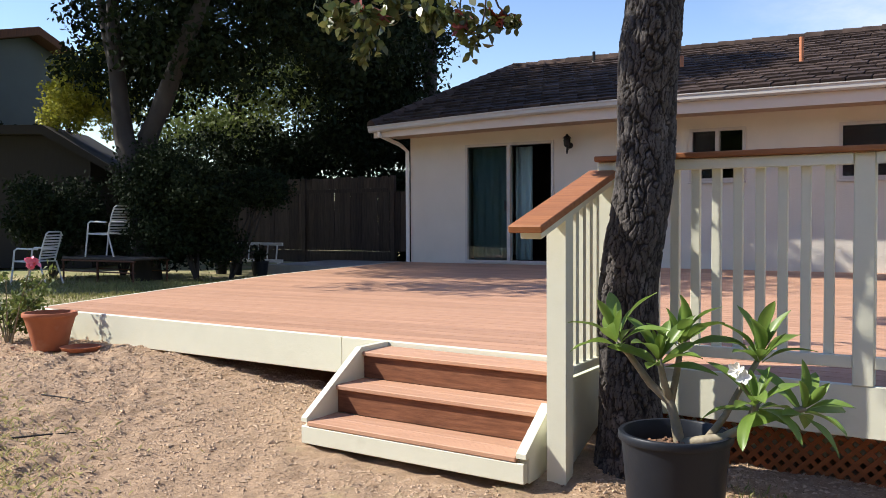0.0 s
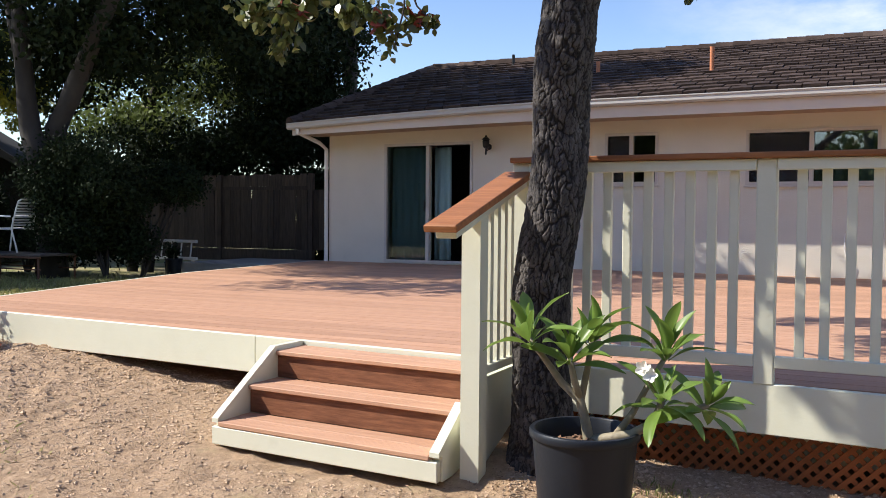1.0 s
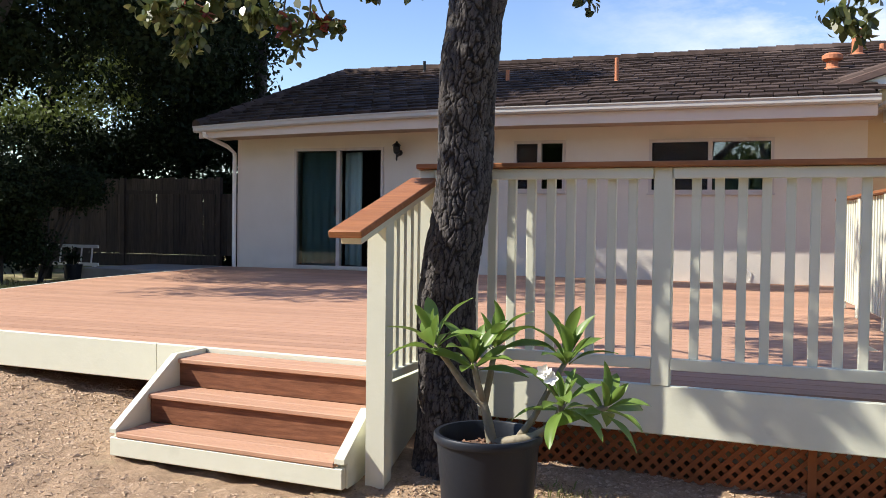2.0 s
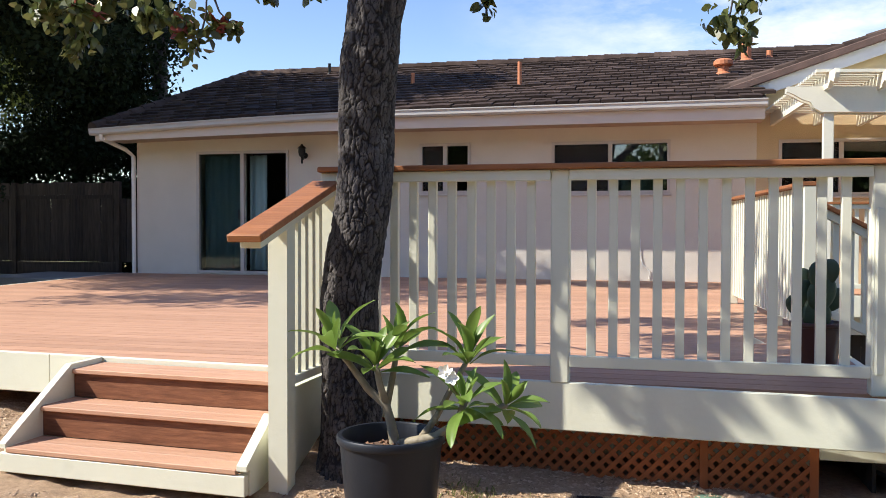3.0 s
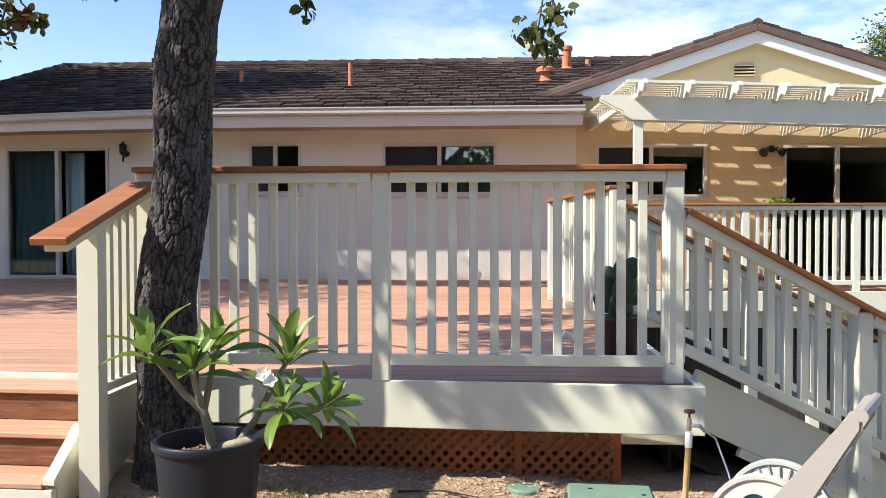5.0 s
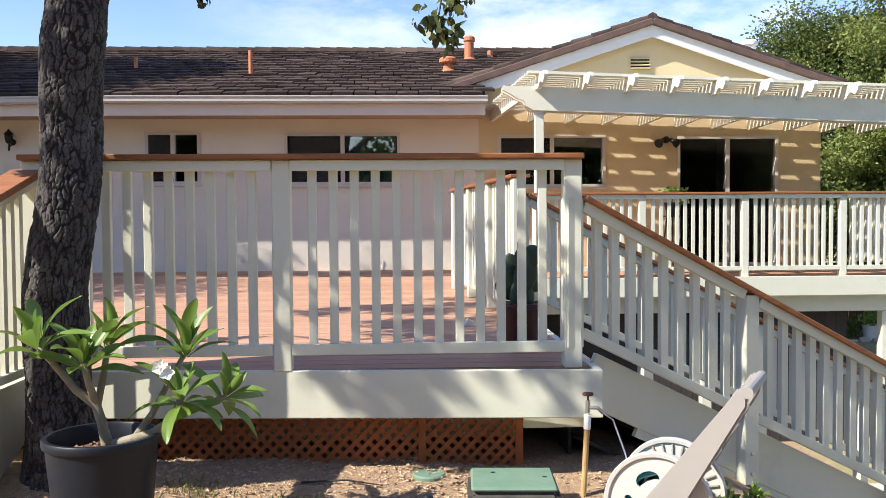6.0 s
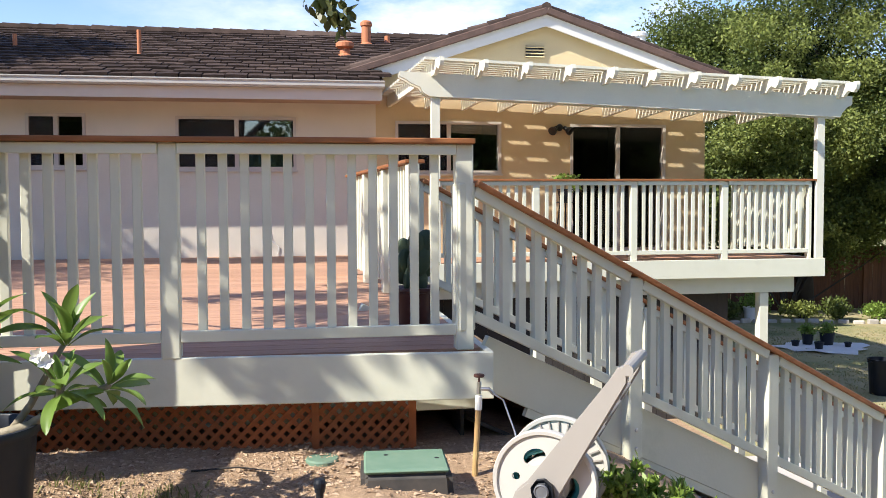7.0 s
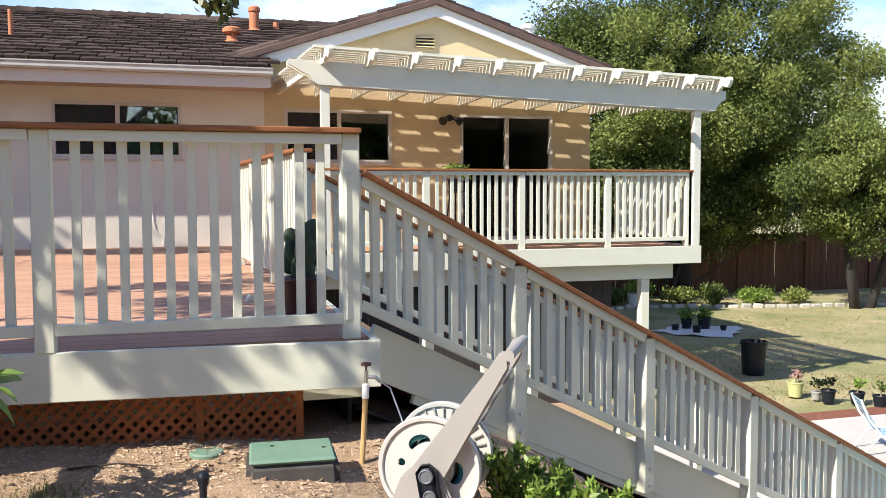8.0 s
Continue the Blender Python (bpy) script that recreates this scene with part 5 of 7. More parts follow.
PLUME = leaf_material("plumeria_leaf", (0.24, 0.34, 0.07), (0.12, 0.21, 0.04), 0.38, 0.34, spec=0.45)
PETAL = material("white_petal", (0.85, 0.83, 0.76), 0.5, other=(0.85, 0.80, 0.55), scale=30, amount=0.3)
TERRA = material("terracotta", (0.40, 0.125, 0.05), 0.75, other=(0.30, 0.085, 0.035), scale=5, amount=0.8, bump=0.2, stain=(0.46, 0.24, 0.15), stain_scale=5, stain_at=0.6)
GREENLID = material("green_plastic", (0.12, 0.215, 0.145), 0.7, other=(0.19, 0.27, 0.195), scale=6, amount=0.7, stain=(0.20, 0.26, 0.17), stain_scale=6, stain_at=0.58)
BLACKBOX = material("dusty_black_plastic", (0.035, 0.035, 0.035), 0.7, other=(0.10, 0.085, 0.07), scale=8, amount=0.8)
REEL = material("beige_plastic", (0.36, 0.33, 0.295), 0.5, other=(0.30, 0.275, 0.245), scale=4, amount=0.4)
REELWHITE = material("white_plastic", (0.55, 0.525, 0.475), 0.45, other=(0.46, 0.435, 0.39), scale=4, amount=0.4)
GREYPLASTIC = material("worn_grey_plastic", (0.10, 0.105, 0.115), 0.45, other=(0.20, 0.20, 0.21), scale=20)
HOSE = material("teal_hose", (0.02, 0.22, 0.24), 0.4)
PIPE = material("rusty_pipe", (0.56, 0.40, 0.17), 0.6, other=(0.32, 0.14, 0.05), scale=14, amount=0.9, stretch=(1, 1, 0.5))


def leaf_mesh(name, length, width, droop, mat, fold=0.18, arch=0.0):
    """A long leaf along +x, broadest past its middle, with a folded midrib, wavy edges and a bending blade."""
    bm = bmesh.new()
    n, rows = 11, []
    for i in range(n + 1):
        u = i / n
        w = width * 0.5 * max(0.05 * (1 - u), math.sin(math.pi * min(1.0, u ** 1.15)) ** 0.72 if 0 < u < 1 else 0.0)
        bendy = arch * math.sin(math.pi * u) * length * 0.12
        x, z = length * u * (1 - 0.12 * abs(droop) * u), -droop * length * u * u * 0.55 + bendy
        ripple = 0.05 * width * math.sin(u * 9.0 + length * 50)
        rows.append([bm.verts.new((x, -w, z + w * fold * 2 + ripple)), bm.verts.new((x, -w * 0.5, z + w * fold * 0.7)), bm.verts.new((x, 0, z)), bm.verts.new((x, w * 0.5, z + w * fold * 0.7)), bm.verts.new((x, w, z + w * fold * 2 - ripple))])
    for a, b in zip(rows, rows[1:]):
        for k in range(4):
            bm.faces.new((a[k], a[k + 1], b[k + 1], b[k]))
    me = bpy.data.meshes.new(name)
    bm.to_mesh(me)
    bm.free()
    me.materials.append(mat)
    for p in me.polygons:
        p.use_smooth = True
    return me


def flower_pot(name, label, x, y, z, r0, r1, h, mat, rim=0.02, soil=True, category="pot", group=""):
    p = thing(name, label, category, (x, y, z), group)
    body = part("body", lathe([(r0, 0.0), (r0 + (r1 - r0) * 0.5, h * 0.5), (r1, h - rim * 1.6), (r1 + rim * 0.5, h - rim * 1.5), (r1 + rim * 0.6, h - rim * 1.3), (r1 + rim * 0.6, h - rim * 0.3), (r1 + rim * 0.4, h), (r1 - 0.008, h), (r1 - 0.012, h - 0.006), (r1 - 0.018, h * 0.79)], 48), mat, p, smooth=True)
    body.data.set_sharp_from_angle(angle=radians(40))
    if soil:
        part("soil", lathe([(r1 - 0.02, h * 0.80), (r1 * 0.6, h * 0.86), (0.02, h * 0.88)], 24), POTSOIL, p)
    return p


def plumeria():
    base = Vector((0.49, -9.88, ground_z(0.49, -9.88) - 0.005))
    p = flower_pot("plant_pot", "large black nursery pot standing on the soil", base.x, base.y, base.z, 0.180, 0.215, 0.455, BLACKPLASTIC, 0.022)
    g9 = random.Random(5)
    chip = mesh_object("bark_chip", box(-0.012, 0.012, -0.005, 0.005, -0.003, 0.003), CHIP)
    for k in range(90):
        c = chip if k == 0 else new("bark_chip", chip.data)
        r, a = 0.185 * math.sqrt(g9.random()), g9.uniform(0, 6.28)
        c.matrix_basis = pose(r * math.cos(a), r * math.sin(a), 0.455 * (0.885 - 0.08 * (r / 0.19) ** 2) + 0.003, g9.uniform(-30, 30), g9.uniform(-30, 30), g9.uniform(0, 360)) @ Matrix.Scale(g9.uniform(0.6, 1.5), 4)
        c.parent = p
    t = thing("plumeria", "plumeria with grey stems, long glossy leaves and white flowers", "plant")
    R, U = Vector((0.995, 0.10, 0)), Vector((0, 0, 1))
    B = Vector((-0.10, 0.995, 0))
    o = Vector((0.505, -9.86, -0.165))

    def at(u, v, w=0.0):
        """u to the side, v up, w deeper, in metres from the stem's foot."""
        return o + R * u + U * v + B * w
    stems = [[(0, -0.06, 0, 0.034), (-0.004, 0.03, 0.0, 0.030), (-0.022, 0.11, 0.0, 0.026), (-0.042, 0.185, 0.0, 0.024), (-0.12, 0.25, 0.0, 0.020), (-0.20, 0.355, 0.0, 0.017), (-0.262, 0.43, 0.0, 0.016)],
             [(-0.038, 0.17, 0.0, 0.022), (-0.066, 0.27, -0.01, 0.018), (-0.083, 0.36, -0.02, 0.016)], [(-0.038, 0.18, 0.0, 0.02), (-0.025, 0.30, 0.06, 0.017), (-0.011, 0.425, 0.09, 0.015)],
             [(0.0, 0.015, 0, 0.030), (0.09, 0.040, -0.02, 0.028), (0.175, 0.065, -0.03, 0.025), (0.265, 0.125, -0.03, 0.022), (0.295, 0.215, -0.04, 0.019)],
             [(0.25, 0.12, -0.02, 0.022), (0.32, 0.150, 0.0, 0.018), (0.40, 0.172, 0.01, 0.016), (0.47, 0.20, 0.01, 0.015)],
             [(0.11, 0.05, 0.0, 0.022), (0.165, 0.13, 0.06, 0.018), (0.215, 0.23, 0.10, 0.016), (0.295, 0.375, 0.12, 0.014)]]
    for i, s in enumerate(stems):
        part("stem", tube([at(a, b, c) for a, b, c, r in s], [r * 0.78 for *_, r in s], 12, wobble=0.15, seed=i), STEMMAT, t, smooth=True)
    kinds = [leaf_mesh("leaf", 0.265, 0.068, 0.08, PLUME, 0.22, 0.5), leaf_mesh("leaf", 0.235, 0.064, 0.18, PLUME, 0.2, 0.6), leaf_mesh("leaf", 0.20, 0.055, -0.12, PLUME, 0.3, 0.2), leaf_mesh("leaf", 0.28, 0.070, 0.26, PLUME, 0.18, 0.7)]
    g = random.Random(3)
    tips = [((-0.262, 0.43, 0.0), (-0.2, 1, -0.1), 13, 0, 68), ((-0.083, 0.36, -0.02), (0.0, 1, -0.15), 14, -6, 72), ((-0.011, 0.425, 0.09), (0.3, 1, 0), 13, 12, 72),
            ((0.295, 0.215, -0.04), (0.0, 1, -0.25), 15, -38, 66), ((0.47, 0.20, 0.01), (0.55, 0.8, -0.2), 14, -34, 62), ((0.295, 0.375, 0.12), (0.1, 1, 0), 15, 6, 72)]
    for (a, b, c), axis, n, lo, hi in tips:
        for k in range(n):
            turn = k * 137.5 + g.uniform(-16, 16)
            rise = lo + 6 + (hi - lo) * (k / (n - 1)) + g.uniform(-8, 8)
            ob = new("leaf", kinds[2] if k > n - 3 else kinds[g.randrange(4)])
            ax = (R * axis[0] + U * axis[1] + B * axis[2]).normalized()
            m = ax.to_track_quat("Z", "Y").to_matrix().to_4x4()
            sc = g.uniform(0.74, 0.97) * (0.8 if k > n - 3 else 1.0)
            ob.matrix_basis = Matrix.Translation(at(a, b, c) - ax * 0.035 * (1 - k / n)) @ m @ pose(0, 0, 0, 0, 0, turn) @ pose(0, 0, 0, 0, -rise, 0) @ pose(0, 0, 0, g.uniform(-25, 25)) @ Matrix.Translation((0.010, 0, 0)) @ Matrix.Scale(sc, 4)
            ob.parent = t
    petal = leaf_mesh("petal", 0.038, 0.026, -0.3, PETAL, 0.25)
    for u, v, w in ((0.232, 0.352, -0.13), (0.256, 0.325, -0.14), (0.245, 0.332, -0.11)):
        fl = part("flower", lathe([(0.002, -0.03), (0.005, 0.0), (0.006, 0.004)], 8), PETAL, t, "white five-petalled flower")
        fl.matrix_basis = Matrix.Translation(at(u, v, w)) @ pose(0, 0, 0, 65 + g.uniform(-15, 15), 0, g.uniform(-30, 30))
        for k in range(5):
            ob = new("petal", petal)
            ob.matrix_basis = pose(0, 0, 0, 0, 0, 72 * k) @ pose(0, 0, 0, 0, -20, 0)
            ob.parent = fl
    part("flower_stalk", tube([at(0.292, 0.215, -0.04), at(0.265, 0.26, -0.08), at(0.240, 0.318, -0.12)], [0.008, 0.006, 0.005], 8), STEMMAT, t)
    return t


plumeria()


def valve_box():
    v = thing("valve_box", "black irrigation valve box with a faded green lid", "valve box", (2.21, -9.40, -0.62))
    v.rotation_euler = (0, 0, radians(-4))
    bm = bmesh.new()
    lo = [(-0.225, -0.19), (0.225, -0.19), (0.225, 0.19), (-0.225, 0.19)]
    hi = [(-0.207, -0.175), (0.207, -0.175), (0.207, 0.175), (-0.207, 0.175)]
    a, b = [bm.verts.new((*p, -0.1)) for p in lo], [bm.verts.new((*p, 0.160)) for p in hi]
    bm.faces.new(a[::-1])
    bm.faces.new(b)
    for k in range(4):
        bm.faces.new((a[k], a[(k + 1) % 4], b[(k + 1) % 4], b[k]))
    bmesh.ops.bevel(bm, geom=list(bm.edges), offset=0.03, segments=3, affect="EDGES")
    part("box", bm, BLACKBOX, v)
    lid = part("lid", add_box(bmesh.new(), -0.196, 0.196, -0.164, 0.164, 0.150, 0.173, 0.010), GREENLID, v, "faded green plastic lid")
    for x in (-0.09, 0.15):
        part("lift_hole", lathe([(0.012, 0.170), (0.012, 0.1735)], 8, Matrix.Translation((x, 0.05 - x * 0.3, 0))), BLACKPLASTIC, lid)
    return v


valve_box()
small = thing("round_valve_box", "small round green irrigation box half buried in soil", "valve box", (1.83, -9.06, ground_z(1.83, -9.06) + 0.0))
part("lid", lathe([(0.085, -0.02), (0.085, 0.018), (0.078, 0.026), (0.01, 0.028)], 24), GREENLID, small)


def sprinkler(x, y, h):
    s = thing("sprinkler_head", "black plastic sprinkler riser standing in the soil", "sprinkler", (x, y, ground_z(x, y)), "sprinkler heads")
    part("riser", lathe([(0.016, -0.05), (0.016, h), (0.022, h), (0.022, h + 0.02)], 12), BLACKPLASTIC, s)
    part("cap", lathe([(0.026, h + 0.02), (0.026, h + 0.04), (0.02, h + 0.055), (0.01, h + 0.058)], 14), BLACKPLASTIC, s)


sprinkler(1.80, -9.80, 0.13)
sprinkler(2.42, -9.93, 0.05)
sprinkler(2.52, -9.86, 0.03)


def standpipe():
    x, y = 2.60, -9.22
    z = ground_z(x, y)
    s = thing("standpipe", "rusty white-capped garden standpipe with a red-handled tap", "tap")
    part("pipe", tube([(x - 0.025, y, z - 0.1), (x, y, -0.255)], 0.0145, 12), PIPE, s, "yellowed rusty pipe")
    part("collar", tube([(x, y, -0.27), (x + 0.002, y, -0.20)], 0.018, 12), WHITE, s)
    part("tap_body", tube([(x + 0.002, y, -0.19), (x + 0.004, y, -0.13)], 0.012, 10), STEEL, s)
    part("spout", tube([(x + 0.004, y, -0.165), (x + 0.05, y - 0.01, -0.165), (x + 0.075, y - 0.012, -0.19)], 0.010, 10), STEEL, s)
    part("handle", lathe([(0.005, -0.13), (0.006, -0.105), (0.026, -0.105), (0.028, -0.098), (0.026, -0.092), (0.005, -0.09)], 12, Matrix.Translation((x + 0.004, y, 0))), TAPRED, s, "rust-red tap handle")
    h = thing("supply_hose", "thin grey supply hose hanging from the tap", "hose")
    part("tube", tube([(x + 0.075, y - 0.012, -0.19), (x + 0.12, y - 0.03, -0.22), (x + 0.16, y - 0.10, -0.36), (x + 0.18, y - 0.2, -0.5), (x + 0.14, y - 0.45, -0.62), (x + 0.10, y - 0.62, -0.60)], 0.0045, 8), STEEL, h)


standpipe()


def hose_reel():
    r = thing("hose_reel", "beige plastic garden hose reel cart with white side discs", "hose reel")
    ax = Vector((0.50, 0.866, 0)).normalized()     # along the drum's axle
    rt = Vector((0.866, -0.50, 0))                 # to the side, square to it
    c = Vector((2.735, -10.05, -0.352))
    m = Matrix((rt, ax, Vector((0, 0, 1)))).transposed().to_4x4()
    m.translation = c

    windows = [(math.radians(q), 0.108, 0.047, 0.033) for q in (112, 232, 352)] + [(math.radians(q), 0.118, 0.016, 0.016) for q in (52, 172, 292)]

    def disc(y0, y1, rad):
        """A flanged disc pierced by oval and round windows, standing square to the axle."""
        bm = bmesh.new()
        seg, rows = 176, 30

        def pierced(q, a):
            for b, dist, along, across in windows:
                px, pz = q * math.cos(a - b) - dist, q * math.sin(a - b)
                if (px / across) ** 2 + (pz / along) ** 2 < 1:
                    return True
            return False
        radii = [0.03 + (rad * 0.90 - 0.03) * k / rows for k in range(rows + 1)] + [rad * 0.92, rad * 0.985, rad]
        lift = [0.0] * (rows + 1) + [-0.011, -0.013, -0.008]
        grid = [[bm.verts.new((math.cos(2 * math.pi * k / seg) * q, y0 + dy, math.sin(2 * math.pi * k / seg) * q)) for k in range(seg)] for q, dy in zip(radii, lift)]
        for i in range(len(radii) - 1):
            for k in range(seg):
                if not pierced((radii[i] + radii[i + 1]) / 2, 2 * math.pi * (k + 0.5) / seg):
                    bm.faces.new((grid[i][k], grid[i][(k + 1) % seg], grid[i + 1][(k + 1) % seg], grid[i + 1][k]))
        for v in [v for v in bm.verts if not v.link_faces]:
            bm.verts.remove(v)
        # draw the rims of the windows out to smooth ovals
        for v in bm.verts:
            q = math.hypot(v.co.x, v.co.z)
            if v.is_boundary and 0.04 < q < rad * 0.89:
                a = math.atan2(v.co.z, v.co.x)
                b, dist, along, across = min(windows, key=lambda w: abs(math.hypot((q * math.cos(a - w[0]) - w[1]) / w[3], q * math.sin(a - w[0]) / w[2]) - 1))
                px, pz = q * math.cos(a - b) - dist, q * math.sin(a - b)
                k = 1 / max(0.3, math.hypot(px / across, pz / along))
                px, pz = dist + px * k, pz * k
                v.co.x, v.co.z = px * math.cos(b) - pz * math.sin(b), px * math.sin(b) + pz * math.cos(b)
        made = bmesh.ops.extrude_face_region(bm, geom=list(bm.faces))
        for v in made["geom"]:
            if isinstance(v, bmesh.types.BMVert):
                v.co.y += y1 - y0 + (0.018 if math.hypot(v.co.x, v.co.z) > rad * 0.95 else 0.0)
        bmesh.ops.transform(bm, matrix=m, verts=bm.verts)
        return bm
    for i, y0 in enumerate((-0.12, 0.13)):
        d = part("side_disc", disc(y0, y0 + 0.008, 0.212), REELWHITE, r, "white flanged side disc with oval windows")
        for k in range(28):
            if i == 1:
                a = 2 * math.pi * k / 28
                part("spoke", add_box(bmesh.new(), 0.145, 0.188, y0 - 0.010, y0 - 0.001, -0.003, 0.003, 0, m @ pose(0, 0, 0, 0, math.degrees(a), 0)), REEL, d)
    # coiled hose on the drum
    pts = []
    for k in range(150):
        a = k * 0.55
        pts.append(m @ Vector((math.cos(a) * 0.13, -0.095 + 0.21 * k / 150, math.sin(a) * 0.13)))
    part("hose_coil", tube(pts, 0.013, 8), HOSE, r, "teal garden hose wound on the drum")
    part("drum", lathe([(0.10, -0.11), (0.10, 0.13)], 24, m @ pose(0, 0, 0, -90, 0, 0)), REELWHITE, r)

    def panel(outline, y0, y1, name, bev=0.008):
        bm = prism(bmesh.new(), outline, "y", y0, y1)
        bmesh.ops.bevel(bm, geom=list(bm.edges), offset=bev, segments=2, affect="EDGES")
        bmesh.ops.transform(bm, matrix=m, verts=bm.verts)
        return part(name, bm, REEL, r)
    for y0 in (-0.185, 0.16):
        panel([(-0.215, -0.31), (-0.14, -0.31), (0.0, -0.185), (0.12, -0.31), (0.20, -0.31), (0.075, -0.03), (0.03, 0.02), (-0.055, 0.02), (-0.10, -0.02)], y0, y0 + 0.03, "side_frame")
        panel([(-0.085, -0.02), (0.045, -0.085), (0.335, 0.43), (0.335, 0.49), (0.30, 0.497), (0.268, 0.445)], y0 + 0.002, y0 + 0.034, "arm")
    part("grip", tube([m @ Vector((0.335, y, 0.482)) for y in (-0.19, -0.1, 0.0, 0.1, 0.19)], 0.022, 12), REEL, r)
    for px, pz in ((0.235, 0.27), (0.275, 0.345), (0.17, 0.16)):
        part("cross_brace", add_box(bmesh.new(), -0.008, 0.008, -0.152, 0.16, -0.03, 0.03, 0.003, m @ pose(px, 0, pz, 0, 35, 0)), REEL, r)
    cr = bmesh.new()
    add_box(cr, -0.042, 0.042, -0.217, -0.19, -0.15, 0.040, 0.026, m @ pose(0.012, 0, 0.0, 0, -10, 0))
    crank = part("crank", cr, BLACKPLASTIC, r, "black folding crank handle")
    for pz, rr in ((-0.004, 0.030), (-0.085, 0.027)):
        part("knob_ring", lathe([(rr * 0.7, 0), (rr, 0), (rr, 0.006), (rr * 0.85, 0.010), (rr * 0.7, 0.006)], 20, m @ Matrix.Translation((0.013 - 0.18 * (pz + 0.005), -0.217, pz)) @ pose(0, 0, 0, 90, 0, 0)), GREYPLASTIC, crank)
    for s in (-1, 1):
        part("wheel", lathe([(0.02, -0.02), (0.075, -0.02), (0.08, 0), (0.075, 0.02), (0.02, 0.02)], 20, m @ Matrix.Translation((-0.16, s * 0.205, -0.27)) @ pose(0, 0, 0, 90, 0, 0)), BLACKPLASTIC, r)
    return r


hose_reel()


def leafy_shoots(name, label, spots, leaf, size=0.038):
    """A low shrub of upright shoots, each ringed with short fleshy leaves."""
    t = thing(name, label, "shrub")
    g = random.Random(5)
    for x, y, h, lean in spots:
        z = ground_z(x, y)
        top = Vector((x + lean[0], y + lean[1], z + h))
        stem = part("shoot", tube([(x, y, z - 0.05), (x + lean[0] * 0.4, y + lean[1] * 0.4, z + h * 0.5), top], [0.008, 0.006, 0.004], 6), STEMMAT, t)
        cl = [(x + lean[0] * k, y + lean[1] * k, z + h * (0.45 + 0.55 * k), 0.035, 0.035, 0.05) for k in (0.25, 0.5, 0.75, 0.95)]
        ob = leaf_cloud("leaves", cl, 150, size, leaf, rng, -1.6, 1.0, 0.1, 0.34, True)
        ob.parent = stem
    return t


g = random.Random(9)
spots = [(3.22 + g.uniform(-0.20, 0.22), -10.08 + g.uniform(-0.16, 0.16), g.uniform(0.16, 0.34), (g.uniform(-0.09, 0.09), g.uniform(-0.09, 0.09))) for _ in range(30)]
leafy_shoots("leafy_shrub", "bright green fleshy-leaved shrub beside the stairs", spots, LEAF_FRESH)
spots = [(3.72 + g.uniform(-0.10, 0.12), -9.98 + g.uniform(-0.1, 0.1), g.uniform(0.08, 0.17), (g.uniform(-0.05, 0.05), g.uniform(-0.05, 0.05))) for _ in range(8)]
leafy_shoots("leafy_shrub", "small bright green shrub at the stair foot", spots, LEAF_FRESH)


def cactus_pot():
    flower_pot("plant_pot", "dark red-brown glazed pot on the deck boards", 2.42, -8.22, 0.0, 0.10, 0.135, 0.26, material("glazed_pot", (0.07, 0.022, 0.016), 0.3), 0.018)
    t = thing("prickly_pear", "dark green prickly pear cactus growing in the pot", "cactus")
    mat = material("cactus_skin", (0.045, 0.075, 0.035), 0.6, other=(0.03, 0.05, 0.025), scale=20, bump=0.3)
    pads = [(2.42, -8.22, 0.30, 0.075, 0), (2.44, -8.24, 0.42, 0.07, 20), (2.38, -8.20, 0.40, 0.065, -25), (2.47, -8.23, 0.53, 0.055, 25), (2.42, -8.25, 0.52, 0.05, -5), (2.34, -8.2, 0.34, 0.06, -60), (2.50, -8.2, 0.38, 0.055, 55), (2.36, -8.19, 0.49, 0.045, -20)]
    for x, y, z, r, tilt in pads:
        r *= 1.08
        bm = bmesh.new()
        bmesh.ops.create_uvsphere(bm, u_segments=14, v_segments=10, radius=1.0)
        bmesh.ops.transform(bm, matrix=pose(x, y, z, 0, tilt, g.uniform(-30, 30)) @ Matrix.Diagonal((r, r * 0.3, r * 1.35, 1)), verts=bm.verts)
        part("pad", bm, mat, t, smooth=True)


cactus_pot()

# a plant on a stand behind the upper railing
stand = thing("plant_stand", "thin black metal plant stand on the upper deck", "stand", (5.26, -2.05, 0.0))
for k in range(3):
    a = 2.1 * k + 0.4
    part("leg", tube([(0.17 * math.cos(a), 0.12 * math.sin(a), 0.0), (0.07 * math.cos(a), 0.06 * math.sin(a), 0.78)], 0.010, 8), BLACKMETAL, stand)
part("shelf", lathe([(0.10, 0.775), (0.12, 0.785), (0.10, 0.795)], 20), BLACKMETAL, stand)
flower_pot("plant_pot", "small dark pot on the plant stand", 5.26, -2.05, 0.796, 0.07, 0.10, 0.17, BLACKPLASTIC, 0.012)
trailer = thing("trailing_plant", "bright green trailing plant in a pot on its stand", "plant")
part("stem", tube([(5.26, -2.05, 0.92), (5.27, -2.05, 1.10)], [0.012, 0.006], 6), STEMMAT, trailer)
crown("foliage", trailer, [(5.26, -2.05, 1.10, 0.21, 0.12, 0.07), (5.40, -2.08, 1.02, 0.09, 0.08, 0.12)], 240, 0.06, LEAF_FRESH, flat=0.0, shell=0.2)

# ---- terracotta pot and rose ----
tp = flower_pot("terracotta_pot", "orange terracotta flower pot standing beside the deck", -4.80, -8.99, ground_z(-4.80, -8.99) - 0.01, 0.125, 0.195, 0.30, TERRA, 0.022, category="pot")
sc = thing("pot_saucer", "terracotta saucer lying on the soil", "saucer", (-4.45, -8.97, ground_z(-4.45, -8.97)))
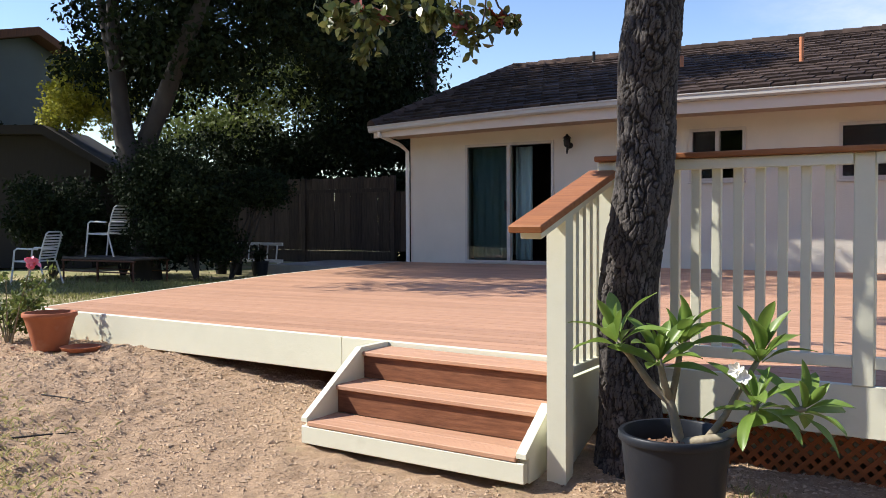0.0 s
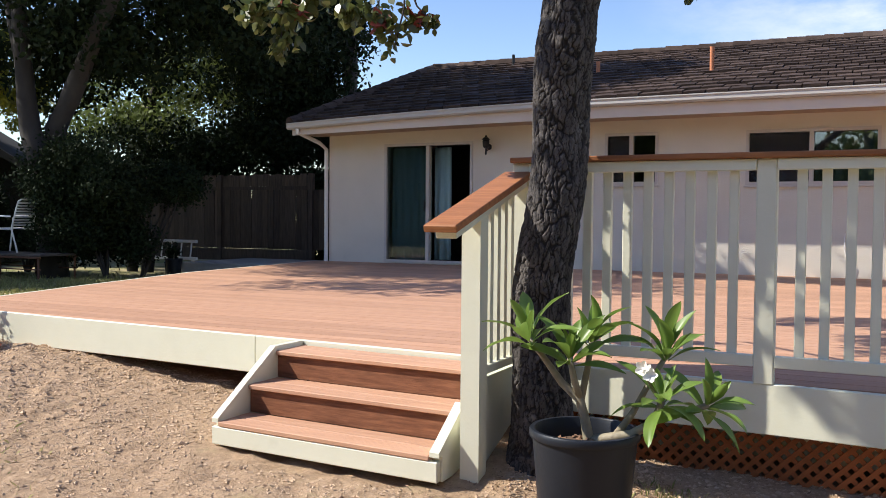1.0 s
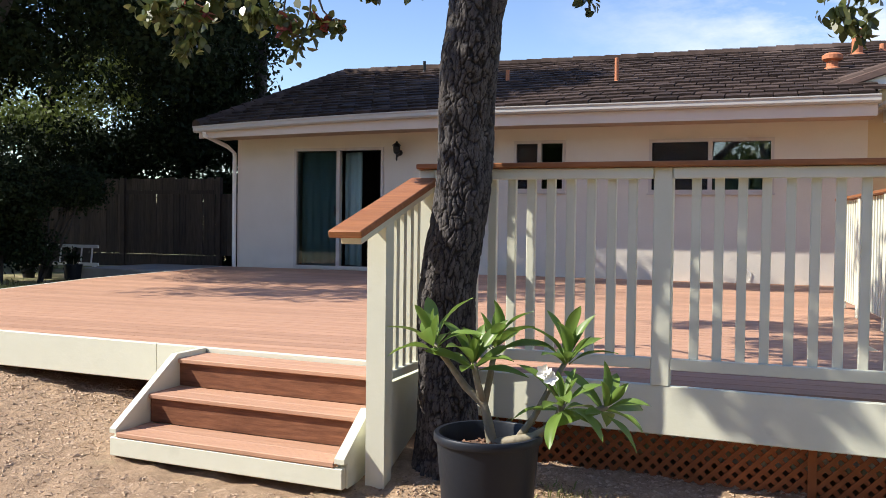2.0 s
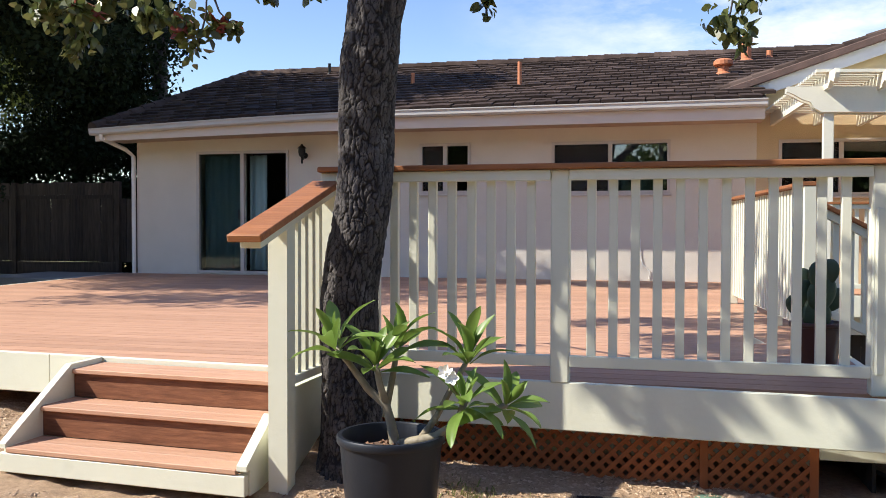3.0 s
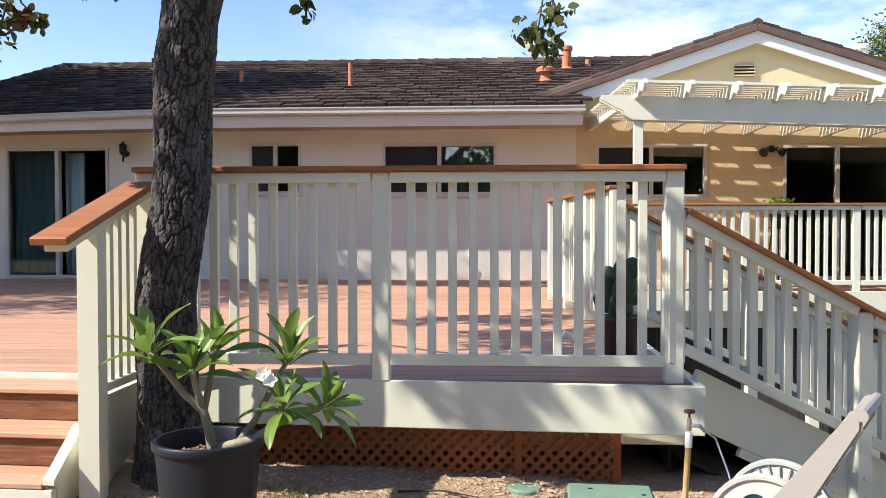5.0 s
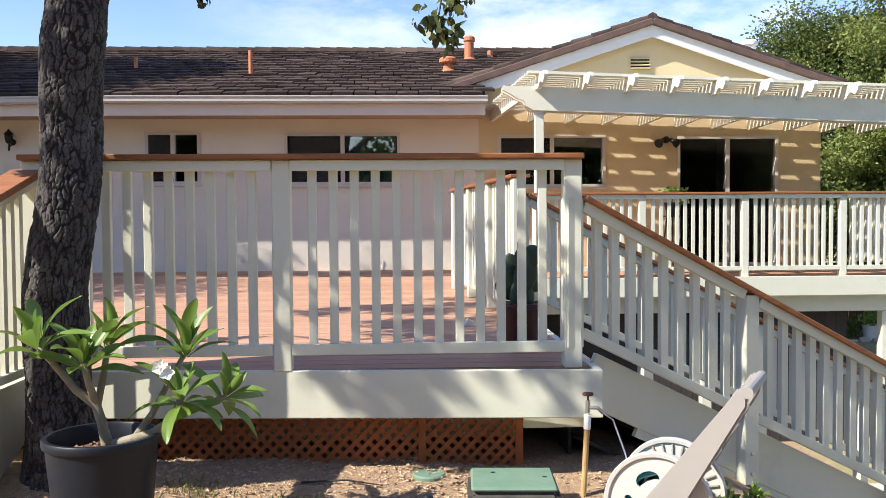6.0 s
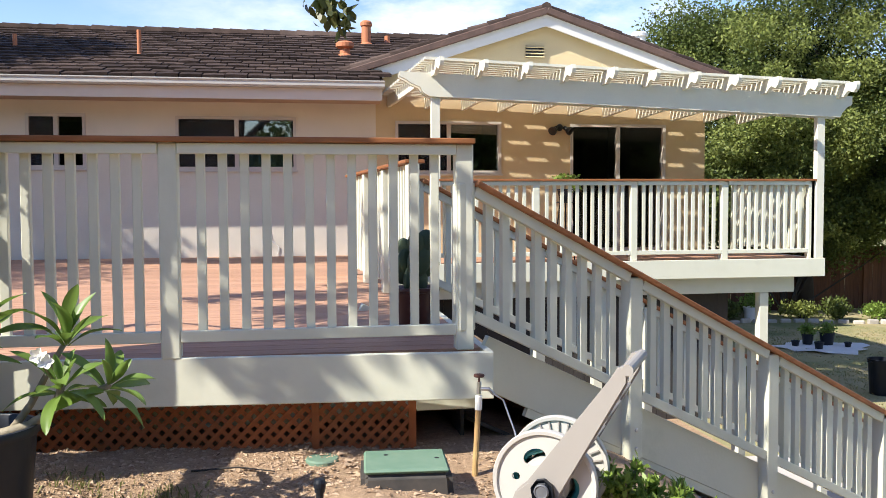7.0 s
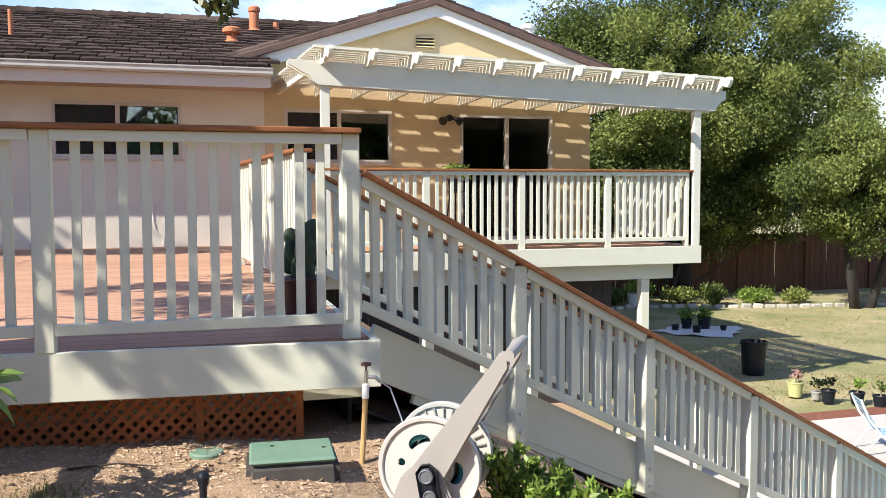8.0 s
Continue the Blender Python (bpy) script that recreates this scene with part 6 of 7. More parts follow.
part("dish", lathe([(0.13, 0.0), (0.155, 0.035), (0.145, 0.035), (0.125, 0.012), (0.01, 0.012)], 28), TERRA, sc)


def rose_bush():
    t = thing("rose_bush", "leggy rose bush with small green leaves and one pink bloom", "plant")
    g2 = random.Random(12)
    x, y = -5.35, -9.0
    z = ground_z(x, y)
    cl = []
    for k in range(12):
        a, l = g2.uniform(0, 6.28), g2.uniform(0.08, 0.36)
        h = g2.uniform(0.25, 0.62)
        tip = (x + math.cos(a) * l, y + math.sin(a) * l, z + h)
        part("cane", tube([(x, y, z - 0.03), (x + math.cos(a) * l * 0.4, y + math.sin(a) * l * 0.4, z + h * 0.6), tip], [0.008, 0.006, 0.003], 6), STEMMAT, t)
        cl += [(*tip, 0.09, 0.09, 0.08), ((x + tip[0]) / 2, (y + tip[1]) / 2, z + h * 0.55, 0.1, 0.1, 0.1)]
    crown("foliage", t, cl, 900, 0.045, LEAF_MID, flat=0.0, shell=0.2)
    bloom = (-4.92, -9.06, 0.44)
    part("cane", tube([(x + 0.05, y, z), (-5.1, -9.03, 0.15), bloom], [0.008, 0.006, 0.004], 6), STEMMAT, t)
    crown("cane_leaves", t, [(-5.1, -9.03, 0.12, 0.10, 0.1, 0.12), (-5.0, -9.05, 0.25, 0.07, 0.07, 0.1)], 120, 0.045, LEAF_MID, shell=0.2)
    crown("bloom", t, [(*bloom, 0.045, 0.045, 0.035)], 60, 0.04, material("pink_petal", (0.75, 0.16, 0.26), 0.5, other=(0.80, 0.35, 0.42), scale=30), shell=0.2, narrow=0.9, label="pink rose bloom")


rose_bush()

# ---- left lawn ----
FENCE = material("weathered_fence", (0.09, 0.063, 0.045), 0.9, other=(0.036, 0.026, 0.019), scale=5, amount=0.9, stretch=(6, 6, 0.7), bump=0.4, bump_scale=20, vary=0.25)
FENCE_RED = material("red_fence", (0.145, 0.062, 0.034), 0.9, other=(0.07, 0.032, 0.02), scale=5, amount=0.8, stretch=(6, 6, 0.7), vary=0.2)
CHAIRWHITE = material("chair_enamel", (0.72, 0.72, 0.70), 0.4, other=(0.58, 0.58, 0.55), scale=8, amount=0.4)


def board_fence(name, label, x0, x1, y, z0, z1, mat, width=0.145, cap=True, kick=True, post_every=2.4, front=-1):
    f = thing(name, label, "fence")
    g3 = random.Random(round(x0 * 10))
    me = [mesh_object("board", box(-width / 2 + 0.004, width / 2 - 0.004, -0.011, 0.011, 0, 1.0), mat) for _ in range(1)]
    proto = me[0]
    first = True
    x = x0
    while x < x1:
        b = proto if first else new("board", proto.data)
        first = False
        h = (z1 - z0) - (0.32 if cap else 0.0) + g3.uniform(-0.02, 0.015) * (0 if cap else 1)
        b.matrix_basis = Matrix.Translation((x + g3.uniform(-0.003, 0.003), y + g3.uniform(-0.004, 0.004), z0 + (0.22 if kick else 0.0))) @ pose(0, 0, 0, 0, g3.uniform(-0.4, 0.4), 0) @ Matrix.Diagonal((1, 1, h - (0.22 if kick else 0.0), 1))
        b.parent = f
        x += width
    p = x0
    while p <= x1 + 0.01:
        part("post", box(p - 0.05, p + 0.05, y - 0.06, y + 0.04, z0 - 0.3, z1 + 0.02), mat, f)
        if p + post_every <= x1 + 0.01:
            q = p + post_every
            if cap:
                part("rail", box(p + 0.052, q - 0.052, y - 0.03, y + 0.02, z1 - 0.32, z1 - 0.24), mat, f)
                for k in range(int(post_every / 0.16)):
                    xx = p + 0.06 + k * 0.158
                    part("upper_board", box(xx, xx + 0.150, y - 0.012, y + 0.008, z1 - 0.238, z1 + g3.uniform(-0.03, 0.03)), mat, f)
            else:
                part("rail", box(p + 0.052, q - 0.052, y - 0.05, y - 0.013, z1 - 0.25, z1 - 0.16), mat, f)
            if kick:
                part("kick_board", box(p + 0.052, q - 0.052, y - 0.03, y + 0.015, z0 - 0.05, z0 + 0.215), mat, f)
        p += post_every
    return f


board_fence("board_fence", "weathered grey-brown board fence with a capped top", -18.5, -8.30, 2.0, -0.12, 1.68, FENCE)
gate = thing("side_gate", "dark weathered board gate between fence and house", "gate")
for k in range(10):
    part("board", box(-8.70 + k * 0.15, -8.556 + k * 0.15, 2.4, 2.42, -0.05, 1.72), FENCE, gate)
part("brace", box(-8.7, -7.2, 2.42, 2.46, 0.3, 0.4), FENCE, gate)
part("brace", box(-8.7, -7.2, 2.42, 2.46, 1.3, 1.4), FENCE, gate)
walkway = tagged(mesh_object("pavement", box(-10.4, -7.46, -0.25, 1.85, -0.30, -0.10, 0.01), CONCRETE), "grey concrete side path along the fence", "path", kind="structure")
board_fence("board_fence", "low grey board fence behind the lawn shrubs", -30.0, -18.5, 0.6, -0.3, 1.5, FENCE, cap=False, kick=False)


def lawn_chair():
    c = thing("lawn_chair", "white metal lawn chair with a slatted strap back", "chair", group="lawn chairs")
    w = 0.27
    for s in (-1, 1):
        y = s * w
        part("side_frame", tube([(0.30, y, 0.0), (0.25, y, 0.36), (0.22, y, 0.60), (0.17, y, 0.635), (-0.20, y, 0.62)], 0.016, 8), CHAIRWHITE, c)
        part("back_leg", tube([(-0.34, y, 0.0), (-0.22, y, 0.40), (-0.12, y, 0.40), (0.25, y, 0.42)], 0.016, 8), CHAIRWHITE, c)
        part("back_stile", tube([(-0.20, y * 0.94, 0.40), (-0.30, y * 0.94, 0.75), (-0.34, y * 0.90, 0.88)], 0.014, 8), CHAIRWHITE, c)
    part("back_top", tube([(-0.34, -w * 0.9, 0.88), (-0.355, -w * 0.7, 0.915), (-0.355, w * 0.7, 0.915), (-0.34, w * 0.9, 0.88)], 0.014, 8), CHAIRWHITE, c)
    for k in range(9):
        z = 0.47 + 0.048 * k
        x = -0.22 - 0.14 * (k / 8)
        part("back_slat", box(x - 0.006, x + 0.006, -w * 0.93, w * 0.93, z - 0.014, z + 0.014), CHAIRWHITE, c)
    for k in range(8):
        x = -0.17 + 0.055 * k
        part("seat_slat", box(x - 0.019, x + 0.019, -w * 0.98, w * 0.98, 0.405 + 0.002 * k, 0.415 + 0.002 * k), CHAIRWHITE, c)
    return c


ch = lawn_chair()
ch.matrix_basis = pose(-12.35, -3.95, ground_z(-12.35, -3.95), 0, 0, 205)
copy_thing(ch, pose(-11.95, -2.75, 0.13, 0, 0, 190))


def low_frame():
    """An old low bed-like frame with a dark sagging top."""
    t = thing("garden_cot", "old low cot frame with rusty legs and dark mesh top", "cot")
    x0, x1, y0, y1, z = -12.9, -10.9, -3.05, -2.3, 0.10
    part("top", box(x0, x1, y0, y1, z - 0.02, z + 0.02, 0.01), material("old_mesh", (0.09, 0.075, 0.065), 0.8, other=(0.05, 0.04, 0.035), scale=15), t)
    for a, b in (((x0, y0), (x1, y0)), ((x0, y1), (x1, y1))):
        part("rail", tube([(*a, z - 0.04), (*b, z - 0.04)], 0.018, 8), FENCE_RED, t)
        part("stretcher", tube([(*a, z - 0.24), (*b, z - 0.24)], 0.012, 8), FENCE_RED, t)
    for x in (x0 + 0.05, (x0 + x1) / 2, x1 - 0.05):
        for y in (y0, y1):
            part("leg", tube([(x, y, z - 0.03), (x, y, ground_z(x, y) - 0.03)], 0.018, 8), FENCE_RED, t)


low_frame()


def ladder():
    l = thing("ladder", "white metal ladder lying on its edge by the fence", "ladder")
    y = 0.1
    x0, x1 = -11.6, -10.3
    for z in (0.29, -0.05):
        part("stile", box(x0, x1, y - 0.02, y + 0.02, z - 0.03, z + 0.03, 0.005), CHAIRWHITE, l)
    for k in range(5):
        x = x0 + 0.12 + k * 0.25
        part("rung", tube([(x, y, -0.05), (x + 0.04, y, 0.29)], 0.016, 8), CHAIRWHITE, l)
    for x in (x0 + 0.1, x1 - 0.1):
        part("foot", box(x - 0.03, x + 0.03, y - 0.03, y + 0.03, ground_z(x, y) - 0.02, -0.081), CHAIRWHITE, l)


ladder()
for i, (x, y, r, h) in enumerate(((-11.1, -0.4, 0.14, 0.26), (-10.7, -0.2, 0.12, 0.22), (-10.35, -0.5, 0.16, 0.30), (-11.6, -0.3, 0.13, 0.24))):
    z = max(ground_z(x, y), -9)
    flower_pot("plant_pot", "black nursery pot standing near the fence", x, y, z, r * 0.8, r, h, BLACKPLASTIC, 0.015, group="nursery pots")
    pl = thing("pot_plant", "small dark green potted plant near the fence", "plant", group="pot plants")
    part("stem", tube([(x, y, z + h * 0.7), (x + 0.02, y, z + h + 0.2)], [0.012, 0.005], 6), STEMMAT, pl)
    crown("foliage", pl, [(x, y, z + h + 0.15, 0.13, 0.13, 0.16)], 160, 0.07, LEAF_DARK, flat=-0.3, shell=0.2)

# neighbouring house beyond the trees
nb = thing("neighbour_house", "pale blue-grey neighbouring house with a brown tiled roof", "house")
BLUEWALL = material("blue_grey_wall", (0.105, 0.13, 0.13), 0.85, other=(0.085, 0.105, 0.11), scale=2)
part("wall", box(-36.0, -22.5, -3.9, 3.9, -0.5, 4.52), BLUEWALL, nb)
part("gable", prism(bmesh.new(), [(-3.9, 4.523), (3.9, 4.523), (3.9, 5.78), (2.9, 6.24)], "x", -35.98, -22.52), BLUEWALL, nb)
part("roof", prism(bmesh.new(), [(-4.4, 4.42), (2.9, 6.26), (4.5, 5.52), (4.5, 5.74), (2.9, 6.50), (-4.4, 4.66)], "x", -36.6, -22.0), FENCE_RED, nb)

SHED = material("shed_timber", (0.028, 0.024, 0.021), 0.9, other=(0.018, 0.015, 0.013), scale=5, stretch=(6, 6, 0.7))
shed = thing("garden_shed", "dark timber garden shed with a sloping roof", "shed")
sm = pose(-17.0, -0.9, -0.3, 0, 0, 31)
part("wall", add_box(bmesh.new(), -2.2, 1.4, 0.0, 2.0, 0.0, 2.2, 0, sm), SHED, shed)
bm = prism(bmesh.new(), [(-2.6, 3.25), (0.45, 3.25), (2.1, 2.25), (2.1, 2.1), (0.4, 3.05), (-2.6, 3.05)], "y", -0.3, 2.3)
bmesh.ops.transform(bm, matrix=sm, verts=bm.verts)
part("roof", bm, SHED, shed)
bm = prism(bmesh.new(), [(-2.2, 2.2), (1.4, 2.2), (1.4, 2.45), (0.4, 3.04), (-2.2, 3.04)], "y", 0.02, 1.98)
bmesh.ops.transform(bm, matrix=sm, verts=bm.verts)
part("upper_wall", bm, SHED, shed)

# ---- pool garden on the right ----
PAVING = material("pool_paving", (0.52, 0.48, 0.43), 0.85, other=(0.44, 0.40, 0.36), scale=3, amount=0.7, bump=0.3)
MULCH = material("red_mulch", (0.24, 0.085, 0.045), 0.95, other=(0.14, 0.05, 0.03), scale=18, amount=1.0, bump=1.0, bump_scale=50)
STONE = material("pale_edging", (0.48, 0.44, 0.38), 0.9, other=(0.36, 0.33, 0.28), scale=8, amount=0.8, bump=0.4, vary=0.15)
paving = tagged(mesh_object("pavement", box(6.2, 16.0, -12.0, -3.95, YARD - 0.1, YARD + 0.03, 0.01), PAVING), "pale concrete paving round the pool", "paving", kind="structure")
mulch = tagged(mesh_object("mulch_strip", box(8.6, 15.5, -3.94, -3.60, YARD - 0.1, YARD + 0.035, 0.01), MULCH), "strip of red-brown bark mulch beside the lawn", "mulch", kind="stuff")
curb = thing("stone_edging", "curved row of pale edging stones along the flower bed", "edging")
line = [(11.4, 6.9), (13.0, 7.15), (14.4, 6.95), (15.7, 6.4), (16.9, 6.05), (18.2, 5.9), (19.6, 5.5)]
stone = None
for (xa, ya), (xb, yb) in zip(line, line[1:]):
    n = int(math.hypot(xb - xa, yb - ya) / 0.30)
    for k in range(n):
        u = (k + 0.5) / n
        ob = part("edging_stone", box(-0.13, 0.13, -0.06, 0.06, -0.05, 0.095, 0.025), STONE, curb) if stone is None else new("edging_stone", stone.data)
        stone = stone or ob
        ob.parent = curb
        ob.matrix_basis = pose(xa + (xb - xa) * u, ya + (yb - ya) * u, YARD + g.uniform(-0.02, 0.02), g.uniform(-3, 3), g.uniform(-3, 3), math.degrees(math.atan2(yb - ya, xb - xa)) + g.uniform(-5, 5))
board_fence("garden_fence", "red-brown board fence behind the flower bed, in shade", 10.5, 25.0, 9.4, YARD - 0.05, YARD + 1.8, FENCE_RED, cap=False, kick=False)
for i, (x, y, h) in enumerate(((12.6, 7.8, 0.5), (13.6, 7.9, 0.7), (14.6, 7.6, 0.45), (15.5, 7.2, 0.6), (16.6, 6.9, 0.45), (17.6, 6.8, 0.4), (12.0, 7.6, 0.8))):
    shrub("flower_bed_plant", "low green flower-bed plant behind the edging", [(x + g.uniform(-0.3, 0.3), y + g.uniform(-0.2, 0.2), YARD + h * 0.5, 0.35, 0.28, h * 0.5) for _ in range(3)], 800, 0.09, (LEAF_MID, LEAF_FRESH, LEAF_LIGHT)[i % 3], (x, y, YARD - 0.05), flat=-1.2, group="flower bed plants")
wp = flower_pot("plant_pot", "white pot at the corner of the flower bed", 13.2, 7.5, YARD, 0.16, 0.2, 0.36, WHITE, 0.02)
# ground sheet with pots
sheet = bmesh.new()
prev = [sheet.verts.new((12.45 + math.cos(a) * (0.95 + 0.12 * math.sin(3 * a) + 0.13 * math.sin(7 * a + 1)), 3.15 + math.sin(a) * (0.75 + 0.1 * math.cos(4 * a) + 0.12 * math.cos(9 * a)), YARD + 0.025 + 0.02 * math.sin(5 * a))) for a in [k * 2 * math.pi / 22 for k in range(22)]]
mid = sheet.verts.new((12.45, 3.15, YARD + 0.035))
for k in range(22):
    sheet.faces.new((prev[k], prev[(k + 1) % 22], mid))
sh = mesh_object("plastic_sheet", sheet, WHITE)
sh.modifiers.new("thick", "SOLIDIFY").thickness = 0.01
tagged(sh, "crumpled white plastic sheet on the lawn", "sheet")
for i, (x, y, r, h) in enumerate(((12.3, 3.5, 0.12, 0.22), (12.65, 3.35, 0.15, 0.26), (12.15, 2.85, 0.09, 0.15), (12.9, 3.0, 0.07, 0.10), (11.9, 3.3, 0.08, 0.12))):
    flower_pot("plant_pot", "black nursery pot standing on the white sheet", x, y, YARD + 0.04, r * 0.8, r, h, BLACKPLASTIC, 0.015, group="nursery pots")
    if i < 2:
        pl = thing("pot_plant", "bushy green potted plant on the sheet", "plant", group="pot plants")
        part("stem", tube([(x, y, YARD + h * 0.7), (x, y, YARD + h + 0.25)], [0.015, 0.006], 6), STEMMAT, pl)
        crown("foliage", pl, [(x, y, YARD + h + 0.12, 0.20, 0.20, 0.14)], 420, 0.06, LEAF_FRESH, flat=-0.3, shell=0.2)


def yard_bin():
    b = thing("garden_tub", "large black plastic tub standing on the dry lawn", "tub", (10.75, -1.05, YARD))
    part("body", lathe([(0.175, 0.0), (0.205, 0.50), (0.22, 0.50), (0.22, 0.56), (0.205, 0.56), (0.17, 0.1), (0.02, 0.08)], 30), BLACKPLASTIC, b)
    for s in (-1, 1):
        part("handle", tube([(s * 0.21, -0.06, 0.52), (s * 0.25, 0, 0.53), (s * 0.21, 0.06, 0.52)], 0.012, 8), BLACKPLASTIC, b)


yard_bin()
PINK_LEAF = material("pink_succulent", (0.38, 0.20, 0.17), 0.6, other=(0.22, 0.24, 0.14), scale=10)
YELLOW = material("yellow_glaze", (0.50, 0.50, 0.22), 0.5, other=(0.44, 0.43, 0.19), scale=8)
for i, (x, y, r, h, m2, lab) in enumerate(((10.27, -2.72, 0.115, 0.22, YELLOW, "pale yellow pot on the lawn's edge"), (10.42, -2.98, 0.07, 0.12, CONCRETE, "small grey pot on the lawn's edge"), (10.47, -3.17, 0.10, 0.18, BLACKPLASTIC, "black pot on the lawn's edge"),
                                     (10.80, -3.36, 0.10, 0.17, BLACKPLASTIC, "black pot on the lawn's edge"), (10.98, -3.60, 0.10, 0.16, BLACKPLASTIC, "black pot on the lawn's edge"))):
    flower_pot("plant_pot", lab, x, y, YARD + 0.03, r * 0.78, r, h, m2, 0.014, group="edge pots")
    pl = thing("pot_plant", ("pinkish succulent in its pot", "sprig in a small pot", "dark-leaved plant on a thin stem", "green leafy plant in its pot", "green leafy plant in its pot")[i], "plant", group="pot plants")
    top = YARD + 0.03 + h
    part("stem", tube([(x, y, top - 0.06), (x + 0.02, y, top + 0.14)], [0.012, 0.005], 6), STEMMAT, pl)
    crown("foliage", pl, [(x + 0.02, y, top + 0.11, 0.10, 0.10, 0.07)], 70, 0.06, (PINK_LEAF, LEAF_DARK, LEAF_DARK, LEAF_FRESH, LEAF_MID)[i], flat=-0.3, shell=0.3)


def sun_lounger():
    l = thing("pool_chair", "folding pool chair with white frame and blue plaid straps", "chair")
    BLUE = material("blue_plaid_webbing", (0.05, 0.24, 0.40), 0.7, other=(0.55, 0.62, 0.62), scale=12, amount=1.0)
    x, y, z = 9.32, -5.35, YARD + 0.04
    m = pose(x, y, z, 0, 0, -25) @ Matrix.Scale(0.66, 4)
    for s in (-0.27, 0.27):
        part("frame", tube([m @ Vector(p) for p in ((-0.28, s, 0.0), (-0.05, s, 0.32), (0.55, s, 0.36), (0.75, s, 0.0))], 0.014, 8), CHAIRWHITE, l)
        part("back_frame", tube([m @ Vector(p) for p in ((0.0, s, 0.33), (-0.22, s, 0.62), (-0.36, s, 0.95))], 0.014, 8), CHAIRWHITE, l)
    for k in range(7):
        part("seat_strap", add_box(bmesh.new(), 0.02 + 0.075 * k, 0.08 + 0.075 * k, -0.27, 0.27, 0.335, 0.343, 0, m), BLUE, l)
        u = k / 6
        part("back_strap", add_box(bmesh.new(), -0.005, 0.005, -0.27, 0.27, -0.03, 0.03, 0, m @ Matrix.Translation((-0.04 - 0.31 * u, 0, 0.40 + 0.52 * u)) @ pose(0, 0, 0, 0, -30, 0)), BLUE, l)


sun_lounger()
pool = thing("pool", "blue swimming pool set in the paving", "pool", kind="structure")
part("water", box(7.6, 14.5, -11.0, -5.9, YARD + 0.031, YARD + 0.036), material("pool_water", (0.05, 0.30, 0.42), 0.05), pool)
part("coping", box(7.4, 14.7, -5.88, -5.6, YARD + 0.031, YARD + 0.06, 0.01), STONE, pool)
rb = thing("neighbour_house", "distant white house with a red tiled roof", "house")
part("wall", box(33.0, 39.0, 14.0, 18.0, YARD - 1, 0.3), WHITE, rb)
part("roof", prism(bmesh.new(), [(13.4, 0.2), (16.0, 1.5), (18.6, 0.2)], "x", 32.4, 39.6), material("red_roof_tile", (0.42, 0.16, 0.10), 0.8), rb)

# ---- litter and grass ----
CLOD = material("soil_clod", (0.56, 0.41, 0.27), 0.95, other=(0.40, 0.27, 0.18), scale=14, amount=0.9, vary=0.14, island=True)
DRYLEAF = material("dry_leaf_litter", (0.34, 0.22, 0.125), 0.8, other=(0.13, 0.07, 0.04), scale=10, vary=0.4, island=True)
GRASS = leaf_material("thin_grass", (0.16, 0.19, 0.05), (0.34, 0.30, 0.14), 0.6, 0.3)


def scatter_clods(n):
    g4 = np.random.default_rng(3)
    vs, fs = [], []
    for _ in range(n):
        x = g4.uniform(-7.0, 3.4)
        y = front_y(x) + 0.30 - abs(g4.normal(0, 1.6))
        if y < -13.2 or (-1.75 < x < -0.05 and y > -9.8) or math.hypot(x - 0.49, y + 9.88) < 0.22:
            continue
        s = 0.0035 + 0.014 * g4.random() ** 4
        if g4.random() < 0.03:
            s *= 1.6
        z = ground_z(x, y) + lumps(x, y)
        b = len(vs)
        a = g4.uniform(0, 6.28)
        for dx, dy, dz in ((1, 0, 0), (-0.3, 0.9, 0), (-0.8, -0.7, 0.1), (0.1, 0.1, 0.9), (0.0, 0.0, -0.7)):
            k = s * g4.uniform(0.7, 1.3)
            vs.append((x + k * (dx * math.cos(a) - dy * math.sin(a)), y + k * (dx * math.sin(a) + dy * math.cos(a)), z + 0.1 * s + k * dz * 0.5))
        fs += [(b, b + 1, b + 3), (b + 1, b + 2, b + 3), (b + 2, b, b + 3), (b + 1, b, b + 4), (b + 2, b + 1, b + 4), (b, b + 2, b + 4)]
    me = bpy.data.meshes.new("soil_clods")
    me.from_pydata(vs, [], fs)
    me.materials.append(CLOD)
    return tagged(new("soil_clods", me), "loose clods and crumbs of dry brown soil", "soil", kind="stuff")


scatter_clods(80000)


def lie(x, y):
    return ground_z(x, y) + lumps(x, y)


def scatter_litter(name, label, n, spots, size, mat):
    g5 = np.random.default_rng(8)
    vs, fs = [], []
    for _ in range(n):
        cx, cy, rx, ry = spots[g5.integers(len(spots))]
        x, y = cx + g5.normal() * rx, cy + g5.normal() * ry
        z = lie(x, y) + 0.008
        a, s = g5.uniform(0, 6.28), size * g5.uniform(0.5, 1.4)
        t1, t2 = g5.normal(0, 0.25), g5.normal(0, 0.25)
        b = len(vs)
        for u, v in ((-1, 0), (0, 0.42), (1, 0), (0, -0.42)):
            vs.append((x + s * (u * math.cos(a) - v * math.sin(a)), y + s * (u * math.sin(a) + v * math.cos(a)), z + s * (u * t1 + v * t2) + s * 0.15 * abs(u)))
        fs.append((b, b + 1, b + 2, b + 3))
    me = bpy.data.meshes.new(name)
    me.from_pydata(vs, [], fs)
    me.materials.append(mat)
    return tagged(new(name, me), label, "litter", kind="stuff")


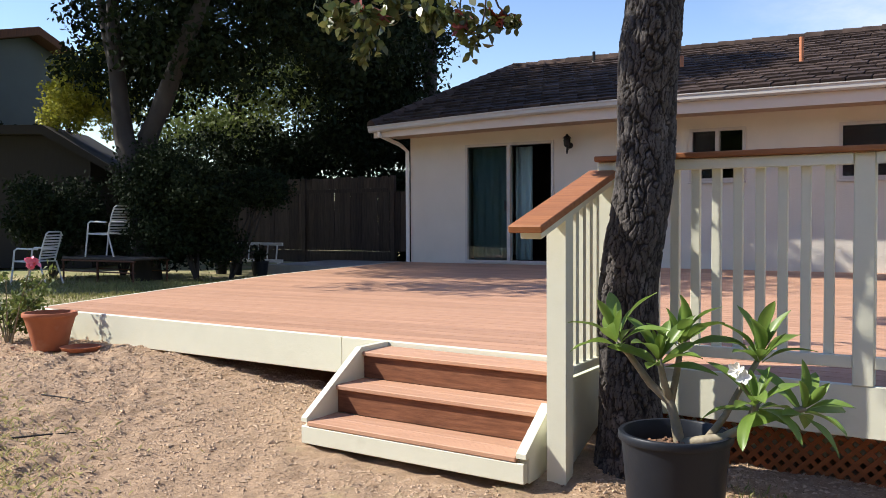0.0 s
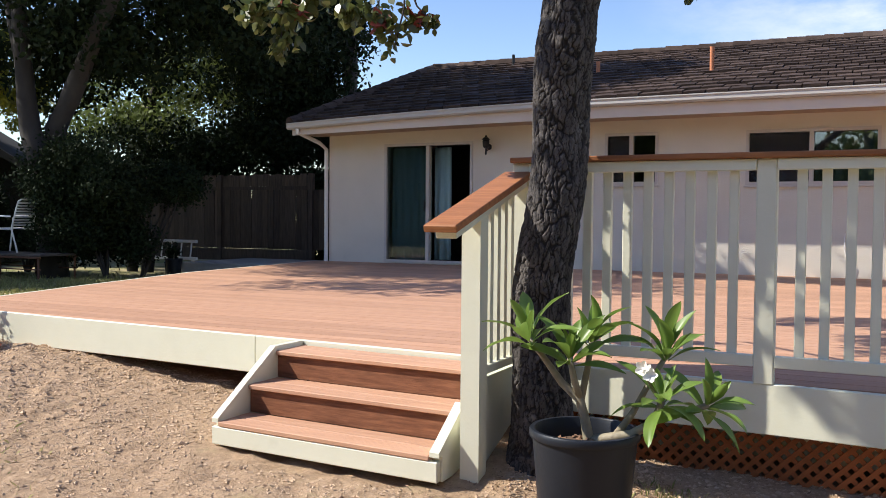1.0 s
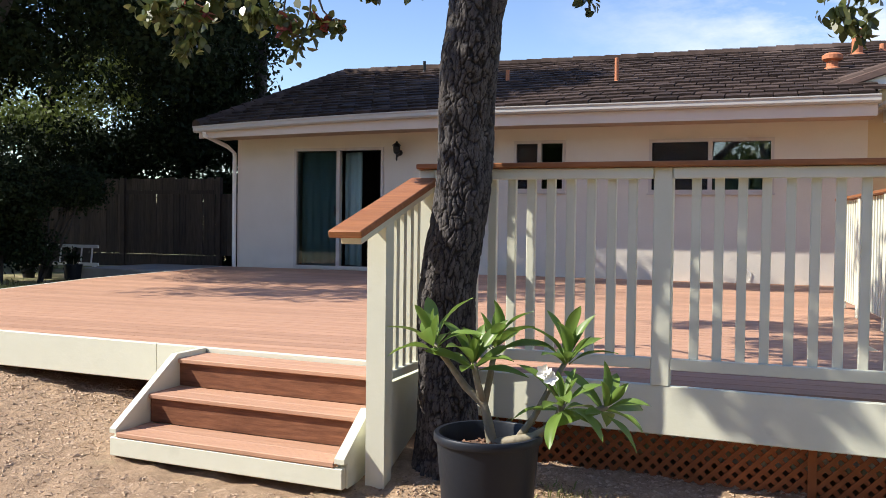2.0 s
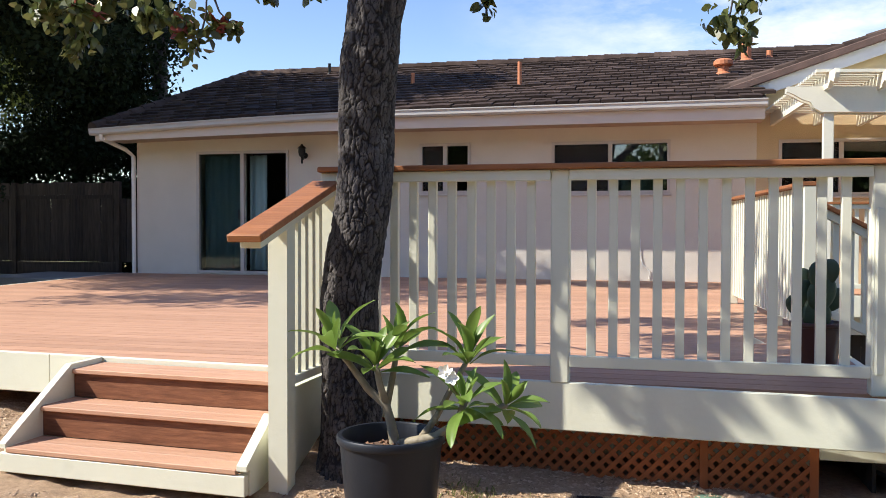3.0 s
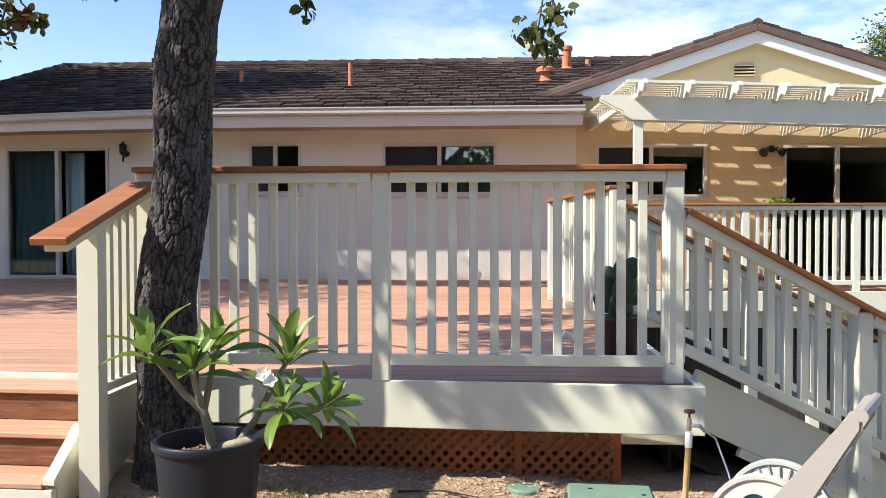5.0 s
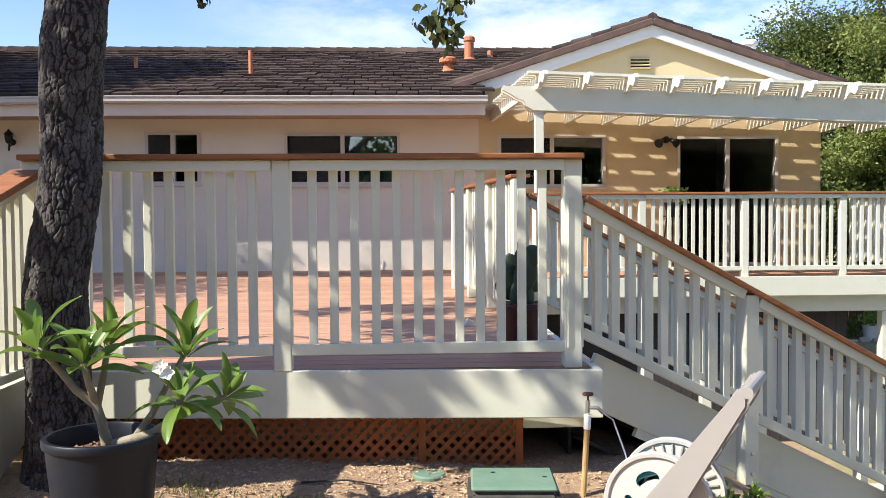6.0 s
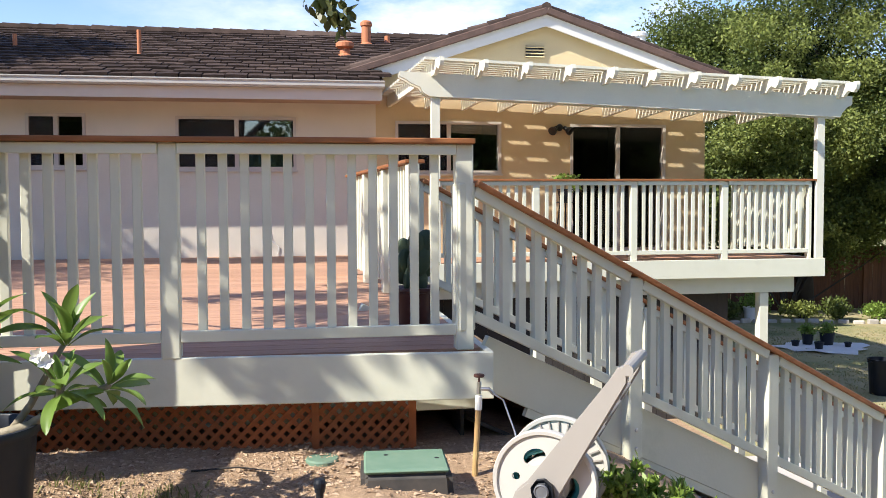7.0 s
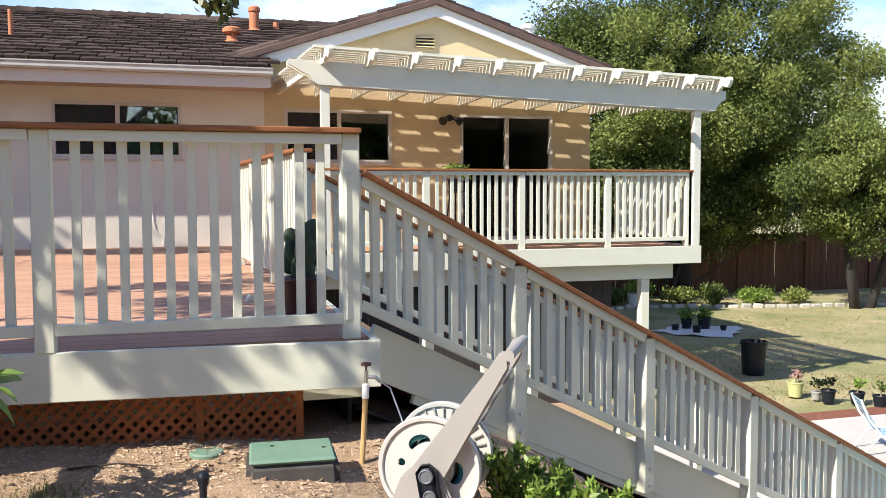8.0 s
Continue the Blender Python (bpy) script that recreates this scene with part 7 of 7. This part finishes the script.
scatter_litter("leaf_litter", "scattered dry brown fallen leaves on the soil", 3200, [(0.9, -9.45, 0.5, 0.25), (1.6, -9.3, 0.7, 0.2), (2.7, -9.3, 0.4, 0.3), (2.5, -9.9, 0.7, 0.3), (0.1, -9.6, 0.4, 0.2)], 0.0115, DRYLEAF)


def grass_tufts(name, label, n, spots, h, lean=0.5, mat=GRASS, width=0.0035):
    g6 = np.random.default_rng(14)
    vs, fs = [], []
    for _ in range(n):
        cx, cy, rx, ry = spots[g6.integers(len(spots))]
        x, y = cx + g6.normal() * rx, cy + g6.normal() * ry
        z = lie(x, y)
        a, k = g6.uniform(0, 6.28), h * g6.uniform(0.4, 1.3)
        dx, dy = math.cos(a) * k * lean * g6.random() * 1.6, math.sin(a) * k * lean * g6.random() * 1.6
        b = len(vs)
        px, py = -math.sin(a) * width, math.cos(a) * width
        vs += [(x - px, y - py, z - 0.01), (x + px, y + py, z - 0.01), (x + px * 0.7 + dx * 0.4, y + py * 0.7 + dy * 0.4, z + k * 0.6), (x + dx, y + dy, z + k * 0.9)]
        fs.append((b, b + 1, b + 2, b + 3))
    me = bpy.data.meshes.new(name)
    me.from_pydata(vs, [], fs)
    me.materials.append(mat)
    return tagged(new(name, me), label, "grass", kind="stuff")


grass_tufts("grass", "thin green grass tufts on the soil beside the pot", 420, [(1.0, -9.55, 0.10, 0.07), (1.15, -9.4, 0.08, 0.05), (0.85, -9.75, 0.12, 0.08), (0.75, -9.3, 0.1, 0.08)], 0.038)
DRYGRASS = leaf_material("dry_grass", (0.50, 0.42, 0.22), (0.33, 0.34, 0.12), 0.7, 0.3)
grass_tufts("grass", "sparse dry straw-coloured grass over the soil", 24000, [(-3.2, -11.0, 0.5, 0.35), (-2.6, -11.6, 0.5, 0.4), (-4.2, -10.6, 0.45, 0.25), (-2.0, -12.0, 0.5, 0.3), (-4.9, -10.2, 0.35, 0.2), (-3.5, -11.6, 0.6, 0.4)], 0.026, 1.6, DRYGRASS, 0.0022)
grass_tufts("grass", "short green lawn grass beyond the deck", 16000, [(-8.6, -5.6, 1.2, 1.6), (-10.5, -4.4, 1.4, 1.2), (-12.5, -4.6, 1.3, 1.2), (-9.0, -3.0, 1.0, 1.2)], 0.06, 0.6, GRASS, 0.006)
LAWNDRY = leaf_material("dry_lawn_grass", (0.50, 0.40, 0.22), (0.36, 0.31, 0.13), 0.7, 0.2)
grass_tufts("grass", "dry tan lawn grass of the lower garden", 8000, [(12.5, 1.5, 1.6, 1.6), (14.5, 3.5, 1.8, 1.6), (12.0, -1.5, 1.2, 1.2), (16.5, 4.0, 1.6, 1.2)], 0.03, 1.5, LAWNDRY, 0.005)
grass_tufts("grass", "short green lawn grass of the lower garden", 9000, [(11.0, 0.0, 1.0, 1.4), (13.0, 4.5, 2.0, 0.9), (15.5, 2.0, 1.5, 1.0), (11.5, -2.2, 1.2, 0.5)], 0.03, 1.2, GRASS, 0.005)
sticks = thing("fallen_twigs", "a few dry fallen twigs on the soil", "twigs")
for a, b, c, d in ((-3.6, -9.9, -3.2, -9.85), (-3.0, -10.5, -2.85, -10.2), (-2.9, -11.0, -2.85, -10.85), (-2.6, -11.2, -2.5, -10.95), (2.75, -9.5, 2.95, -9.3), (1.2, -9.15, 1.6, -9.2)):
    part("twig", tube([(a, b, lie(a, b) + 0.01), ((a + c) / 2 + 0.02, (b + d) / 2, lie((a + c) / 2, (b + d) / 2) + 0.02), (c, d, lie(c, d) + 0.012)], [0.006, 0.005, 0.003], 6), BARK_FAR, sticks)

# ---- roof tiles ----


def build_tiles():
    course, wide = 0.27, 0.31
    slope = math.atan(PITCH)
    n = int(math.hypot(RIDGE_Y - EAVE_Y, RIDGE_Z - EAVE_Z) / course) + 1
    proto = bmesh.new()
    # one tile: a slab with a proud butt edge and a rounded top
    prism(proto, [(-wide / 2 + 0.007, 0.0), (wide / 2 - 0.007, 0.0), (wide / 2 - 0.008, 0.043), (wide / 4, 0.045), (0, 0.047), (-wide / 4, 0.044), (-wide / 2 + 0.009, 0.042)], "y", 0.0, course + 0.05)
    tile = mesh_object("roof_tile", proto, ROOF)
    co = [v.co.copy() for v in tile.data.vertices]
    polys = [tuple(p.vertices) for p in tile.data.polygons]
    g7 = random.Random(21)
    first, count = True, 0
    vs, fs = [], []
    for k in range(n):
        y = EAVE_Y + (k * course - 0.03) * math.cos(slope)
        u = (y - EAVE_Y) / (RIDGE_Y - EAVE_Y)
        xl = EAVE_X0 + (RIDGE_X0 - EAVE_X0) * u
        xr = 2.95 if y < GABLE_Y else min(6.0, GABLE_X - GABLE_HALF + max(0.0, roof_z(y) - GABLE_LOW) * GABLE_HALF / (GABLE_Z - GABLE_LOW) + 0.15)
        if k == 0:
            xr = 2.95
        x = xl + (wide / 2 if k % 2 else wide)
        while x < xr:
            m = Matrix.Translation((x, y, roof_z(y) - sag(x, y) + 0.012 + g7.uniform(0, 0.016))) @ pose(0, g7.uniform(-0.016, 0.016), 0, math.degrees(slope) - 5.0 + g7.uniform(-0.8, 0.8), g7.uniform(-1.2, 1.2), g7.uniform(-1.0, 1.0))
            if k < 6 and count < 300:
                ob = tile if first else new("roof_tile", tile.data)
                first = False
                ob.matrix_basis = m
                ob.parent = house
                count += 1
            else:
                b = len(vs)
                vs += [tuple(m @ c) for c in co]
                fs += [tuple(b + i for i in p) for p in polys]
            x += wide
    # ridge caps, hip caps and the gable's verge tiles
    def cap_run(p, q, size):
        p, q = Vector(p), Vector(q)
        d = (q - p)
        cnt = int(d.length / 0.3)
        for i in range(cnt):
            a = p + d * (i / cnt)
            b2 = p + d * ((i + 1.15) / cnt)
            mm = d.to_track_quat("Y", "Z").to_matrix().to_4x4()
            mm.translation = a + Vector((0, 0, 0.02 + g7.uniform(0, 0.01)))
            ln = (b2 - a).length
            b = len(vs)
            out = [(-size, -0.03), (size, -0.03), (size * 0.6, 0.055), (0, 0.085), (-size * 0.6, 0.055)]
            for yy, lift in ((0, 0.018), (ln, 0.0)):
                for px, pz in out:
                    vs.append(tuple(mm @ Vector((px, yy, pz + lift))))
            fs.extend([tuple(b + j for j in (0, 1, 2, 3, 4)), tuple(b + 5 + j for j in (4, 3, 2, 1, 0))])
            for j in range(5):
                k2 = (j + 1) % 5
                fs.append((b + j, b + 5 + j, b + 5 + k2, b + k2))
    cap_run((RIDGE_X0, RIDGE_Y, RIDGE_Z), (7.5, RIDGE_Y, RIDGE_Z), 0.13)
    cap_run((EAVE_X0, EAVE_Y, EAVE_Z - sag(EAVE_X0, EAVE_Y)), (RIDGE_X0, RIDGE_Y, RIDGE_Z), 0.11)
    cap_run((GABLE_X, GABLE_Y - 0.03, GABLE_Z + 0.02), (GABLE_X, RIDGE_Y, GABLE_Z + 0.02), 0.10)
    for sgn in (-1, 1):
        cap_run((GABLE_X + sgn * (GABLE_HALF + 0.02), GABLE_Y + 0.03, GABLE_LOW + 0.015), (GABLE_X, GABLE_Y + 0.03, GABLE_Z + 0.015), 0.07)
    me = bpy.data.meshes.new("roof_tiles")
    me.from_pydata(vs, [], fs)
    me.materials.append(ROOF_REST)
    ob = new("roof_tiles", me)
    ob.parent = house
    tagged(ob, "courses of weathered brown roof tiles", kind="stuff")


build_tiles()
